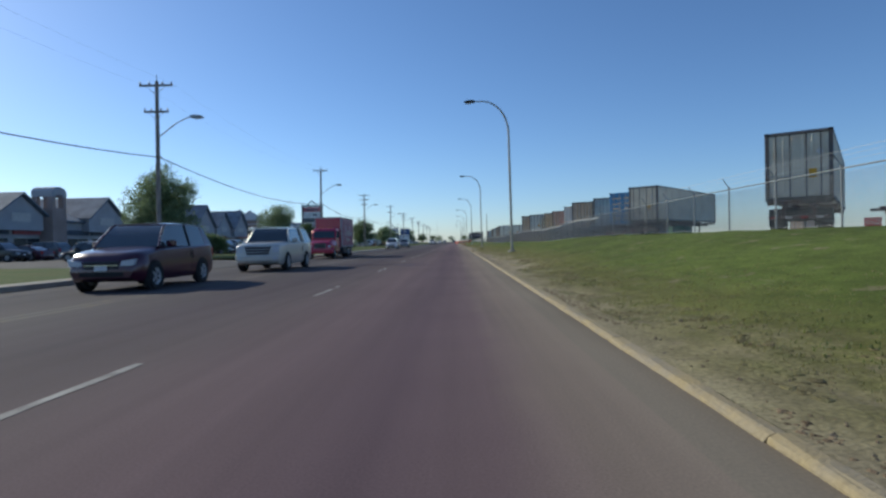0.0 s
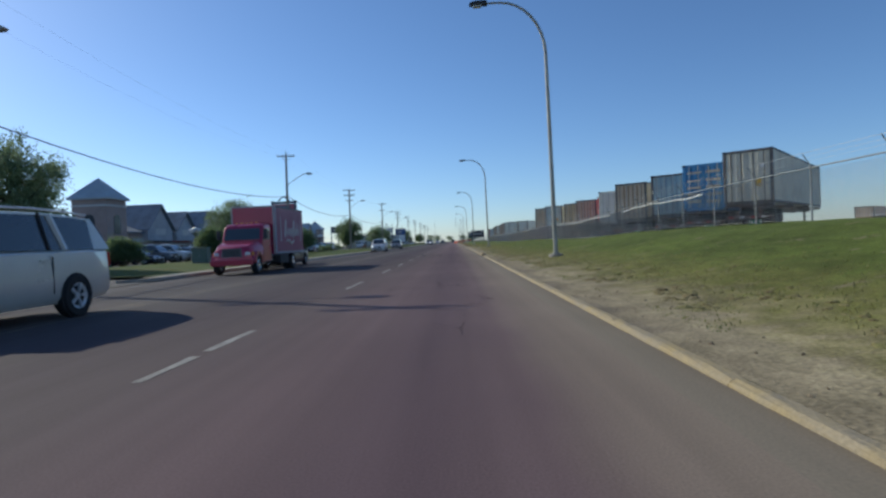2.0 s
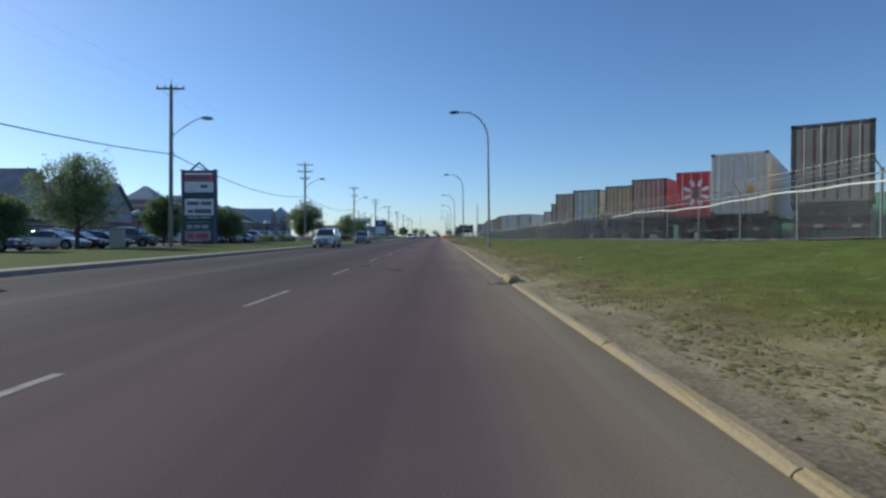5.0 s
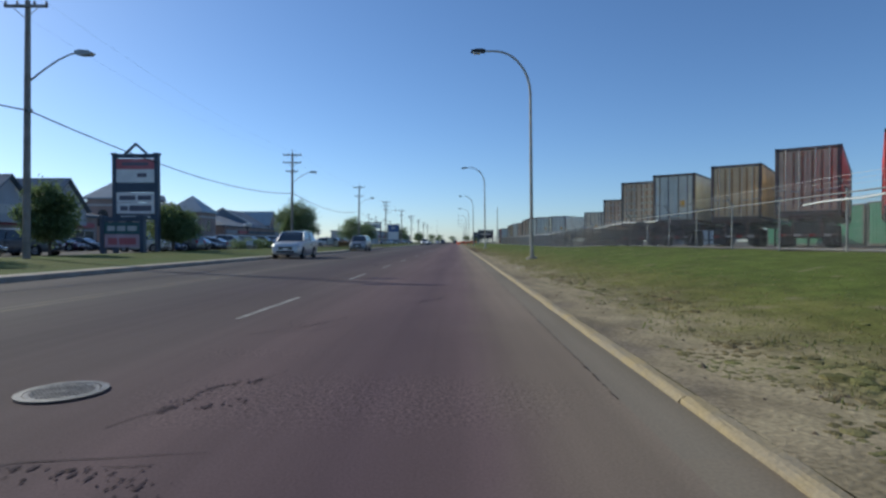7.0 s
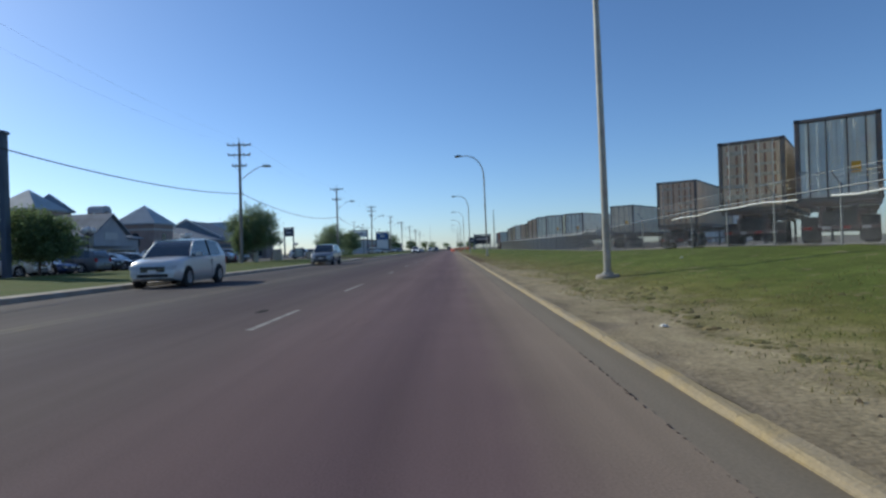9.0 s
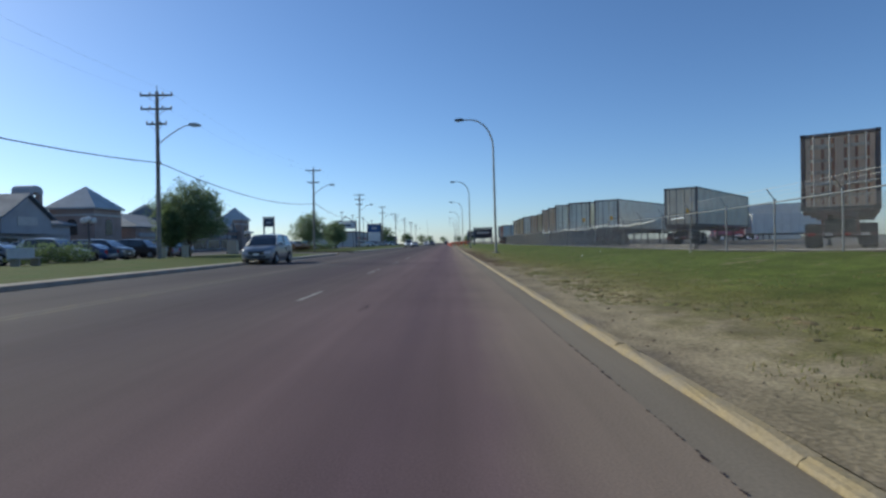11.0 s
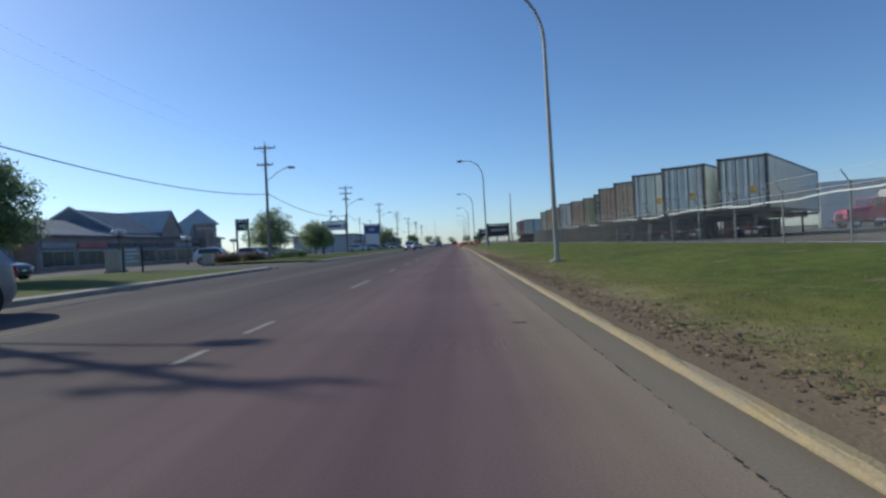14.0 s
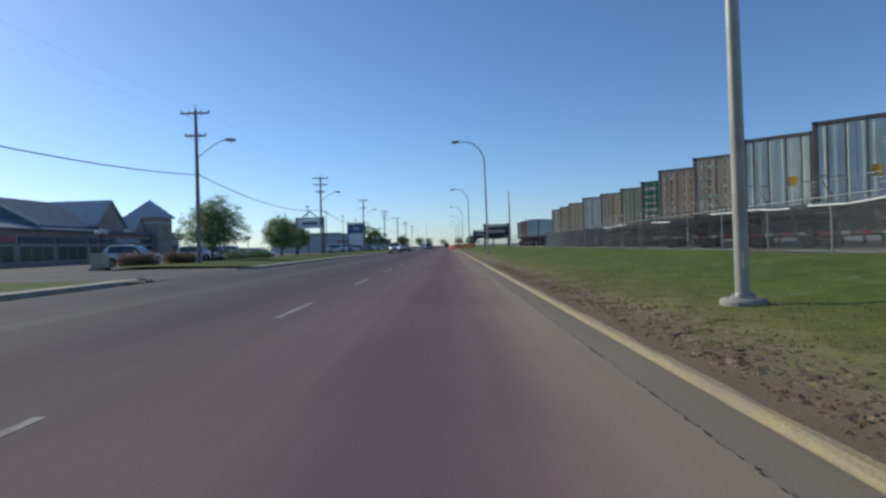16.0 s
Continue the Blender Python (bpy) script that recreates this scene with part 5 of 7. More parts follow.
def car(kind, paint, label, at, lit=False, dark_rims=False, group="parked cars"):
    """Front towards -y, standing on z = 0, middle of its length at y = 0."""
    L, W, H, top, (c0, c1, c2, c3), (w0, w1), cl = KINDS[kind]
    t = thing("pickup_truck" if kind == "pickup" else "car", label, "pickup truck" if kind == "pickup" else "car", at, group)
    hw = W / 2
    sts = []
    ys = sorted(set([q[0] for q in top] + [w0 - 0.1, w0, w0 + 0.1, w1 - 0.1, w1, w1 + 0.1, 0.45, 0.52]))
    for u in ys:
        zt = float(np.interp(u, [q[0] for q in top], [q[1] for q in top]))
        nose = 1 - (0.07 if kind == "bigsuv" else 0.16) * max(0, 1 - u / 0.09) ** 2 - 0.12 * max(0, (u - 0.93) / 0.07) ** 2
        zb = cl + 0.12 * max(0, 1 - u / 0.05) + 0.1 * max(0, (u - 0.95) / 0.05)
        h = hw * nose
        y = (u - 0.5) * L
        sh = zt - 0.1
        sts.append([(-h * 0.9, y, zb), (-h * 0.985, y, zb + 0.12), (-h, y, (zb + sh) / 2), (-h * 0.97, y, sh), (-h * 0.86, y, zt), (-h * 0.4, y, zt + 0.025), (h * 0.4, y, zt + 0.025), (h * 0.86, y, zt), (h * 0.97, y, sh), (h, y, (zb + sh) / 2), (h * 0.985, y, zb + 0.12), (h * 0.9, y, zb)])
    body = part("body", loft(sts, True), paint, t, smooth=True)
    zbelt = float(np.interp(0.5, [q[0] for q in top], [q[1] for q in top])) - 0.03

    def cab(inset, zt, z0, y_in):
        a = hw * 0.93 - inset
        b = hw * 0.74 - inset
        Y = [(c - 0.5) * L for c in (c0, c1, c2, c3)]
        def at(f, k, m, dz=0.0):
            """A point of the side line: k of the way between two corners along the length, at height fraction f."""
            return (Y[m] + (Y[m + 1] - Y[m]) * k, z0 + (zt - z0) * f + dz, a + (b - a) * f)
        pts = [at(0, 0, 0), at(0.5, 0.42, 0), at(0.86, 0.8, 0), at(0.97, 1.0, 0), at(1, 0.22, 1, 0.015), at(1, 0.5, 1, 0.03), at(1, 0.8, 1, 0.01), at(0.95, 1.0, 1), at(0.8, 0.3, 2), at(0.45, 0.68, 2), at(0, 1, 2)]
        n = len(pts)
        s = Shape()
        s.add([(-w_, y, z) for y, z, w_ in pts] + [(w_, y, z) for y, z, w_ in pts], [tuple(range(n)), tuple(range(2 * n - 1, n - 1, -1))] + [(i, i + n, (i + 1) % n + n, (i + 1) % n) for i in range(n)])
        return s, pts
    glass, pts = cab(0.0, H - 0.05, zbelt, 0.0)
    part("window", glass, M_GLASS, t, "dark tinted glass", smooth=True)
    (ya, za, wa), (yd, zd, wd) = pts[0], pts[-1]
    yb = pts[3][0]
    ym, zm, wm = pts[5]
    yc, zc, wc = pts[7]
    lip = [[(-w_ - 0.014, y, z - 0.03), (-w_ - 0.01, y, z + 0.004), (-w_ + 0.12, y, z + 0.03), (0, y, z + 0.05), (w_ - 0.12, y, z + 0.03), (w_ + 0.01, y, z + 0.004), (w_ + 0.014, y, z - 0.03)] for y, z, w_ in pts[3:8]]
    part("roof", loft(lip, True), paint, t, smooth=True)
    for sx in (-1, 1):
        mid = ((yb + yc) / 2 if kind != "pickup" else yc - 0.2)
        pl = Shape().tube([(sx * (w_ + 0.005), y, z) for y, z, w_ in pts[:4]], 0.036, 5)
        part("front_pillar", pl, paint, t)
        pl = Shape()
        if kind not in ("suv", "bigsuv", "van"):
            pl.tube([(sx * (wd + 0.0), yd, zd), (sx * (wc + 0.0), yc, zc)], 0.08, 5)
        else:
            pl.add([(sx * (wd + 0.004), yd - 0.5, zd), (sx * (wd + 0.004), yd, zd), (sx * (wc + 0.006), yc, zc), (sx * (wc + 0.006), yc - 0.12, zc), (sx * (wd - 0.06), yd - 0.5, zd), (sx * (wd - 0.06), yd, zd), (sx * (wc - 0.06), yc, zc), (sx * (wc - 0.06), yc - 0.12, zc)],
                   [(0, 1, 2, 3), (7, 6, 5, 4), (0, 4, 5, 1), (1, 5, 6, 2), (2, 6, 7, 3), (3, 7, 4, 0)])
        part("rear_pillar", pl, paint, t)
        part("door_pillar", Shape().tube([(sx * (wa + 0.002), mid, za), (sx * (wm + 0.002), mid, zm)], 0.035, 4), M_BLACK, t)
        mirror = Shape().box(sx * hw * 0.95 - 0.0, sx * (hw + 0.2), ya + 0.35, ya + 0.47, zbelt, zbelt + 0.17, 0.02) if sx > 0 else Shape().box(-(hw + 0.2), -hw * 0.95, ya + 0.35, ya + 0.47, zbelt, zbelt + 0.17, 0.02)
        part("mirror", mirror, paint, t)
        zf = top[1][1] - 0.06
        yf = -L / 2
        if kind == "bigsuv":
            part("headlight", Shape().prism([(sx * hw * 0.62, zf - 0.26), (sx * hw * 0.88, zf - 0.22), (sx * hw * 0.91, zf + 0.02), (sx * hw * 0.64, zf + 0.02)], yf - 0.008, yf + 0.35), M_HEAD, t)
        else:
            part("headlight", Shape().prism([(sx * hw * 0.5, zf - 0.13), (sx * hw * 0.86, zf - 0.1), (sx * hw * 0.9, zf + 0.06), (sx * hw * 0.55, zf + 0.01)], yf + 0.0, yf + 0.4), M_HEADLIT if lit else M_HEAD, t, "lit headlight" if lit else "")
        part("tail_light", Shape().box(min(sx * hw * 0.72, sx * hw * 0.93), max(sx * hw * 0.72, sx * hw * 0.93), L / 2 - 0.16, L / 2 - 0.02, zbelt - 0.35, zbelt - 0.05, 0.02), M_RED, t)
        for u in (w0, w1):
            y = (u - 0.5) * L
            # flat black disc on the uncut body paints the shade inside the wheel well
            well = Shape().lathe([(0, sx * (hw + 0.004)), (0.42, sx * (hw + 0.004)), (0.43, sx * (hw - 0.08))], "x", 20, at=(0, y, 0.4 if kind == "bigsuv" else 0.37))
            part("wheel_well_shade", well, M_BLACK, t)
            wh = part("wheel", CAR_TYRE, None, t, at=pose(sx * (hw - 0.075), y, 0.36) if kind != "bigsuv" else pose(sx * (hw - 0.08), y, 0.396) @ Matrix.Scale(1.1, 4))
            part("rim", RIM_DARK if dark_rims else CAR_RIM, None, wh)
        part("door_line", Shape().box(min(sx * hw * 0.985, sx * (hw + 0.003)), max(sx * hw * 0.985, sx * (hw + 0.003)), mid - 0.008, mid + 0.008, cl + 0.2, zbelt - 0.12), M_BLACK, t)
        part("door_handle", Shape().box(min(sx * hw * 0.97, sx * (hw + 0.02)), max(sx * hw * 0.97, sx * (hw + 0.02)), mid - 0.3, mid - 0.12, zbelt - 0.2, zbelt - 0.16), paint, t)
    zf = top[1][1]
    if kind == "bigsuv":
        part("grille", Shape().prism([(-hw * 0.44, zf - 0.42), (hw * 0.44, zf - 0.42), (hw * 0.56, zf - 0.02), (-hw * 0.56, zf - 0.02)], -L / 2 - 0.02, -L / 2 + 0.2), M_DARK, t, "dark grille with chrome bars")
        for i in range(4):
            w_ = hw * (0.45 + 0.03 * i)
            part("grille_bar", Shape().box(-w_, w_, -L / 2 - 0.034, -L / 2 - 0.02, zf - 0.4 + 0.115 * i, zf - 0.372 + 0.115 * i, 0.004), M_ALLOY, t)
        part("bumper", Shape().box(-hw * 0.93, hw * 0.93, -L / 2 - 0.06, -L / 2 + 0.3, cl + 0.16, cl + 0.42, 0.05), paint, t)
        for sx in (-1, 1):
            part("fog_light", Shape().box(sx * hw * 0.72 - 0.1, sx * hw * 0.72 + 0.1, -L / 2 - 0.068, -L / 2 - 0.061, cl + 0.24, cl + 0.32), M_HEAD, t)
            part("roof_rail", Shape().tube([(sx * hw * 0.66, y, z + 0.09) for y, z, w_ in pts[4:8]], 0.022, 6), M_ALLOY, t)
            part("quarter_pillar", Shape().tube([(sx * (wa - 0.005), (c2 - 0.2 - 0.5) * L, za), (sx * (wm + 0.006), (c2 - 0.23 - 0.5) * L, zm - 0.02)], 0.06, 5), paint, t)
    else:
        part("grille", Shape().box(-hw * 0.48, hw * 0.48, -L / 2 - 0.012, -L / 2 + 0.15, zf - 0.26, zf - 0.05, 0.02), M_DARK, t, "dark grille")
    if kind != "bigsuv":
        part("grille_bar", Shape().box(-hw * 0.46, hw * 0.46, -L / 2 - 0.022, -L / 2, zf - 0.17, zf - 0.14), M_CHROME, t)
    part("air_intake", Shape().box(-hw * 0.6, hw * 0.6, -L / 2 - 0.01, -L / 2 + 0.2, cl + 0.14, cl + 0.28, 0.02), M_BLACK, t)
    part("number_plate", Shape().box(-0.16, 0.16, -L / 2 - 0.028, -L / 2 - 0.012, cl + 0.3, cl + 0.42), M_WHITE, t)
    if kind == "pickup":
        # solid black block in place of the shaded inside of the bed
        part("bed_shade_block", Shape().box(-hw * 0.78, hw * 0.78, (c3 + 0.02 - 0.5) * L, L / 2 - 0.12, 0.9, 1.215), M_BLACK, t)
    return t


def paint(name, c, rough=0.3):
    return mat(name, c, rough, 0.2, vary=0.06, scale=1.0, coat=0.8)


P_MAROON, P_WHITE, P_SILVER = paint("maroon_paint", (0.06, 0.008, 0.026)), paint("white_paint", (0.72, 0.72, 0.7)), paint("silver_paint", (0.27, 0.28, 0.29))
P_BLACK, P_GREY, P_BLUE = paint("black_paint", (0.015, 0.016, 0.02)), paint("grey_paint", (0.13, 0.14, 0.15)), paint("blue_paint", (0.03, 0.06, 0.16))
P_RED, P_CREAM = paint("red_paint", (0.42, 0.013, 0.06)), paint("pearl_paint", (0.66, 0.64, 0.58))

car("suv", P_MAROON, "dark maroon SUV driving along the kerb lane", pose(-8.95, 16.3, 0.0), group="oncoming traffic")
car("bigsuv", P_CREAM, "pearl white full-size SUV with a chrome grille", pose(-8.3, 26.0, 0.0), group="oncoming traffic")
car("sedan", P_BLACK, "black sedan driving along the kerb lane", pose(-11.0, 52.6, 0.0), group="oncoming traffic")
car("suv", P_WHITE, "white crossover SUV driving along the kerb lane", pose(-10.9, 97.2, 0.0), group="oncoming traffic")
car("suv", P_SILVER, "silver grey SUV driving along the kerb lane", pose(-11.4, 125.8, 0.0), group="oncoming traffic")
car("pickup", P_WHITE, "white pickup truck far down the road", pose(-10.2, 236, 0.02), lit=True, group="oncoming traffic")
car("sedan", P_SILVER, "silver sedan far down the road", pose(-10.2, 262, 0.02), group="oncoming traffic")
car("suv", P_GREY, "grey SUV far down the road", pose(-6, 300, 0.02), group="oncoming traffic")
car("van", P_WHITE, "white van far down the road", pose(-9.5, 330, 0.02), group="oncoming traffic")
car("suv", P_BLACK, "dark SUV driving ahead far down the road", pose(-1.0, 360, 0.02, 0, 0, 180), group="traffic ahead")


# ---- delivery truck ----
def box_truck(at):
    t = thing("delivery_truck", "red delivery truck with a tall cargo box", "truck", at, "oncoming traffic")
    part("frame", Shape().box(-0.45, 0.45, -3.6, 5.0, 0.6, 0.85), M_DARK, t)
    s = []
    for y, w, zt in ((-4.1, 0.78, 1.2), (-4.02, 0.9, 1.42), (-3.85, 0.98, 1.54), (-3.5, 1.03, 1.64), (-2.95, 1.08, 1.74), (-2.55, 1.12, 1.8)):
        zb = 0.62
        s.append([(-w, y, zb), (-w * 1.02, y, zt - 0.3), (-w * 0.85, y, zt), (w * 0.85, y, zt), (w * 1.02, y, zt - 0.3), (w, y, zb)])
    part("hood", loft(s, True), P_RED, t, smooth=True)
    s = []
    for y, w, zt in ((-2.62, 1.1, 1.84), (-2.46, 1.12, 2.14), (-2.28, 1.12, 2.5), (-2.16, 1.12, 2.66), (-1.98, 1.12, 2.76), (-1.6, 1.12, 2.8), (-1.1, 1.12, 2.8), (-0.95, 1.1, 2.76)):
        s.append([(-w, y, 0.65), (-w, y, zt - 0.24), (-w * 0.985, y, zt - 0.13), (-w * 0.92, y, zt - 0.04), (-w * 0.75, y, zt), (w * 0.75, y, zt), (w * 0.92, y, zt - 0.04), (w * 0.985, y, zt - 0.13), (w, y, zt - 0.24), (w, y, 0.65)])
    part("cab", loft(s, True), P_RED, t)
    for y in (-2.45, -1.02):
        for sx in (-1, 1):
            part("door_gap", Shape().box(min(sx * 1.121, sx * 1.126), max(sx * 1.121, sx * 1.126), y, y + 0.02, 0.75, 1.8), M_BLACK, t)
    for i in range(5):
        part("marker_lamp", Shape().box(-0.62 + i * 0.28, -0.5 + i * 0.28, -1.8, -1.7, 2.79, 2.85, 0.015), M_AMBER, t)
    part("windscreen", Shape().add([(-1.0, -2.635, 1.86), (1.0, -2.635, 1.86), (0.92, -2.3, 2.5), (-0.92, -2.3, 2.5), (-1.0, -2.6, 1.86), (1.0, -2.6, 1.86), (0.92, -2.24, 2.5), (-0.92, -2.24, 2.5)], [(0, 1, 2, 3), (7, 6, 5, 4), (0, 4, 5, 1), (1, 5, 6, 2), (2, 6, 7, 3), (3, 7, 4, 0)]), M_GLASS, t)
    for sx in (-1, 1):
        part("side_window", Shape().prism([(-2.45, 1.85), (-2.18, 2.45), (-1.3, 2.5), (-1.3, 1.85)], sx * 1.125, sx * 1.135, "yz"), M_GLASS, t)
        part("mirror", Shape().box(sx * 1.3 - 0.1, sx * 1.3 + 0.1, -2.6, -2.52, 1.9, 2.4, 0.02).tube([(sx * 1.1, -2.5, 2.45), (sx * 1.3, -2.56, 2.42)], 0.02, 5), M_DARK, t)
        part("headlight", Shape().box(sx * 0.82 - 0.13, sx * 0.82 + 0.13, -4.12, -3.95, 1.02, 1.2, 0.03), M_HEAD, t)
        part("turn_signal", Shape().box(sx * 1.02 - 0.05, sx * 1.02 + 0.05, -3.9, -3.75, 1.0, 1.2, 0.02), M_AMBER, t)
        part("fender", Shape().prism([(-3.9, 0.62), (-3.85, 1.02), (-3.6, 1.22), (-3.1, 1.22), (-2.8, 1.0), (-2.75, 0.62), (-2.85, 0.62), (-3.0, 0.95), (-3.35, 1.1), (-3.65, 0.95), (-3.78, 0.62)], sx * 0.86, sx * 1.2, "yz"), P_RED, t)
        for y in (-3.33, 3.2):
            for dx in ((1.02,) if y < 0 else (1.02, 0.68)):
                w_ = part("wheel", TRUCK_TYRE_N, None, t, at=pose(sx * dx, y, 0.5))
                part("rim", TRUCK_RIM_N, None, w_)
        part("fuel_tank", Shape().tube([(sx * 0.85, -1.9, 0.72), (sx * 0.85, -0.9, 0.72)], 0.26, 14), M_CHROME, t)
    part("bumper", Shape().box(-1.12, 1.12, -4.25, -4.08, 0.5, 0.82, 0.04), P_RED, t)
    part("grille", Shape().prism([(-0.55, 0.95), (0.55, 0.95), (0.5, 1.4), (-0.5, 1.4)], -4.13, -4.05), M_RIM, t)
    for i in range(4):
        part("grille_slot", Shape().box(-0.48, 0.48, -4.138, -4.131, 1.0 + i * 0.1, 1.05 + i * 0.1), M_BLACK, t)
    cargo = part("cargo_box", Shape().box(-1.26, 1.26, -0.75, 5.4, 1.0, 3.85, 0.03), P_RED, t, "red cargo box with pale edges")
    for sx in (-1, 1):
        part("side_panel", Shape().box(min(sx * 1.262, sx * 1.27), max(sx * 1.262, sx * 1.27), -0.6, 5.25, 1.15, 3.7), M_WINE, cargo)
        x = sx * 1.276
        for a in (0.42, 4.75):
            part("stripe", Shape().prism([(a - 0.09, 1.75), (a + 0.07, 1.75), (a + 0.03, 3.25), (a - 0.03, 3.25)], sx * 1.271, sx * 1.279, "yz"), M_TRIM, cargo, "pale upright stripe")
        for a, z0, z1, wd in ((1.1, 1.95, 3.1, 0.3), (1.62, 2.05, 2.6, 0.22), (2.0, 2.05, 2.6, 0.22), (2.4, 2.0, 2.62, 0.22), (2.85, 1.95, 3.1, 0.3), (3.34, 2.05, 2.6, 0.22), (3.7, 2.08, 2.95, 0.16), (4.0, 2.05, 2.62, 0.22)):
            lean = 0.18 * (z1 - z0)
            part("emblem", Shape().prism([(a, z0 + 0.12), (a + wd * 0.4, z0), (a + wd, z0 + 0.14), (a + wd + lean, z1 - 0.12), (a + wd * 0.6 + lean, z1), (a + lean, z1 - 0.14)], sx * 1.271, sx * 1.279, "yz"), M_TRIM, cargo, "pale slanted block")
        part("emblem", Shape().tube([(x, 1.4 + 0.16 * q, 1.72 + 0.1 * math.sin(q * 0.7)) for q in range(12)], [0.02 + 0.07 * math.sin(math.pi * q / 11) for q in range(12)], 6), M_TRIM, cargo, "pale wavy ribbon")
        part("edge_strip", Shape().box(min(sx * 1.271, sx * 1.279), max(sx * 1.271, sx * 1.279), -0.72, -0.46, 1.05, 3.8), M_STUCCO, cargo)
        part("edge_strip", Shape().box(min(sx * 1.271, sx * 1.279), max(sx * 1.271, sx * 1.279), -0.46, 5.35, 1.02, 1.13), M_STUCCO, cargo)
        part("edge_strip", Shape().box(min(sx * 1.271, sx * 1.279), max(sx * 1.271, sx * 1.279), -0.46, 5.35, 3.73, 3.83), M_DARK, cargo)
        part("tool_locker", Shape().box(min(sx * 0.75, sx * 1.2), max(sx * 0.75, sx * 1.2), 0.3, 2.0, 0.42, 0.98, 0.03), M_DARK, t)
    for x in (-1.26, 1.18):
        part("edge_strip", Shape().box(x, x + 0.08, -0.77, -0.752, 1.0, 3.85), M_TRIM, cargo)
    part("edge_strip", Shape().box(-1.18, 1.18, -0.77, -0.752, 3.76, 3.85), M_TRIM, cargo)
    return t


TRUCK_TYRE_N, TRUCK_RIM_N = wheel(0.5, 0.28, M_CHROME)
# wine red with the haze over the cargo side mixed into the colour
M_WINE = mat("hazed_wine_red_vinyl", (0.29, 0.07, 0.13), 0.5, vary=0.1, scale=1.0)
box_truck(pose(-10.1, 45.2, 0.0) @ Matrix.Scale(0.84, 4))


# ---- parked cars ----
lot = [("sedan", P_BLACK), ("suv", P_GREY), ("sedan", P_SILVER), ("suv", P_WHITE), ("sedan", P_BLUE), ("van", P_GREY), ("sedan", P_WHITE), ("suv", P_BLACK), ("sedan", P_MAROON)]
NAMES = {id(P_BLACK): "black", id(P_GREY): "dark grey", id(P_SILVER): "silver", id(P_WHITE): "white", id(P_BLUE): "dark blue", id(P_MAROON): "maroon"}
protos = {}
rc = random.Random(5)
i = 0
for row_x, y_a, y_b, turn in ((-29.5, 45, 100, 90), (-29.5, 112, 150, 90), (-30.0, 196.0, 226, 90), (-41.0, 50, 160, -90)):
    y = y_a
    while y < y_b:
        if rc.random() < 0.78:
            k, p = lot[i % len(lot)]
            i += rc.choice((1, 2))
            at = pose(row_x + rc.uniform(-.3, .3), y + rc.uniform(-.15, .15), 0.155, 0, 0, turn + rc.uniform(-2, 2) + rc.choice((0, 0, 180)))
            if (k, id(p)) in protos:
                copy_thing(protos[(k, id(p))], at)
            else:
                protos[(k, id(p))] = car(k, p, NAMES[id(p)] + " " + {"suv": "SUV", "sedan": "sedan", "van": "minivan"}[k] + " parked in the shops' car park", at)
        y += 2.9

copy_thing(protos[("suv", id(P_WHITE))], pose(-27.6, 178.6, 0.155, 0, 0, 93))
q = 0
for y in range(252, 345, 6):
    k, p = lot[(q * 4 + 3) % len(lot)]
    q += 1
    at = pose(-24.6 + 0.4 * math.sin(y), y, 0.155, 0, 0, rc.choice((90, 88, 84, 270)))
    if (k, id(p)) in protos:
        copy_thing(protos[(k, id(p))], at)


# ---- shops' small things ----
def globe_lamp(x, y):
    t = thing("globe_lamp", "dark post lamp with a cluster of pale globes", "lamp", pose(x, y, 0.16), "globe lamps in the car park")
    part("post", Shape().lathe([(0, 0), (0.16, 0), (0.14, 0.4), (0.06, 0.5), (0.05, 3.1), (0, 3.1)], n=10), M_DARK, t, smooth=True)
    for k in range(4):
        a = k * math.pi / 2
        px, py = 0.42 * math.cos(a), 0.42 * math.sin(a)
        arm = part("arm", Shape().tube([(0, 0, 2.9), (px * 0.6, py * 0.6, 2.82), (px, py, 2.98)], 0.025, 5), M_DARK, t)
        part("globe", Shape().lathe([(0, 2.98), (0.12, 3.0), (0.2, 3.1), (0.22, 3.2), (0.2, 3.3), (0.12, 3.4), (0, 3.42)], n=10, at=(px, py, 0)), M_GLOBE, arm, smooth=True)
    part("globe", Shape().lathe([(0, 3.1), (0.12, 3.12), (0.2, 3.22), (0.22, 3.32), (0.2, 3.42), (0.12, 3.52), (0, 3.54)], n=10), M_GLOBE, t, smooth=True)
    return t


M_GLOBE = mat("opal_globe", (0.7, 0.7, 0.68), 0.3, vary=0.08)
g0 = globe_lamp(-27.4, 160.0)
for x, y in ((-27.0, 57.0), (-27.5, 76.0), (-29.0, 97.0), (-27.5, 117.0), (-28.0, 134.0), (-33.0, 183.0), (-36.0, 205.0), (-33, 222)):
    copy_thing(g0, pose(x, y, 0.16))


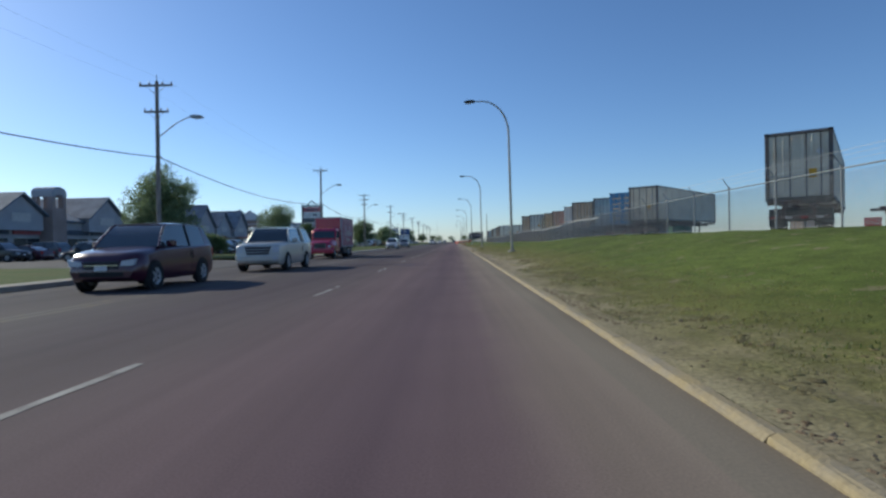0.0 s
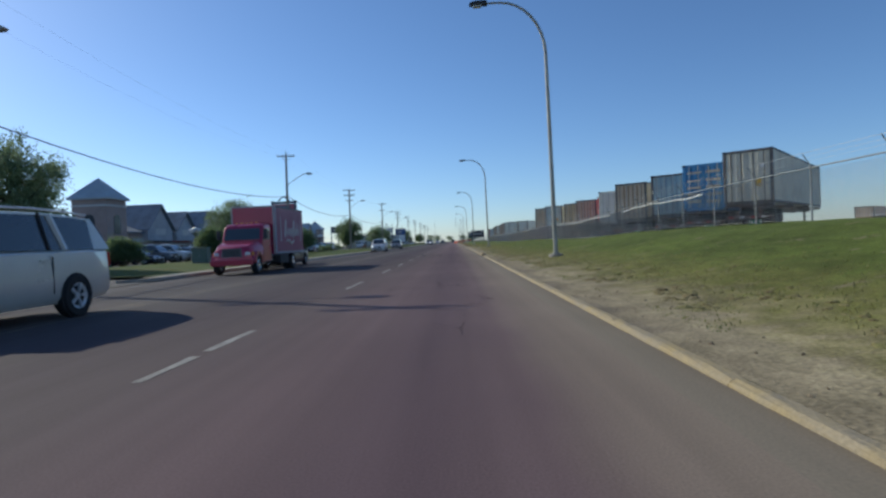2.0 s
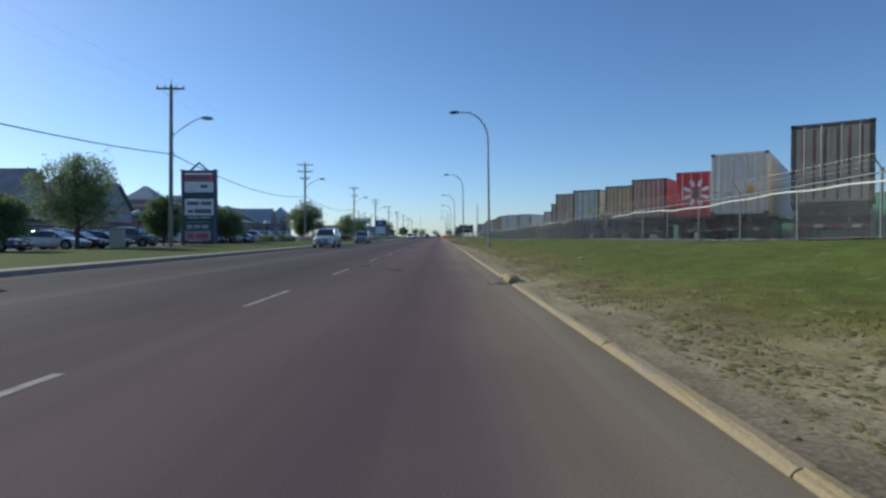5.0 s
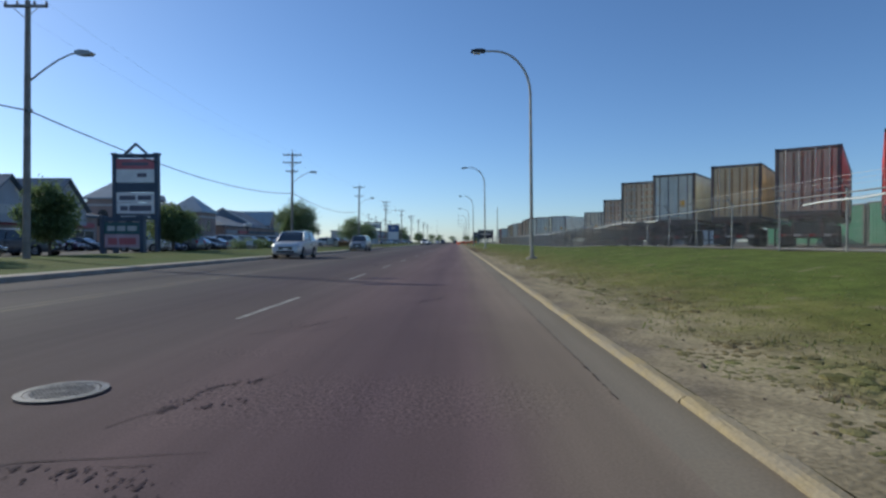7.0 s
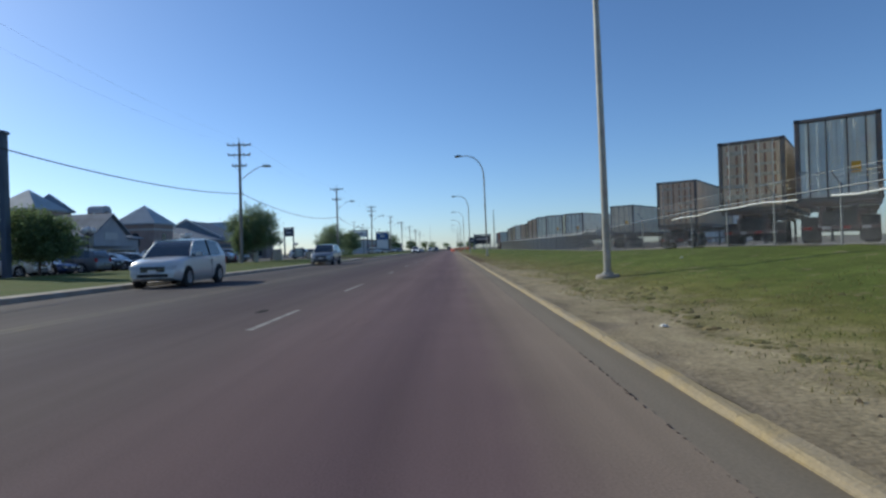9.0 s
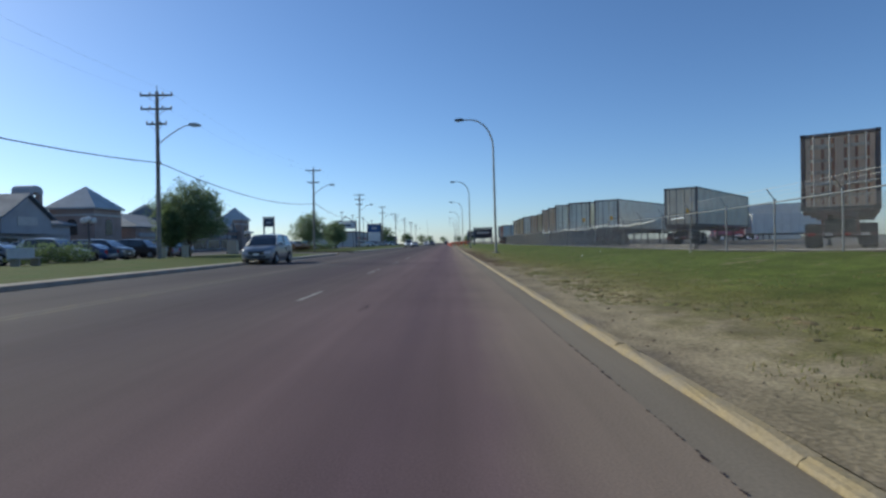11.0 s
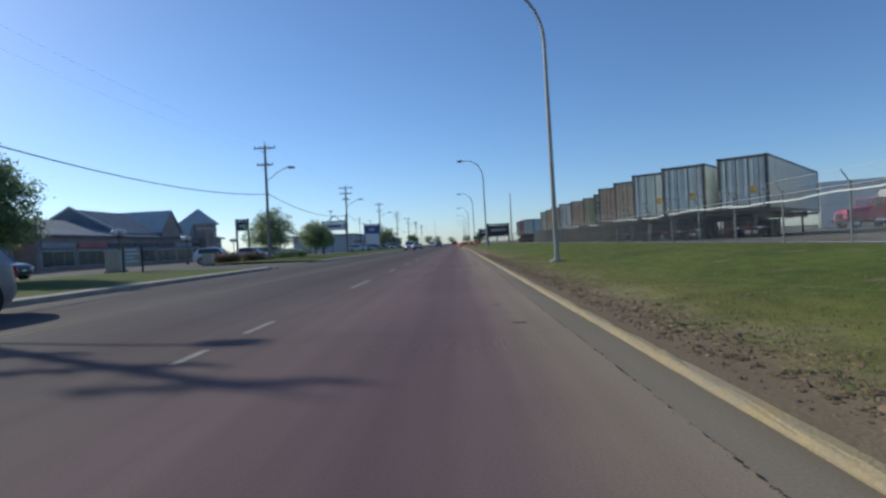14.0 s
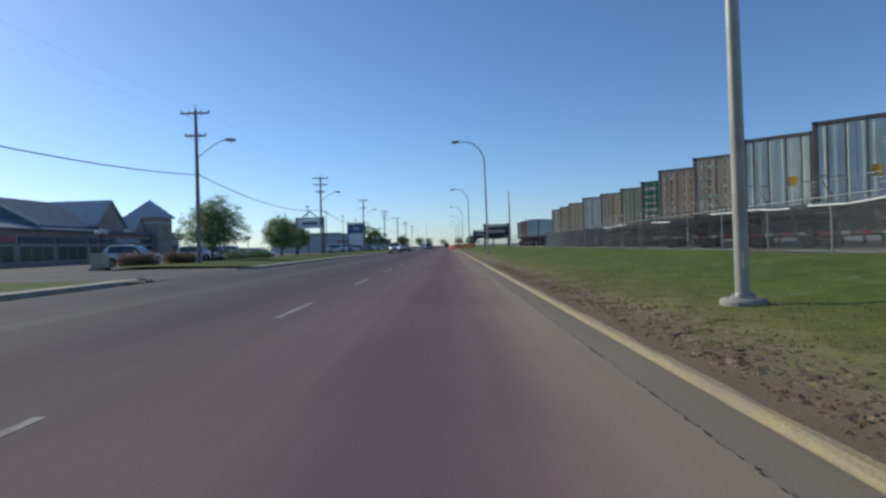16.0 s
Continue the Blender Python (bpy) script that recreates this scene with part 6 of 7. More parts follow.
def utility_box(x, y, w, d, h, m, label, turn=0.0):
    t = thing("utility_box", label, "utility box", pose(x, y, 0.24, 0, 0, turn), "utility boxes on the lawn")
    part("plinth", Shape().box(-w / 2 - 0.08, w / 2 + 0.08, -d / 2 - 0.08, d / 2 + 0.08, -0.1, 0.08, 0.01), M_CONC, t)
    part("body", Shape().box(-w / 2, w / 2, -d / 2, d / 2, 0.08, h, 0.03), m, t)
    part("lid", Shape().box(-w / 2 - 0.04, w / 2 + 0.04, -d / 2 - 0.04, d / 2 + 0.04, h, h + 0.08, 0.02), m, t)
    for sx in (-1, 1):
        part("door", Shape().box(min(sx * 0.02, sx * (w / 2 - 0.05)), max(sx * 0.02, sx * (w / 2 - 0.05)), -d / 2 - 0.015, -d / 2 - 0.003, 0.16, h - 0.08), m, t)
    part("handle", Shape().box(0.03, 0.06, -d / 2 - 0.05, -d / 2 - 0.015, h * 0.45, h * 0.6), M_STEEL, t)
    return t


utility_box(-25.0, 155.5, 1.1, 0.8, 1.5, M_BOXB, "beige steel utility cabinet on a concrete plinth")
utility_box(-18.6, 57.5, 1.3, 0.4, 1.1, M_BOXG, "grey-green pedestal box on the lawn", -12)
utility_box(-22.5, 82.0, 0.9, 0.6, 1.3, M_BOXB, "beige utility cabinet with a pale edge", 20)
utility_box(-21.2, 135.5, 0.42, 0.36, 0.95, M_BOXB, "small beige utility cabinet beside the pole")
utility_box(-22.6, 134.8, 0.45, 0.36, 0.85, M_BOXB, "second beige cabinet beside the pole", 5)
utility_box(-23.4, 167.2, 0.9, 0.6, 1.0, M_BOXB, "low beige pillar at the driveway's mouth")
utility_box(-23.2, 45.8, 0.9, 0.6, 1.1, M_BOXG, "grey-green box beside the driveway")


def hedge(x, y, w, d, h, seed, label, leaf=M_LEAFD):
    t = thing("hedge", label, "hedge", pose(x, y, 0.2), "hedges along the car park")
    lobes = [((i - 1.5) / 4 * w, 0, h * 0.5, w / 5, d / 2, h * 0.5) for i in range(4)]
    part("stems", Shape().tube([(-w * 0.3, 0, -0.1), (-w * 0.3, 0, h * 0.5)], 0.03, 5).tube([(w * 0.2, 0, -0.1), (w * 0.2, 0, h * 0.5)], 0.03, 5), M_BARK, t)
    part("foliage", leafy(seed, lobes, 5000, 0.09).mesh("foliage", leaf, fix=False), None, t)
    return t


hedge(-24.0, 173.0, 2.6, 1.6, 1.0, 41, "low clipped reddish-brown shrub at the driveway", M_LEAFR)
hedge(-22.6, 177.0, 2.2, 1.6, 0.95, 46, "low rounded reddish shrub on the verge", M_LEAFR)
hedge(-23.5, 43.0, 3.0, 2.4, 1.5, 42, "dark low shrubs beside the driveway")
hedge(-23.8, 124.0, 4.2, 1.6, 1.3, 44, "low green shrubs along the car park")
hedge(-23.8, 196.0, 5.0, 1.6, 1.3, 45, "low green shrubs along the verge")


def sign_bench(x, y, turn):
    t = thing("bus_bench", "pale bench with a blank advertising board", "bench", pose(x, y, 0.27, 0, 0, turn), "benches on the lawn")
    part("backboard", Shape().box(-0.95, 0.95, -0.03, 0.03, 0.35, 0.95, 0.01), M_TRIM, t)
    part("seat", Shape().box(-0.95, 0.95, -0.5, -0.06, 0.42, 0.47, 0.01), M_TRIM, t)
    for sx in (-0.7, 0.7):
        part("leg", Shape().box(sx - 0.05, sx + 0.05, -0.48, 0.02, -0.05, 0.42, 0.01), M_CONC, t)
    return t


sign_bench(-18.2, 61.5, 80)
sign_bench(-22.3, 119.5, 90)


def notice_board(x, y, turn):
    t = thing("notice_board", "small grey notice board on two posts on the lawn", "sign", pose(x, y, 0.3, 0, 0, turn))
    for sx in (-0.56, 0.56):
        part("post", Shape().box(sx - 0.05, sx + 0.05, -0.05, 0.05, -0.3, 1.62, 0.01), M_DARK, t)
    board = part("board", Shape().box(-0.5, 0.5, -0.03, 0.03, 0.4, 1.55, 0.01), M_STUCCO, t)
    for i, (a, b) in enumerate(((-0.4, 0.3), (-0.4, 0.4), (-0.4, 0.1), (-0.4, 0.35))):
        part("lettering", Shape().box(a, b, -0.037, -0.031, 1.35 - i * 0.24, 1.46 - i * 0.24), M_WHITE, board)
    return t


notice_board(-20.4, 149.8, 8)


# ---- far end of the road ----
def mast(x, y, h):
    t = thing("radio_mast", "thin grey radio mast beyond the yard", "mast", pose(x, y, 0.6))
    part("shaft", Shape().tube([(0, 0, 0), (0, 0, h * 0.5), (0, 0, h)], [0.22, 0.18, 0.1], 8), M_POST, t, smooth=True)
    part("base", Shape().box(-0.5, 0.5, -0.5, 0.5, -0.8, 0.06, 0.03), M_CONC, t)
    return t


mast(14.8, 268, 13.2)
mast(-30.0, 900, 34.0)


def lot_light(x, y, h):
    t = thing("lot_light", "slim pole light with a flat head", "street lamp", pose(x, y, 0.15), "dealership lot lights")
    part("pole", Shape().tube([(0, 0, 0), (0, 0, h)], [0.09, 0.07], 8), M_DARK, t, smooth=True)
    part("head", Shape().box(-0.45, 0.45, -0.3, 0.3, h, h + 0.16, 0.03), M_DARK, t)
    return t


l0 = lot_light(-30, 268, 10.0)
for x, y, h in ((-30, 290, 10), (-30, 312, 10), (-30, 340, 10), (-30, 250, 10)):
    copy_thing(l0, pose(x, y, 0.15))


def barrel(x, y):
    t = thing("traffic_barrel", "orange traffic barrel with white bands", "traffic barrel", pose(x, y, 0.01), "roadwork barrels")
    part("drum", Shape().lathe([(0, 0), (0.3, 0), (0.3, 0.06), (0.25, 0.08), (0.22, 0.95), (0.12, 1.0), (0, 1.0)], n=14), M_ORANGE, t, smooth=True)
    for z in (0.3, 0.6):
        part("band", Shape().lathe([(0.245 - z * 0.03, z), (0.25 - z * 0.03, z + 0.02), (0.245 - z * 0.03, z + 0.14), (0.24 - z * 0.03, z + 0.15)], n=14), M_WHITE, t)
    return t


b0 = barrel(0.9, 262)
for i in range(11):
    copy_thing(b0, pose(0.9 - 0.1 * i, 268 + 6.5 * i, 0.01))
for x, y in ((3.0, 262), (4.5, 270), (6.0, 276)):
    copy_thing(b0, pose(x, y, verge_z(x, y)))


def barrier(x, y, turn):
    t = thing("road_barrier", "red plastic road barrier", "barrier", pose(x, y, verge_z(x, y) if x > 1.8 else 0.01, 0, 0, turn), "roadwork barriers")
    part("board", Shape().box(-1.2, 1.2, -0.05, 0.05, 0.35, 1.15, 0.02), M_ORANGE, t)
    for sx in (-0.9, 0.9):
        part("foot", Shape().box(sx - 0.06, sx + 0.06, -0.4, 0.4, 0, 0.36, 0.01), M_DARK, t)
    return t


q0 = barrier(3.2, 300, 8)
for x, y, r_ in ((5.6, 300.5, -5), (2.6, 310, 10), (5.2, 318, 0), (7.6, 322, 4)):
    copy_thing(q0, pose(x, y, verge_z(x, y), 0, 0, r_))


# ---- deeper in the yard ----
for x, y, k, r_ in ((62, 104, "brown", -50), (74, 102, "red", -36)):
    key = (k, 12.2, "")
    at = pose(x, y, fence_base(y), 0, 0, r_)
    if key in seen_kinds:
        copy_thing(seen_kinds[key], at)
    else:
        seen_kinds[key] = shipping_container(at, 12.2, *PAINTS[k], WORDS[k] + " ribbed container standing in the yard", "")


def road_tractor(at):
    """Long-nosed tractor facing -y."""
    t = thing("road_tractor", "red long-nosed road tractor parked in the yard", "truck", at)
    s = [[(-w, y, 0.75), (-w * 1.02, y, zt - 0.3), (-w * 0.85, y, zt), (w * 0.85, y, zt), (w * 1.02, y, zt - 0.3), (w, y, 0.75)] for y, w, zt in ((-2.6, 0.8, 1.5), (-2.5, 0.95, 1.75), (-1.4, 1.02, 1.95), (-0.4, 1.1, 2.05))]
    part("hood", loft(s, True), P_RED, t, smooth=True)
    part("cab", Shape().prism([(-0.4, 0.75), (-0.45, 2.05), (-0.05, 2.85), (1.3, 2.9), (1.4, 0.75)], -1.15, 1.15, "yz"), P_RED, t)
    part("windscreen", Shape().prism([(-0.45, 2.12), (-0.1, 2.78), (-0.06, 2.78), (-0.4, 2.1)], -0.98, 0.98, "yz"), M_GLASS, t)
    part("frame", Shape().box(-0.45, 0.45, -2.3, 3.2, 0.6, 0.85), M_DARK, t)
    part("bumper", Shape().box(-1.15, 1.15, -2.75, -2.58, 0.5, 0.85, 0.04), M_CHROME, t)
    part("grille", Shape().box(-0.5, 0.5, -2.65, -2.55, 0.95, 1.45, 0.02), M_CHROME, t)
    for sx in (-1, 1):
        part("side_window", Shape().prism([(-0.3, 2.1), (0.0, 2.7), (0.8, 2.7), (0.8, 2.1)], sx * 1.152, sx * 1.162, "yz"), M_GLASS, t)
        part("headlight", Shape().box(sx * 0.78 - 0.12, sx * 0.78 + 0.12, -2.66, -2.5, 1.05, 1.25, 0.02), M_HEAD, t)
        part("exhaust_pipe", Shape().tube([(sx * 1.0, 1.55, 0.8), (sx * 1.0, 1.55, 3.3)], 0.07, 8), M_CHROME, t)
        part("fuel_tank", Shape().tube([(sx * 0.95, 0.0, 0.7), (sx * 0.95, 1.1, 0.7)], 0.28, 12), M_CHROME, t)
        for y in (-1.75, 1.9, 3.0):
            w_ = part("wheel", TRUCK_TYRE_N, None, t, at=pose(sx * 1.0, y, 0.5))
            part("rim", TRUCK_RIM_N, None, w_)
    return t


def box_trailer(at):
    """White box semitrailer, nose at y = 0, running back along +y."""
    t = thing("box_trailer", "white refrigerated box trailer behind a red tractor", "trailer", at)
    body = part("box", Shape().box(-1.28, 1.28, 0.0, 12.3, 0.95, 3.75, 0.03), M_WHITE, t)
    for sx in (-1, 1):
        for i in range(10):
            part("side_rib", Shape().box(min(sx * 1.282, sx * 1.3), max(sx * 1.282, sx * 1.3), 0.4 + i * 1.25, 0.46 + i * 1.25, 1.05, 3.65), M_TRIM, body)
        part("landing_leg", Shape().box(sx * 0.8 - 0.06, sx * 0.8 + 0.06, 2.6, 2.75, 0.0, 0.95), M_DARK, t)
        for y in (9.6, 10.9):
            w_ = part("wheel", TRUCK_TYRE, None, t, at=pose(sx * 0.9, y, 0.5))
            part("rim", TRUCK_RIM, None, w_)
    part("cooling_unit", Shape().box(-0.95, 0.95, -0.5, -0.01, 1.9, 3.6, 0.08), M_TRIM, t)
    part("frame", Shape().box(-0.5, 0.5, 0.4, 12.0, 0.7, 0.95), M_DARK, t)
    return t


road_tractor(pose(40.6, 172.0, fence_base(172), 0, 0, -90))
box_trailer(pose(43.0, 172.0, fence_base(172), 0, 0, -90))
stack = shipping_container(pose(58.0, 184.0, fence_base(184), 0, 0, 62), 12.2, *PAINTS["cream"], "cream white container in a stack of two", "")
copy_thing(stack, pose(58.0, 184.0, fence_base(184) + 2.95, 0, 0, 62))
# added row that only blocks the bright sky showing under the parked trailers
row = shipping_container(pose(29.0, 73.0, fence_base(75)), 12.2, *PAINTS["green"], "dark green container standing behind the trailers", "")
for i, k in enumerate((86.0, 99.0)):
    copy_thing(row, pose(29.2 + 0.3 * i, k, fence_base(k)))
spare = chassis_trailer(pose(20.6, 24.0, fence_base(24), 0, 0, -29), 12.6)
spare["label"] = "empty rusty chassis trailer parked in the yard"
copy_thing(spare, pose(24.6, 22.0, fence_base(22), 0, 0, -29))


def low_block(x, y):
    t = thing("wheel_stop", "pale precast concrete wheel stop inside the fence", "wheel stop", pose(x, y, fence_base(y), 0, 0, 90), "wheel stops inside the fence")
    part("body", Shape().prism([(-0.12, 0), (0.12, 0), (0.1, 0.18), (0.06, 0.24), (-0.06, 0.24), (-0.1, 0.18)], -1.5, 1.5, "yz"), M_CONC, t)
    return t


k0 = low_block(11.4, 118.0)
for i in range(1, 3):
    copy_thing(k0, pose(11.4, 118.0 + 3.1 * i, fence_base(120), 0, 0, 90))


# ---- road wear ----
def blob(cx, cy, rx, ry, z, seed, n=18):
    rs = random.Random(seed)
    pts = [(cx + rx * math.cos(2 * math.pi * k / n) * rs.uniform(0.6, 1.15), cy + ry * math.sin(2 * math.pi * k / n) * rs.uniform(0.6, 1.15), z) for k in range(n)]
    return Shape().add(pts, [tuple(range(n))])


patches = tagged(new("asphalt_patches"), "dark worn asphalt patches", "", "", "structure")


def scab(cx, cy, rx, ry, seed):
    """A raveled spot: a loose cluster of small ragged dark flakes."""
    r_ = random.Random(seed)
    s = Shape()
    for i in range(int(40 + 300 * rx * ry)):
        a, q = r_.uniform(0, 6.283), math.sqrt(r_.random())
        b = blob(cx + rx * q * math.cos(a), cy + ry * q * math.sin(a), r_.uniform(0.004, 0.022), r_.uniform(0.006, 0.04), 0.0042 + 0.000004 * i, seed * 50 + i, 7)
        s.add(b.v, b.f)
    return s


for i, (x, y, rx, ry) in enumerate([(-4.3, 57.0, 0.1, 1.0), (0.3, 27.6, 0.15, 0.12), (-1.5, 100.0, 0.06, 0.5), (-5.2, 112.5, 0.3, 0.25), (0.55, 124.6, 0.08, 0.03), (0.7, 122.4, 0.1, 0.04), (-4.2, 74.0, 0.1, 0.9), (-0.08, 109.1, 0.06, 0.1)]):
    wear = part("patch", scab(x, y, rx, ry, i + 3).mesh("patch", M_PATCH, fix=False), None, patches)
    wear["kind"] = "stuff"


def crack(pts, w, seed, stray=0.03, gaps=0.14):
    """A ragged dark ribbon along a polyline."""
    rs = random.Random(seed)
    path = []
    for (xa, ya), (xb, yb) in zip(pts, pts[1:]):
        n = max(2, int(math.hypot(xb - xa, yb - ya) / 0.12))
        path += [(xa + (xb - xa) * i / n, ya + (yb - ya) * i / n) for i in range(n)]
    path.append(pts[-1])
    vs = []
    ox = 0.0
    for i, (x, y) in enumerate(path):
        a, b = path[max(0, i - 1)], path[min(len(path) - 1, i + 1)]
        d = math.hypot(b[0] - a[0], b[1] - a[1]) or 1
        nx, ny = -(b[1] - a[1]) / d, (b[0] - a[0]) / d
        ox = ox * 0.8 + rs.uniform(-stray, stray)
        ww = w * rs.uniform(0.25, 1.2)
        vs += [(x + nx * (ox - ww / 2), y + ny * (ox - ww / 2), 0.0055), (x + nx * (ox + ww / 2), y + ny * (ox + ww / 2), 0.0055)]
    keep, on = [], True
    for i in range(len(path) - 1):
        if rs.random() < gaps:
            on = not on or rs.random() < 0.5
        if on:
            keep.append((2 * i, 2 * i + 1, 2 * i + 3, 2 * i + 2))
    return Shape().add(vs, keep)



def crumble(lines, seed, wide, many):
    """Broken asphalt along lines: ragged dark flakes of many sizes, thickest on the line itself."""
    r_ = random.Random(seed)
    s = Shape()
    k = 0
    for pts in lines:
        for (xa, ya), (xb, yb) in zip(pts, pts[1:]):
            for i in range(int(math.hypot(xb - xa, yb - ya) * many)):
                q = r_.random()
                g = r_.choice((0.35, 1.0, 1.0, 2.2))
                b = blob(xa + (xb - xa) * q + r_.gauss(0, wide * g * 0.6), ya + (yb - ya) * q + r_.gauss(0, wide * g), r_.uniform(0.003, 0.01) / g ** 0.5, r_.uniform(0.006, 0.03) / g ** 0.5, 0.0044 + 0.000003 * k, seed * 900 + k, 7)
                s.add(b.v, b.f)
                k += 1
    return s


BROKEN = [
    [[(-0.74, 32.3), (-0.72, 31.6), (-0.69, 30.8), (-0.45, 30.6), (-0.22, 30.55)], [(-0.21, 31.7), (-0.24, 31.1), (-0.2, 30.6)], [(-0.6, 30.9), (-0.2, 31.2), (0.14, 31.1)]],
    [[(-1.85, 30.9), (-1.5, 30.6), (-1.12, 30.4)], [(-1.85, 30.9), (-1.8, 30.05)]],
    [[(0.09, 27.88), (0.17, 28.11), (0.22, 27.95)]],
    [[(-1.83, 62.65), (-1.75, 63.35), (-1.46, 63.6)], [(-1.63, 62.8), (-1.39, 63.0)], [(-2.1, 61.76), (-1.68, 61.75), (-1.28, 61.57)]],
    [[(-0.66, 69.3), (-0.54, 69.5), (-0.53, 69.8), (-0.29, 69.85), (-0.22, 70.25)]],
    [[(-4.26, 56.9), (-4.1, 58.2)], [(-4.46, 57.5), (-4.27, 59.1)], [(-2.3, 60.95), (-1.3, 60.7)]],
    [[(-1.91, 66.2), (-1.69, 66.8)], [(-1.62, 109.7), (-1.59, 110.1)], [(0.0, 103.4), (0.005, 103.7), (0.074, 104.05)]],
    [[(0.01, 26.92), (0.19, 26.74)], [(-4.43, 26.0), (-4.15, 26.2)]],
]
for i, lines in enumerate(BROKEN):
    wear = part("patch", crumble(lines, i + 31, 0.07 if i < 6 else 0.03, 95 if i < 6 else 70).mesh("patch", M_PATCH, fix=False), None, patches)
    wear["kind"] = "stuff"

cracks = tagged(new("road_cracks"), "ragged dark cracks in the asphalt", "", "", "structure")
LINES = [[(-0.24, 23.6), (-0.21, 24.8), (-0.2, 25.9), (0.0, 26.9)], [(-2.3, 122.4), (-1.9, 122.2), (-1.3, 121.95), (-0.7, 121.7), (0.3, 121.5), (0.75, 121.55), (1.2, 121.75)], [(-2.9, 121.4), (-1.9, 121.75), (-1.3, 121.9)], [(-2.4, 103.9), (-0.8, 103.3), (0.2, 103.1), (1.1, 103.4)],
         [(-1.5, 74.75), (-0.4, 74.6), (0.5, 74.55), (1.2, 74.4)], [(-1.0, 69.2), (-0.66, 69.35), (-0.35, 69.55), (-0.2, 70.0)], [(-0.6, 24.7), (-0.3, 24.2), (-0.2, 23.9)], [(-2.0, 62.4), (-1.6, 63.2), (-1.35, 63.9)], [(-2.35, 65.7), (-2.0, 66.3), (-1.8, 66.4), (-1.35, 67.6)], [(-2.2, 65.9), (-1.7, 66.0), (-1.45, 66.5)], [(-2.0, 66.3), (-2.2, 66.9)], [(-6.0, 84.5), (-3.2, 84.0)], [(-2.45, 61.6), (-2.1, 61.85), (-1.5, 61.95), (-1.2, 62.0)], [(-1.69, 81.5), (-1.62, 81.85), (-1.54, 82.1), (-1.5, 82.35)], [(-1.63, 83.0), (-1.52, 83.4), (-1.4, 83.7)], [(-2.4, 61.5), (-1.9, 61.8), (-1.4, 61.85)], [(-3.2, 110.0), (-2.7, 113.5)]]
for i, p in enumerate(LINES):
    part("crack", crack(p, 0.009 if p[0][1] < 32 else 0.011, i + 60, 0.018), M_TAR, cracks)
part("patch", crack([(-0.45 + 0.42 * math.cos(0.35 * k), 129.4 + 0.42 * math.sin(0.35 * k)) for k in range(1, 9)], 0.05, 7), M_SEAL, patches)
edge = []
y = 63.0
while y < 220:
    edge.append((1.21 + 0.012 * noise.noise((y * 0.6, 1.3, 0)), y))
    y += 2.0
part("gutter_seam", crumble([edge], 77, 0.009, 17).mesh("gutter_seam", M_TAR, fix=False), None, cracks)


def manhole(x, y):
    t = thing("manhole_cover", "round cast iron manhole cover with a raised stud pattern", "manhole cover", pose(x, y, 0.0) @ Matrix.Diagonal((0.74, 0.74, 0.74, 1)))
    part("ring", Shape().lathe([(0.34, 0.0), (0.4, 0.012), (0.4, 0.024), (0.33, 0.026), (0.325, 0.01)], n=36), M_IRON, t)
    part("lid", Shape().lathe([(0, 0.022), (0.32, 0.022), (0.32, 0.0)], n=36), M_IRON, t)
    st = Shape()
    for i in range(-6, 7):
        for j in range(-6, 7):
            if math.hypot(i, j) * 0.045 < 0.28 and (i or j):
                st.box(i * 0.045 - 0.013, i * 0.045 + 0.013, j * 0.045 - 0.013, j * 0.045 + 0.013, 0.022, 0.028)
    part("studs", st, M_IRON, t)
    return t


cover = manhole(-2.78, 63.15)
copy_thing(cover, pose(-1.52, 60.9, 0.0, 0, 0, 20))
part("patch", blob(-3.74, 85.45, 0.13, 0.36, 0.0048, 12, 14), M_PITCH, patches)


# ---- kerbs, piece by piece ----
kerb = tagged(new("kerb"), "low worn yellow-painted concrete kerb", "", "", "structure")
prof = [(1.597, -0.1), (1.603, 0.012), (1.615, 0.032), (1.635, 0.045), (1.66, 0.052), (1.725, 0.052), (1.738, 0.04), (1.742, -0.1)]
KM = []
for v in range(4):
    rs = random.Random(v)
    s = Shape()
    n = 8
    for i in range(n + 1):
        yy = 0.004 + (2.992) * i / n
        s.v += [(x + (rs.uniform(-0.006, 0.006) if z > 0 else 0), yy, z + (rs.uniform(-0.005, 0.004) if z > 0.03 else 0)) for x, z in prof]
    m_ = len(prof)
    for i in range(n):
        for k in range(m_ - 1):
            s.f.append((i * m_ + k, i * m_ + k + 1, (i + 1) * m_ + k + 1, (i + 1) * m_ + k))
    s.f += [tuple(range(m_)), tuple(range(n * m_, (n + 1) * m_))]
    KM.append(s.mesh("kerb_stone", M_KERB))
for i in range(150):
    y = Y0 + 1.0 + 3.0 * i
    if 53.0 < y < 56.0:
        continue
    part("kerb_stone", KM[i % 4], None, kerb, at=pose(random.uniform(-0.004, 0.004), y, random.uniform(-0.004, 0.003), 0, 0, random.uniform(-0.08, 0.08)))
for y, q in ((54.0, 0.3),):
    part("kerb_stone", KM[1], None, kerb, at=pose(0, y, 0) @ Matrix.Diagonal((1, q, 1, 1)))
kl = tagged(new("far_kerb"), "grey concrete kerb along the shops' side", "", "", "structure")
ks = Shape().prism([(-12.0, -0.1), (-12.01, 0.03), (-12.03, 0.13), (-12.06, 0.153), (-12.175, 0.153), (-12.175, -0.1)], 0.012, 2.988).mesh("kerb_stone", M_KERBG)
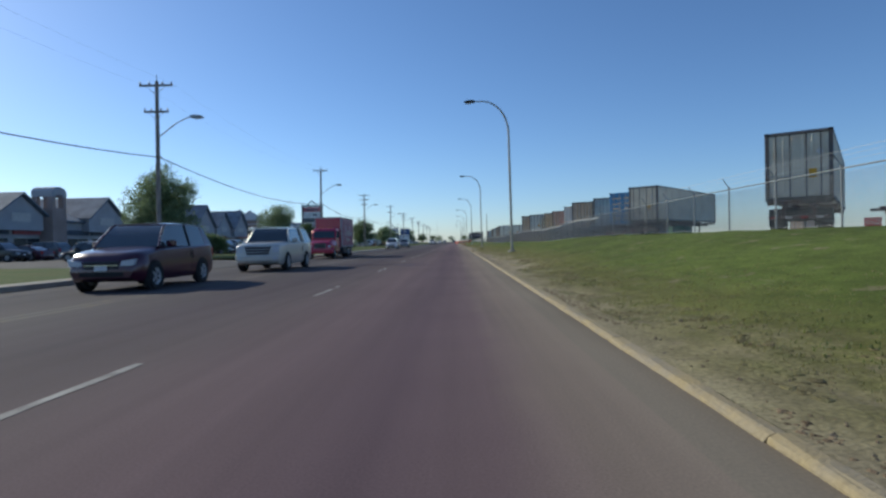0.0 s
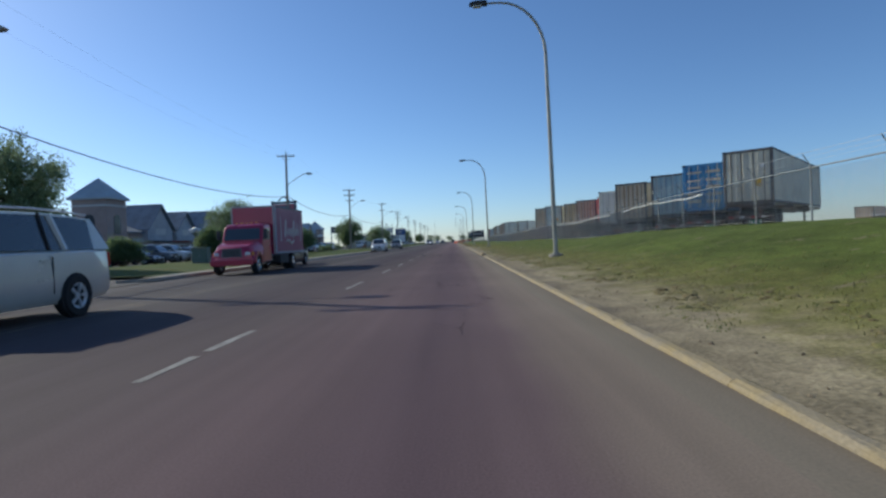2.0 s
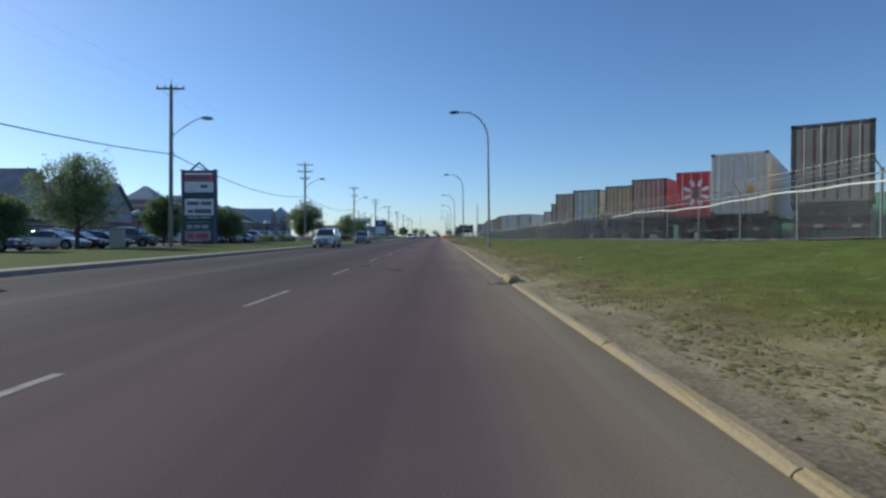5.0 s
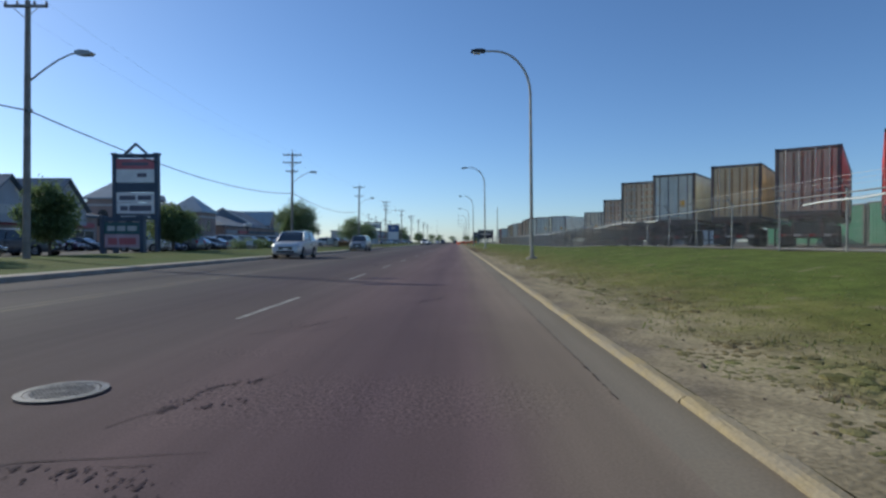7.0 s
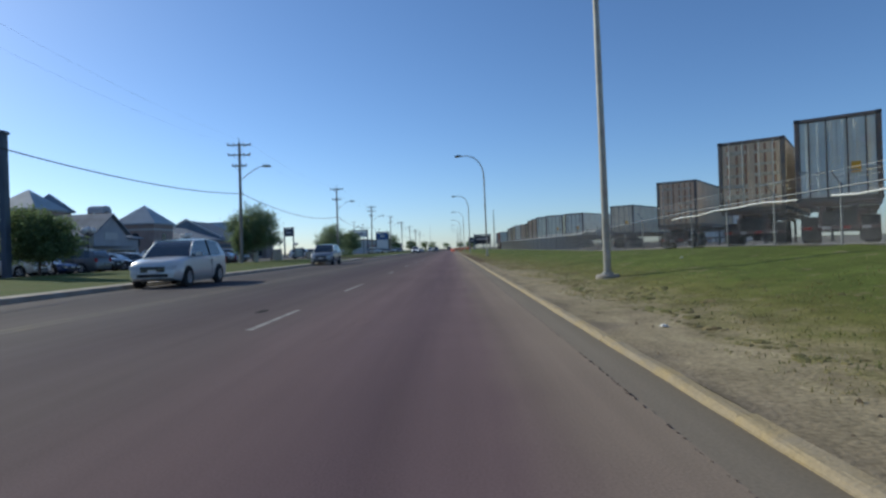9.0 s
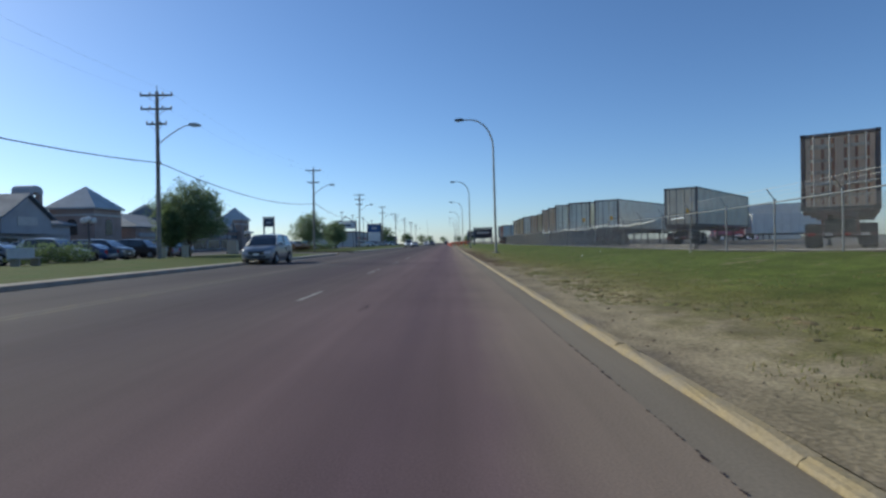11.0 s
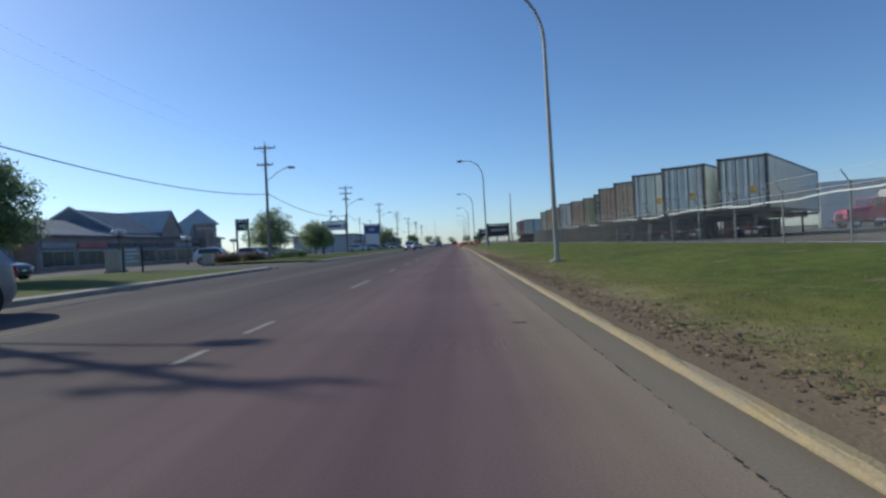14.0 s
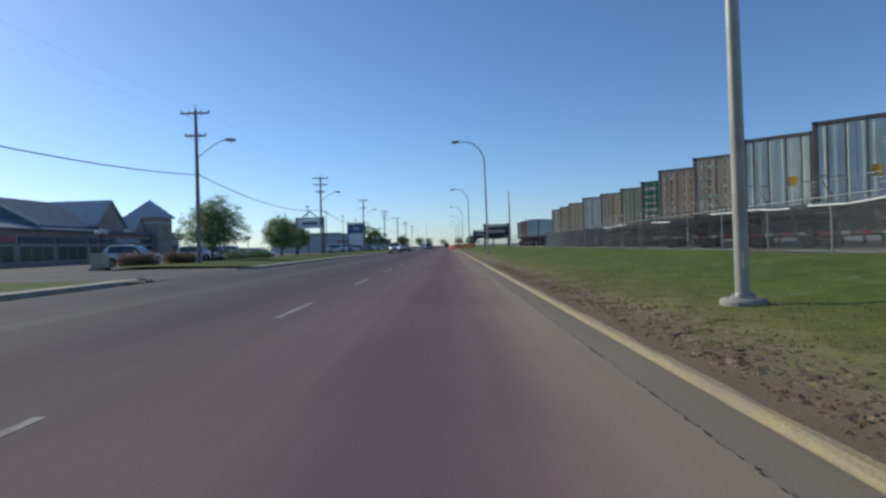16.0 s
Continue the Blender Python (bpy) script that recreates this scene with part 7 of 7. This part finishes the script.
for a, b in RUNS:
    y = a
    while y < min(b - 2.9, 420):
        part("kerb_stone", ks, None, kl, at=pose(0, y, 0))
        y += 3.0
    for yr, sg in ((a, -1), (b, 1)):
        if yr > 0 and yr < 300:
            pts = [(-12.09 - 1.3 * (1 - math.cos(t_)), yr + sg * 1.3 * math.sin(t_)) for t_ in [0.2 * q for q in range(8)]]
            s = Shape()
            for (xa, ya), (xb, yb) in zip(pts, pts[1:]):
                s.tube([(xa, ya, 0.08), (xb, yb, 0.08)], 0.085, 4)
            part("kerb_return", s, M_KERBG, kl)


def broken_kerb(at):
    t = thing("broken_kerb_block", "broken lump of yellow kerb tipped over in its gap", "kerb block", at)
    rs = random.Random(8)
    s = Shape()
    n = 9
    sect = [(-0.13, 0.0), (-0.14, 0.1), (-0.1, 0.17), (0.02, 0.19), (0.12, 0.17), (0.15, 0.09), (0.14, 0.0), (0.0, -0.02)]
    for i in range(n + 1):
        q = i / n
        k = 1.0 - 0.28 * max(0.0, q - 0.6) / 0.4 - (0.16 if i == 0 else 0)
        s.v += [(x * k + rs.uniform(-.012, .012), (q - 0.5) * 0.8 + rs.uniform(-.02, .02), z * k + rs.uniform(-.012, .012)) for x, z in sect]
    for i in range(n):
        for k in range(8):
            s.f.append((i * 8 + k, i * 8 + (k + 1) % 8, (i + 1) * 8 + (k + 1) % 8, (i + 1) * 8 + k))
    s.f += [tuple(range(8)), tuple(range(n * 8, n * 8 + 8))]
    part("block", s, M_KERB, t)
    for i in range(46):
        c = Vector((rs.gauss(-0.22, 0.12), rs.gauss(-0.42, 0.14), 0.0))
        g = rs.uniform(.012, .05)
        part("fragment", Shape().lathe([(0, -0.02), (g, -0.01), (g * rs.uniform(.5, .9), g * 0.5), (0, g * 0.8)], n=5, at=tuple(c)), M_EARTH if i % 3 else M_CONC, t)
    return t


broken_kerb(pose(1.66, 55.7, 0.015, 3, 0, 4))
struct("washed_soil", blob(1.66, 56.1, 0.2, 1.1, 0.01, 77, 24), M_SOIL, "dry soil washed through the gap in the kerb")


# ---- clods, tufts and litter on the verge ----
rt = np.random.RandomState(21)


def clumps(count, ya, yb, xlo, xspread, size, cut, flat):
    """Irregular low mounds of turf or earth, gathered where a noise field runs high."""
    s = Shape()
    made = 0
    while made < count:
        y, x = rt.uniform(ya, yb), xlo + abs(rt.normal()) * xspread
        if noise.noise((x * 0.9, y * 0.45, 9.0)) < cut:
            continue
        r = size * rt.uniform(0.35, 1.2) * (1.9 if rt.rand() < 0.12 else 1)
        z = verge_z(x, y)
        k = len(s.v)
        n = 9
        ph = rt.uniform(0, 6.28)
        for ring, (q, h) in enumerate(((1.0, -0.12), (0.8, 0.2), (0.42, 0.36))):
            for j in range(n):
                a = ph + 2 * math.pi * j / n
                w = q * rt.uniform(0.68, 1.25)
                s.v.append((x + r * w * math.cos(a), y + 1.25 * r * w * math.sin(a), z + r * flat * h * rt.uniform(0.6, 1.4)))
        s.v.append((x, y, z + r * flat * 0.4))
        for ring in range(2):
            for j in range(n):
                a, b = k + ring * n + j, k + ring * n + (j + 1) % n
                s.f.append((a, b, b + n, a + n))
        s.f += [(k + 2 * n + j, k + 2 * n + (j + 1) % n, k + 3 * n) for j in range(n)]
        made += 1
    return s


turf = part("turf_clumps", clumps(2600, 12, 118, 2.7, 0.8, 0.055, 0.05, 0.6).mesh("turf_clumps", M_CLUMP, True, fix=False), None)
tagged(turf, "dry brown-green turf clumps on bare dust", "turf", "", "stuff")
turf2 = part("turf_clumps", clumps(2600, 99, 150, 2.25, 0.55, 0.036, -0.05, 0.5).mesh("turf_clumps", M_CLUMP, True, fix=False), None)
tagged(turf2, "torn turf clumps at the edge of the grass", "turf", "", "stuff")
turf3 = part("turf_clumps", clumps(3200, 44, 66, 2.1, 0.95, 0.03, -0.1, 0.45).mesh("turf_clumps", M_CLUMP, True, fix=False), None)
tagged(turf3, "olive-brown turf clumps thick behind the broken kerb", "turf", "", "stuff")
lumps = part("earth_lumps", clumps(3200, 114, 160, 1.95, 0.42, 0.034, -0.3, 0.7).mesh("earth_lumps", M_EARTH, True, fix=False), None)
tagged(lumps, "dark broken earth lumps behind the kerb", "soil", "", "stuff")
turf4 = part("turf_clumps", clumps(1500, 2, 20, 2.05, 0.6, 0.03, -0.02, 0.45).mesh("turf_clumps", M_CLUMP, True, fix=False), None)
tagged(turf4, "torn turf clumps at the edge of the grass", "turf", "", "stuff")
lumps2 = part("earth_lumps", clumps(500, -2, 17, 1.8, 0.1, 0.018, -0.1, 0.7).mesh("earth_lumps", M_EARTH, True, fix=False), None)
tagged(lumps2, "dark crumbs of earth against the kerb", "soil", "", "stuff")

rs = np.random.RandomState(3)
vs, fs = [], []
OCT = np.array([(1, 0, 0), (-1, 0, 0), (0, 1, 0), (0, -1, 0), (0, 0, 1), (0, 0, -0.4)])
OF = [(0, 2, 4), (2, 1, 4), (1, 3, 4), (3, 0, 4), (2, 0, 5), (1, 2, 5), (3, 1, 5), (0, 3, 5)]
for i in range(9000):
    y = rs.uniform(-2, 160)
    dense = 1.0 if 118 < y < 150 else 0.35 if y < 14 else 0.12
    if rs.rand() > dense:
        continue
    x = 1.85 + abs(rs.normal()) * (0.55 if dense > 0.3 else 0.9)
    sz = rs.uniform(0.006, 0.018 if y < 14 else 0.024) * (1.6 if rs.rand() < 0.06 else 1)
    k = len(vs)
    p = np.array([x, y, verge_z(x, y)])
    vs += [tuple(p + q * sz * rs.uniform(0.6, 1.3, 3)) for q in OCT]
    fs += [tuple(a + k for a in f) for f in OF]
s = Shape()
s.v, s.f = vs, fs
clods = part("soil_clods", s.mesh("soil_clods", M_SOIL, fix=False), None)
tagged(clods, "crumbly soil clods behind the kerb", "soil", "", "stuff")
vs, fs = [], []
for i in range(26000):
    y = rs.uniform(0, 150)
    x = 2.3 + abs(rs.normal()) * 2.2
    if x > 9.5 or (x < 3.4 and noise.noise((x * 0.8, y * 0.4, 5.0)) < 0.05):
        continue
    z = verge_z(x, y) - 0.01
    for b in range(3):
        a, h, w = rs.uniform(0, 6.283), rs.uniform(0.02, 0.055), rs.uniform(0.006, 0.012)
        px, py = x + rs.normal() * 0.03, y + rs.normal() * 0.03
        k = len(vs)
        vs += [(px - w * math.sin(a), py + w * math.cos(a), z), (px + w * math.sin(a), py - w * math.cos(a), z), (px + h * 0.5 * math.cos(a), py + h * 0.5 * math.sin(a), z + h)]
        fs.append((k, k + 1, k + 2))
s = Shape()
s.v, s.f = vs, fs
tufts = part("grass_tufts", s.mesh("grass_tufts", M_STRAW, fix=False), None)
tagged(tufts, "short grass tufts, green with straw ends", "grass", "", "stuff")
for x, y in ((8.2, 121.0), (6.6, 118.4), (5.1, 63.0), (9.2, 112.0), (2.5, 81.5), (7.2, 92.5)):
    o = part("litter", blob(0, 0, 0.08, 0.05, 0.0, int(y), 9).prism([(-.03, 0.0), (.04, 0.0), (.02, .025), (-.03, .02)], -.03, .03), M_WHITE, at=pose(x, y, verge_z(x, y) + 0.012))
    tagged(o, "scrap of white paper litter on the grass", "litter", "litter on the verge")
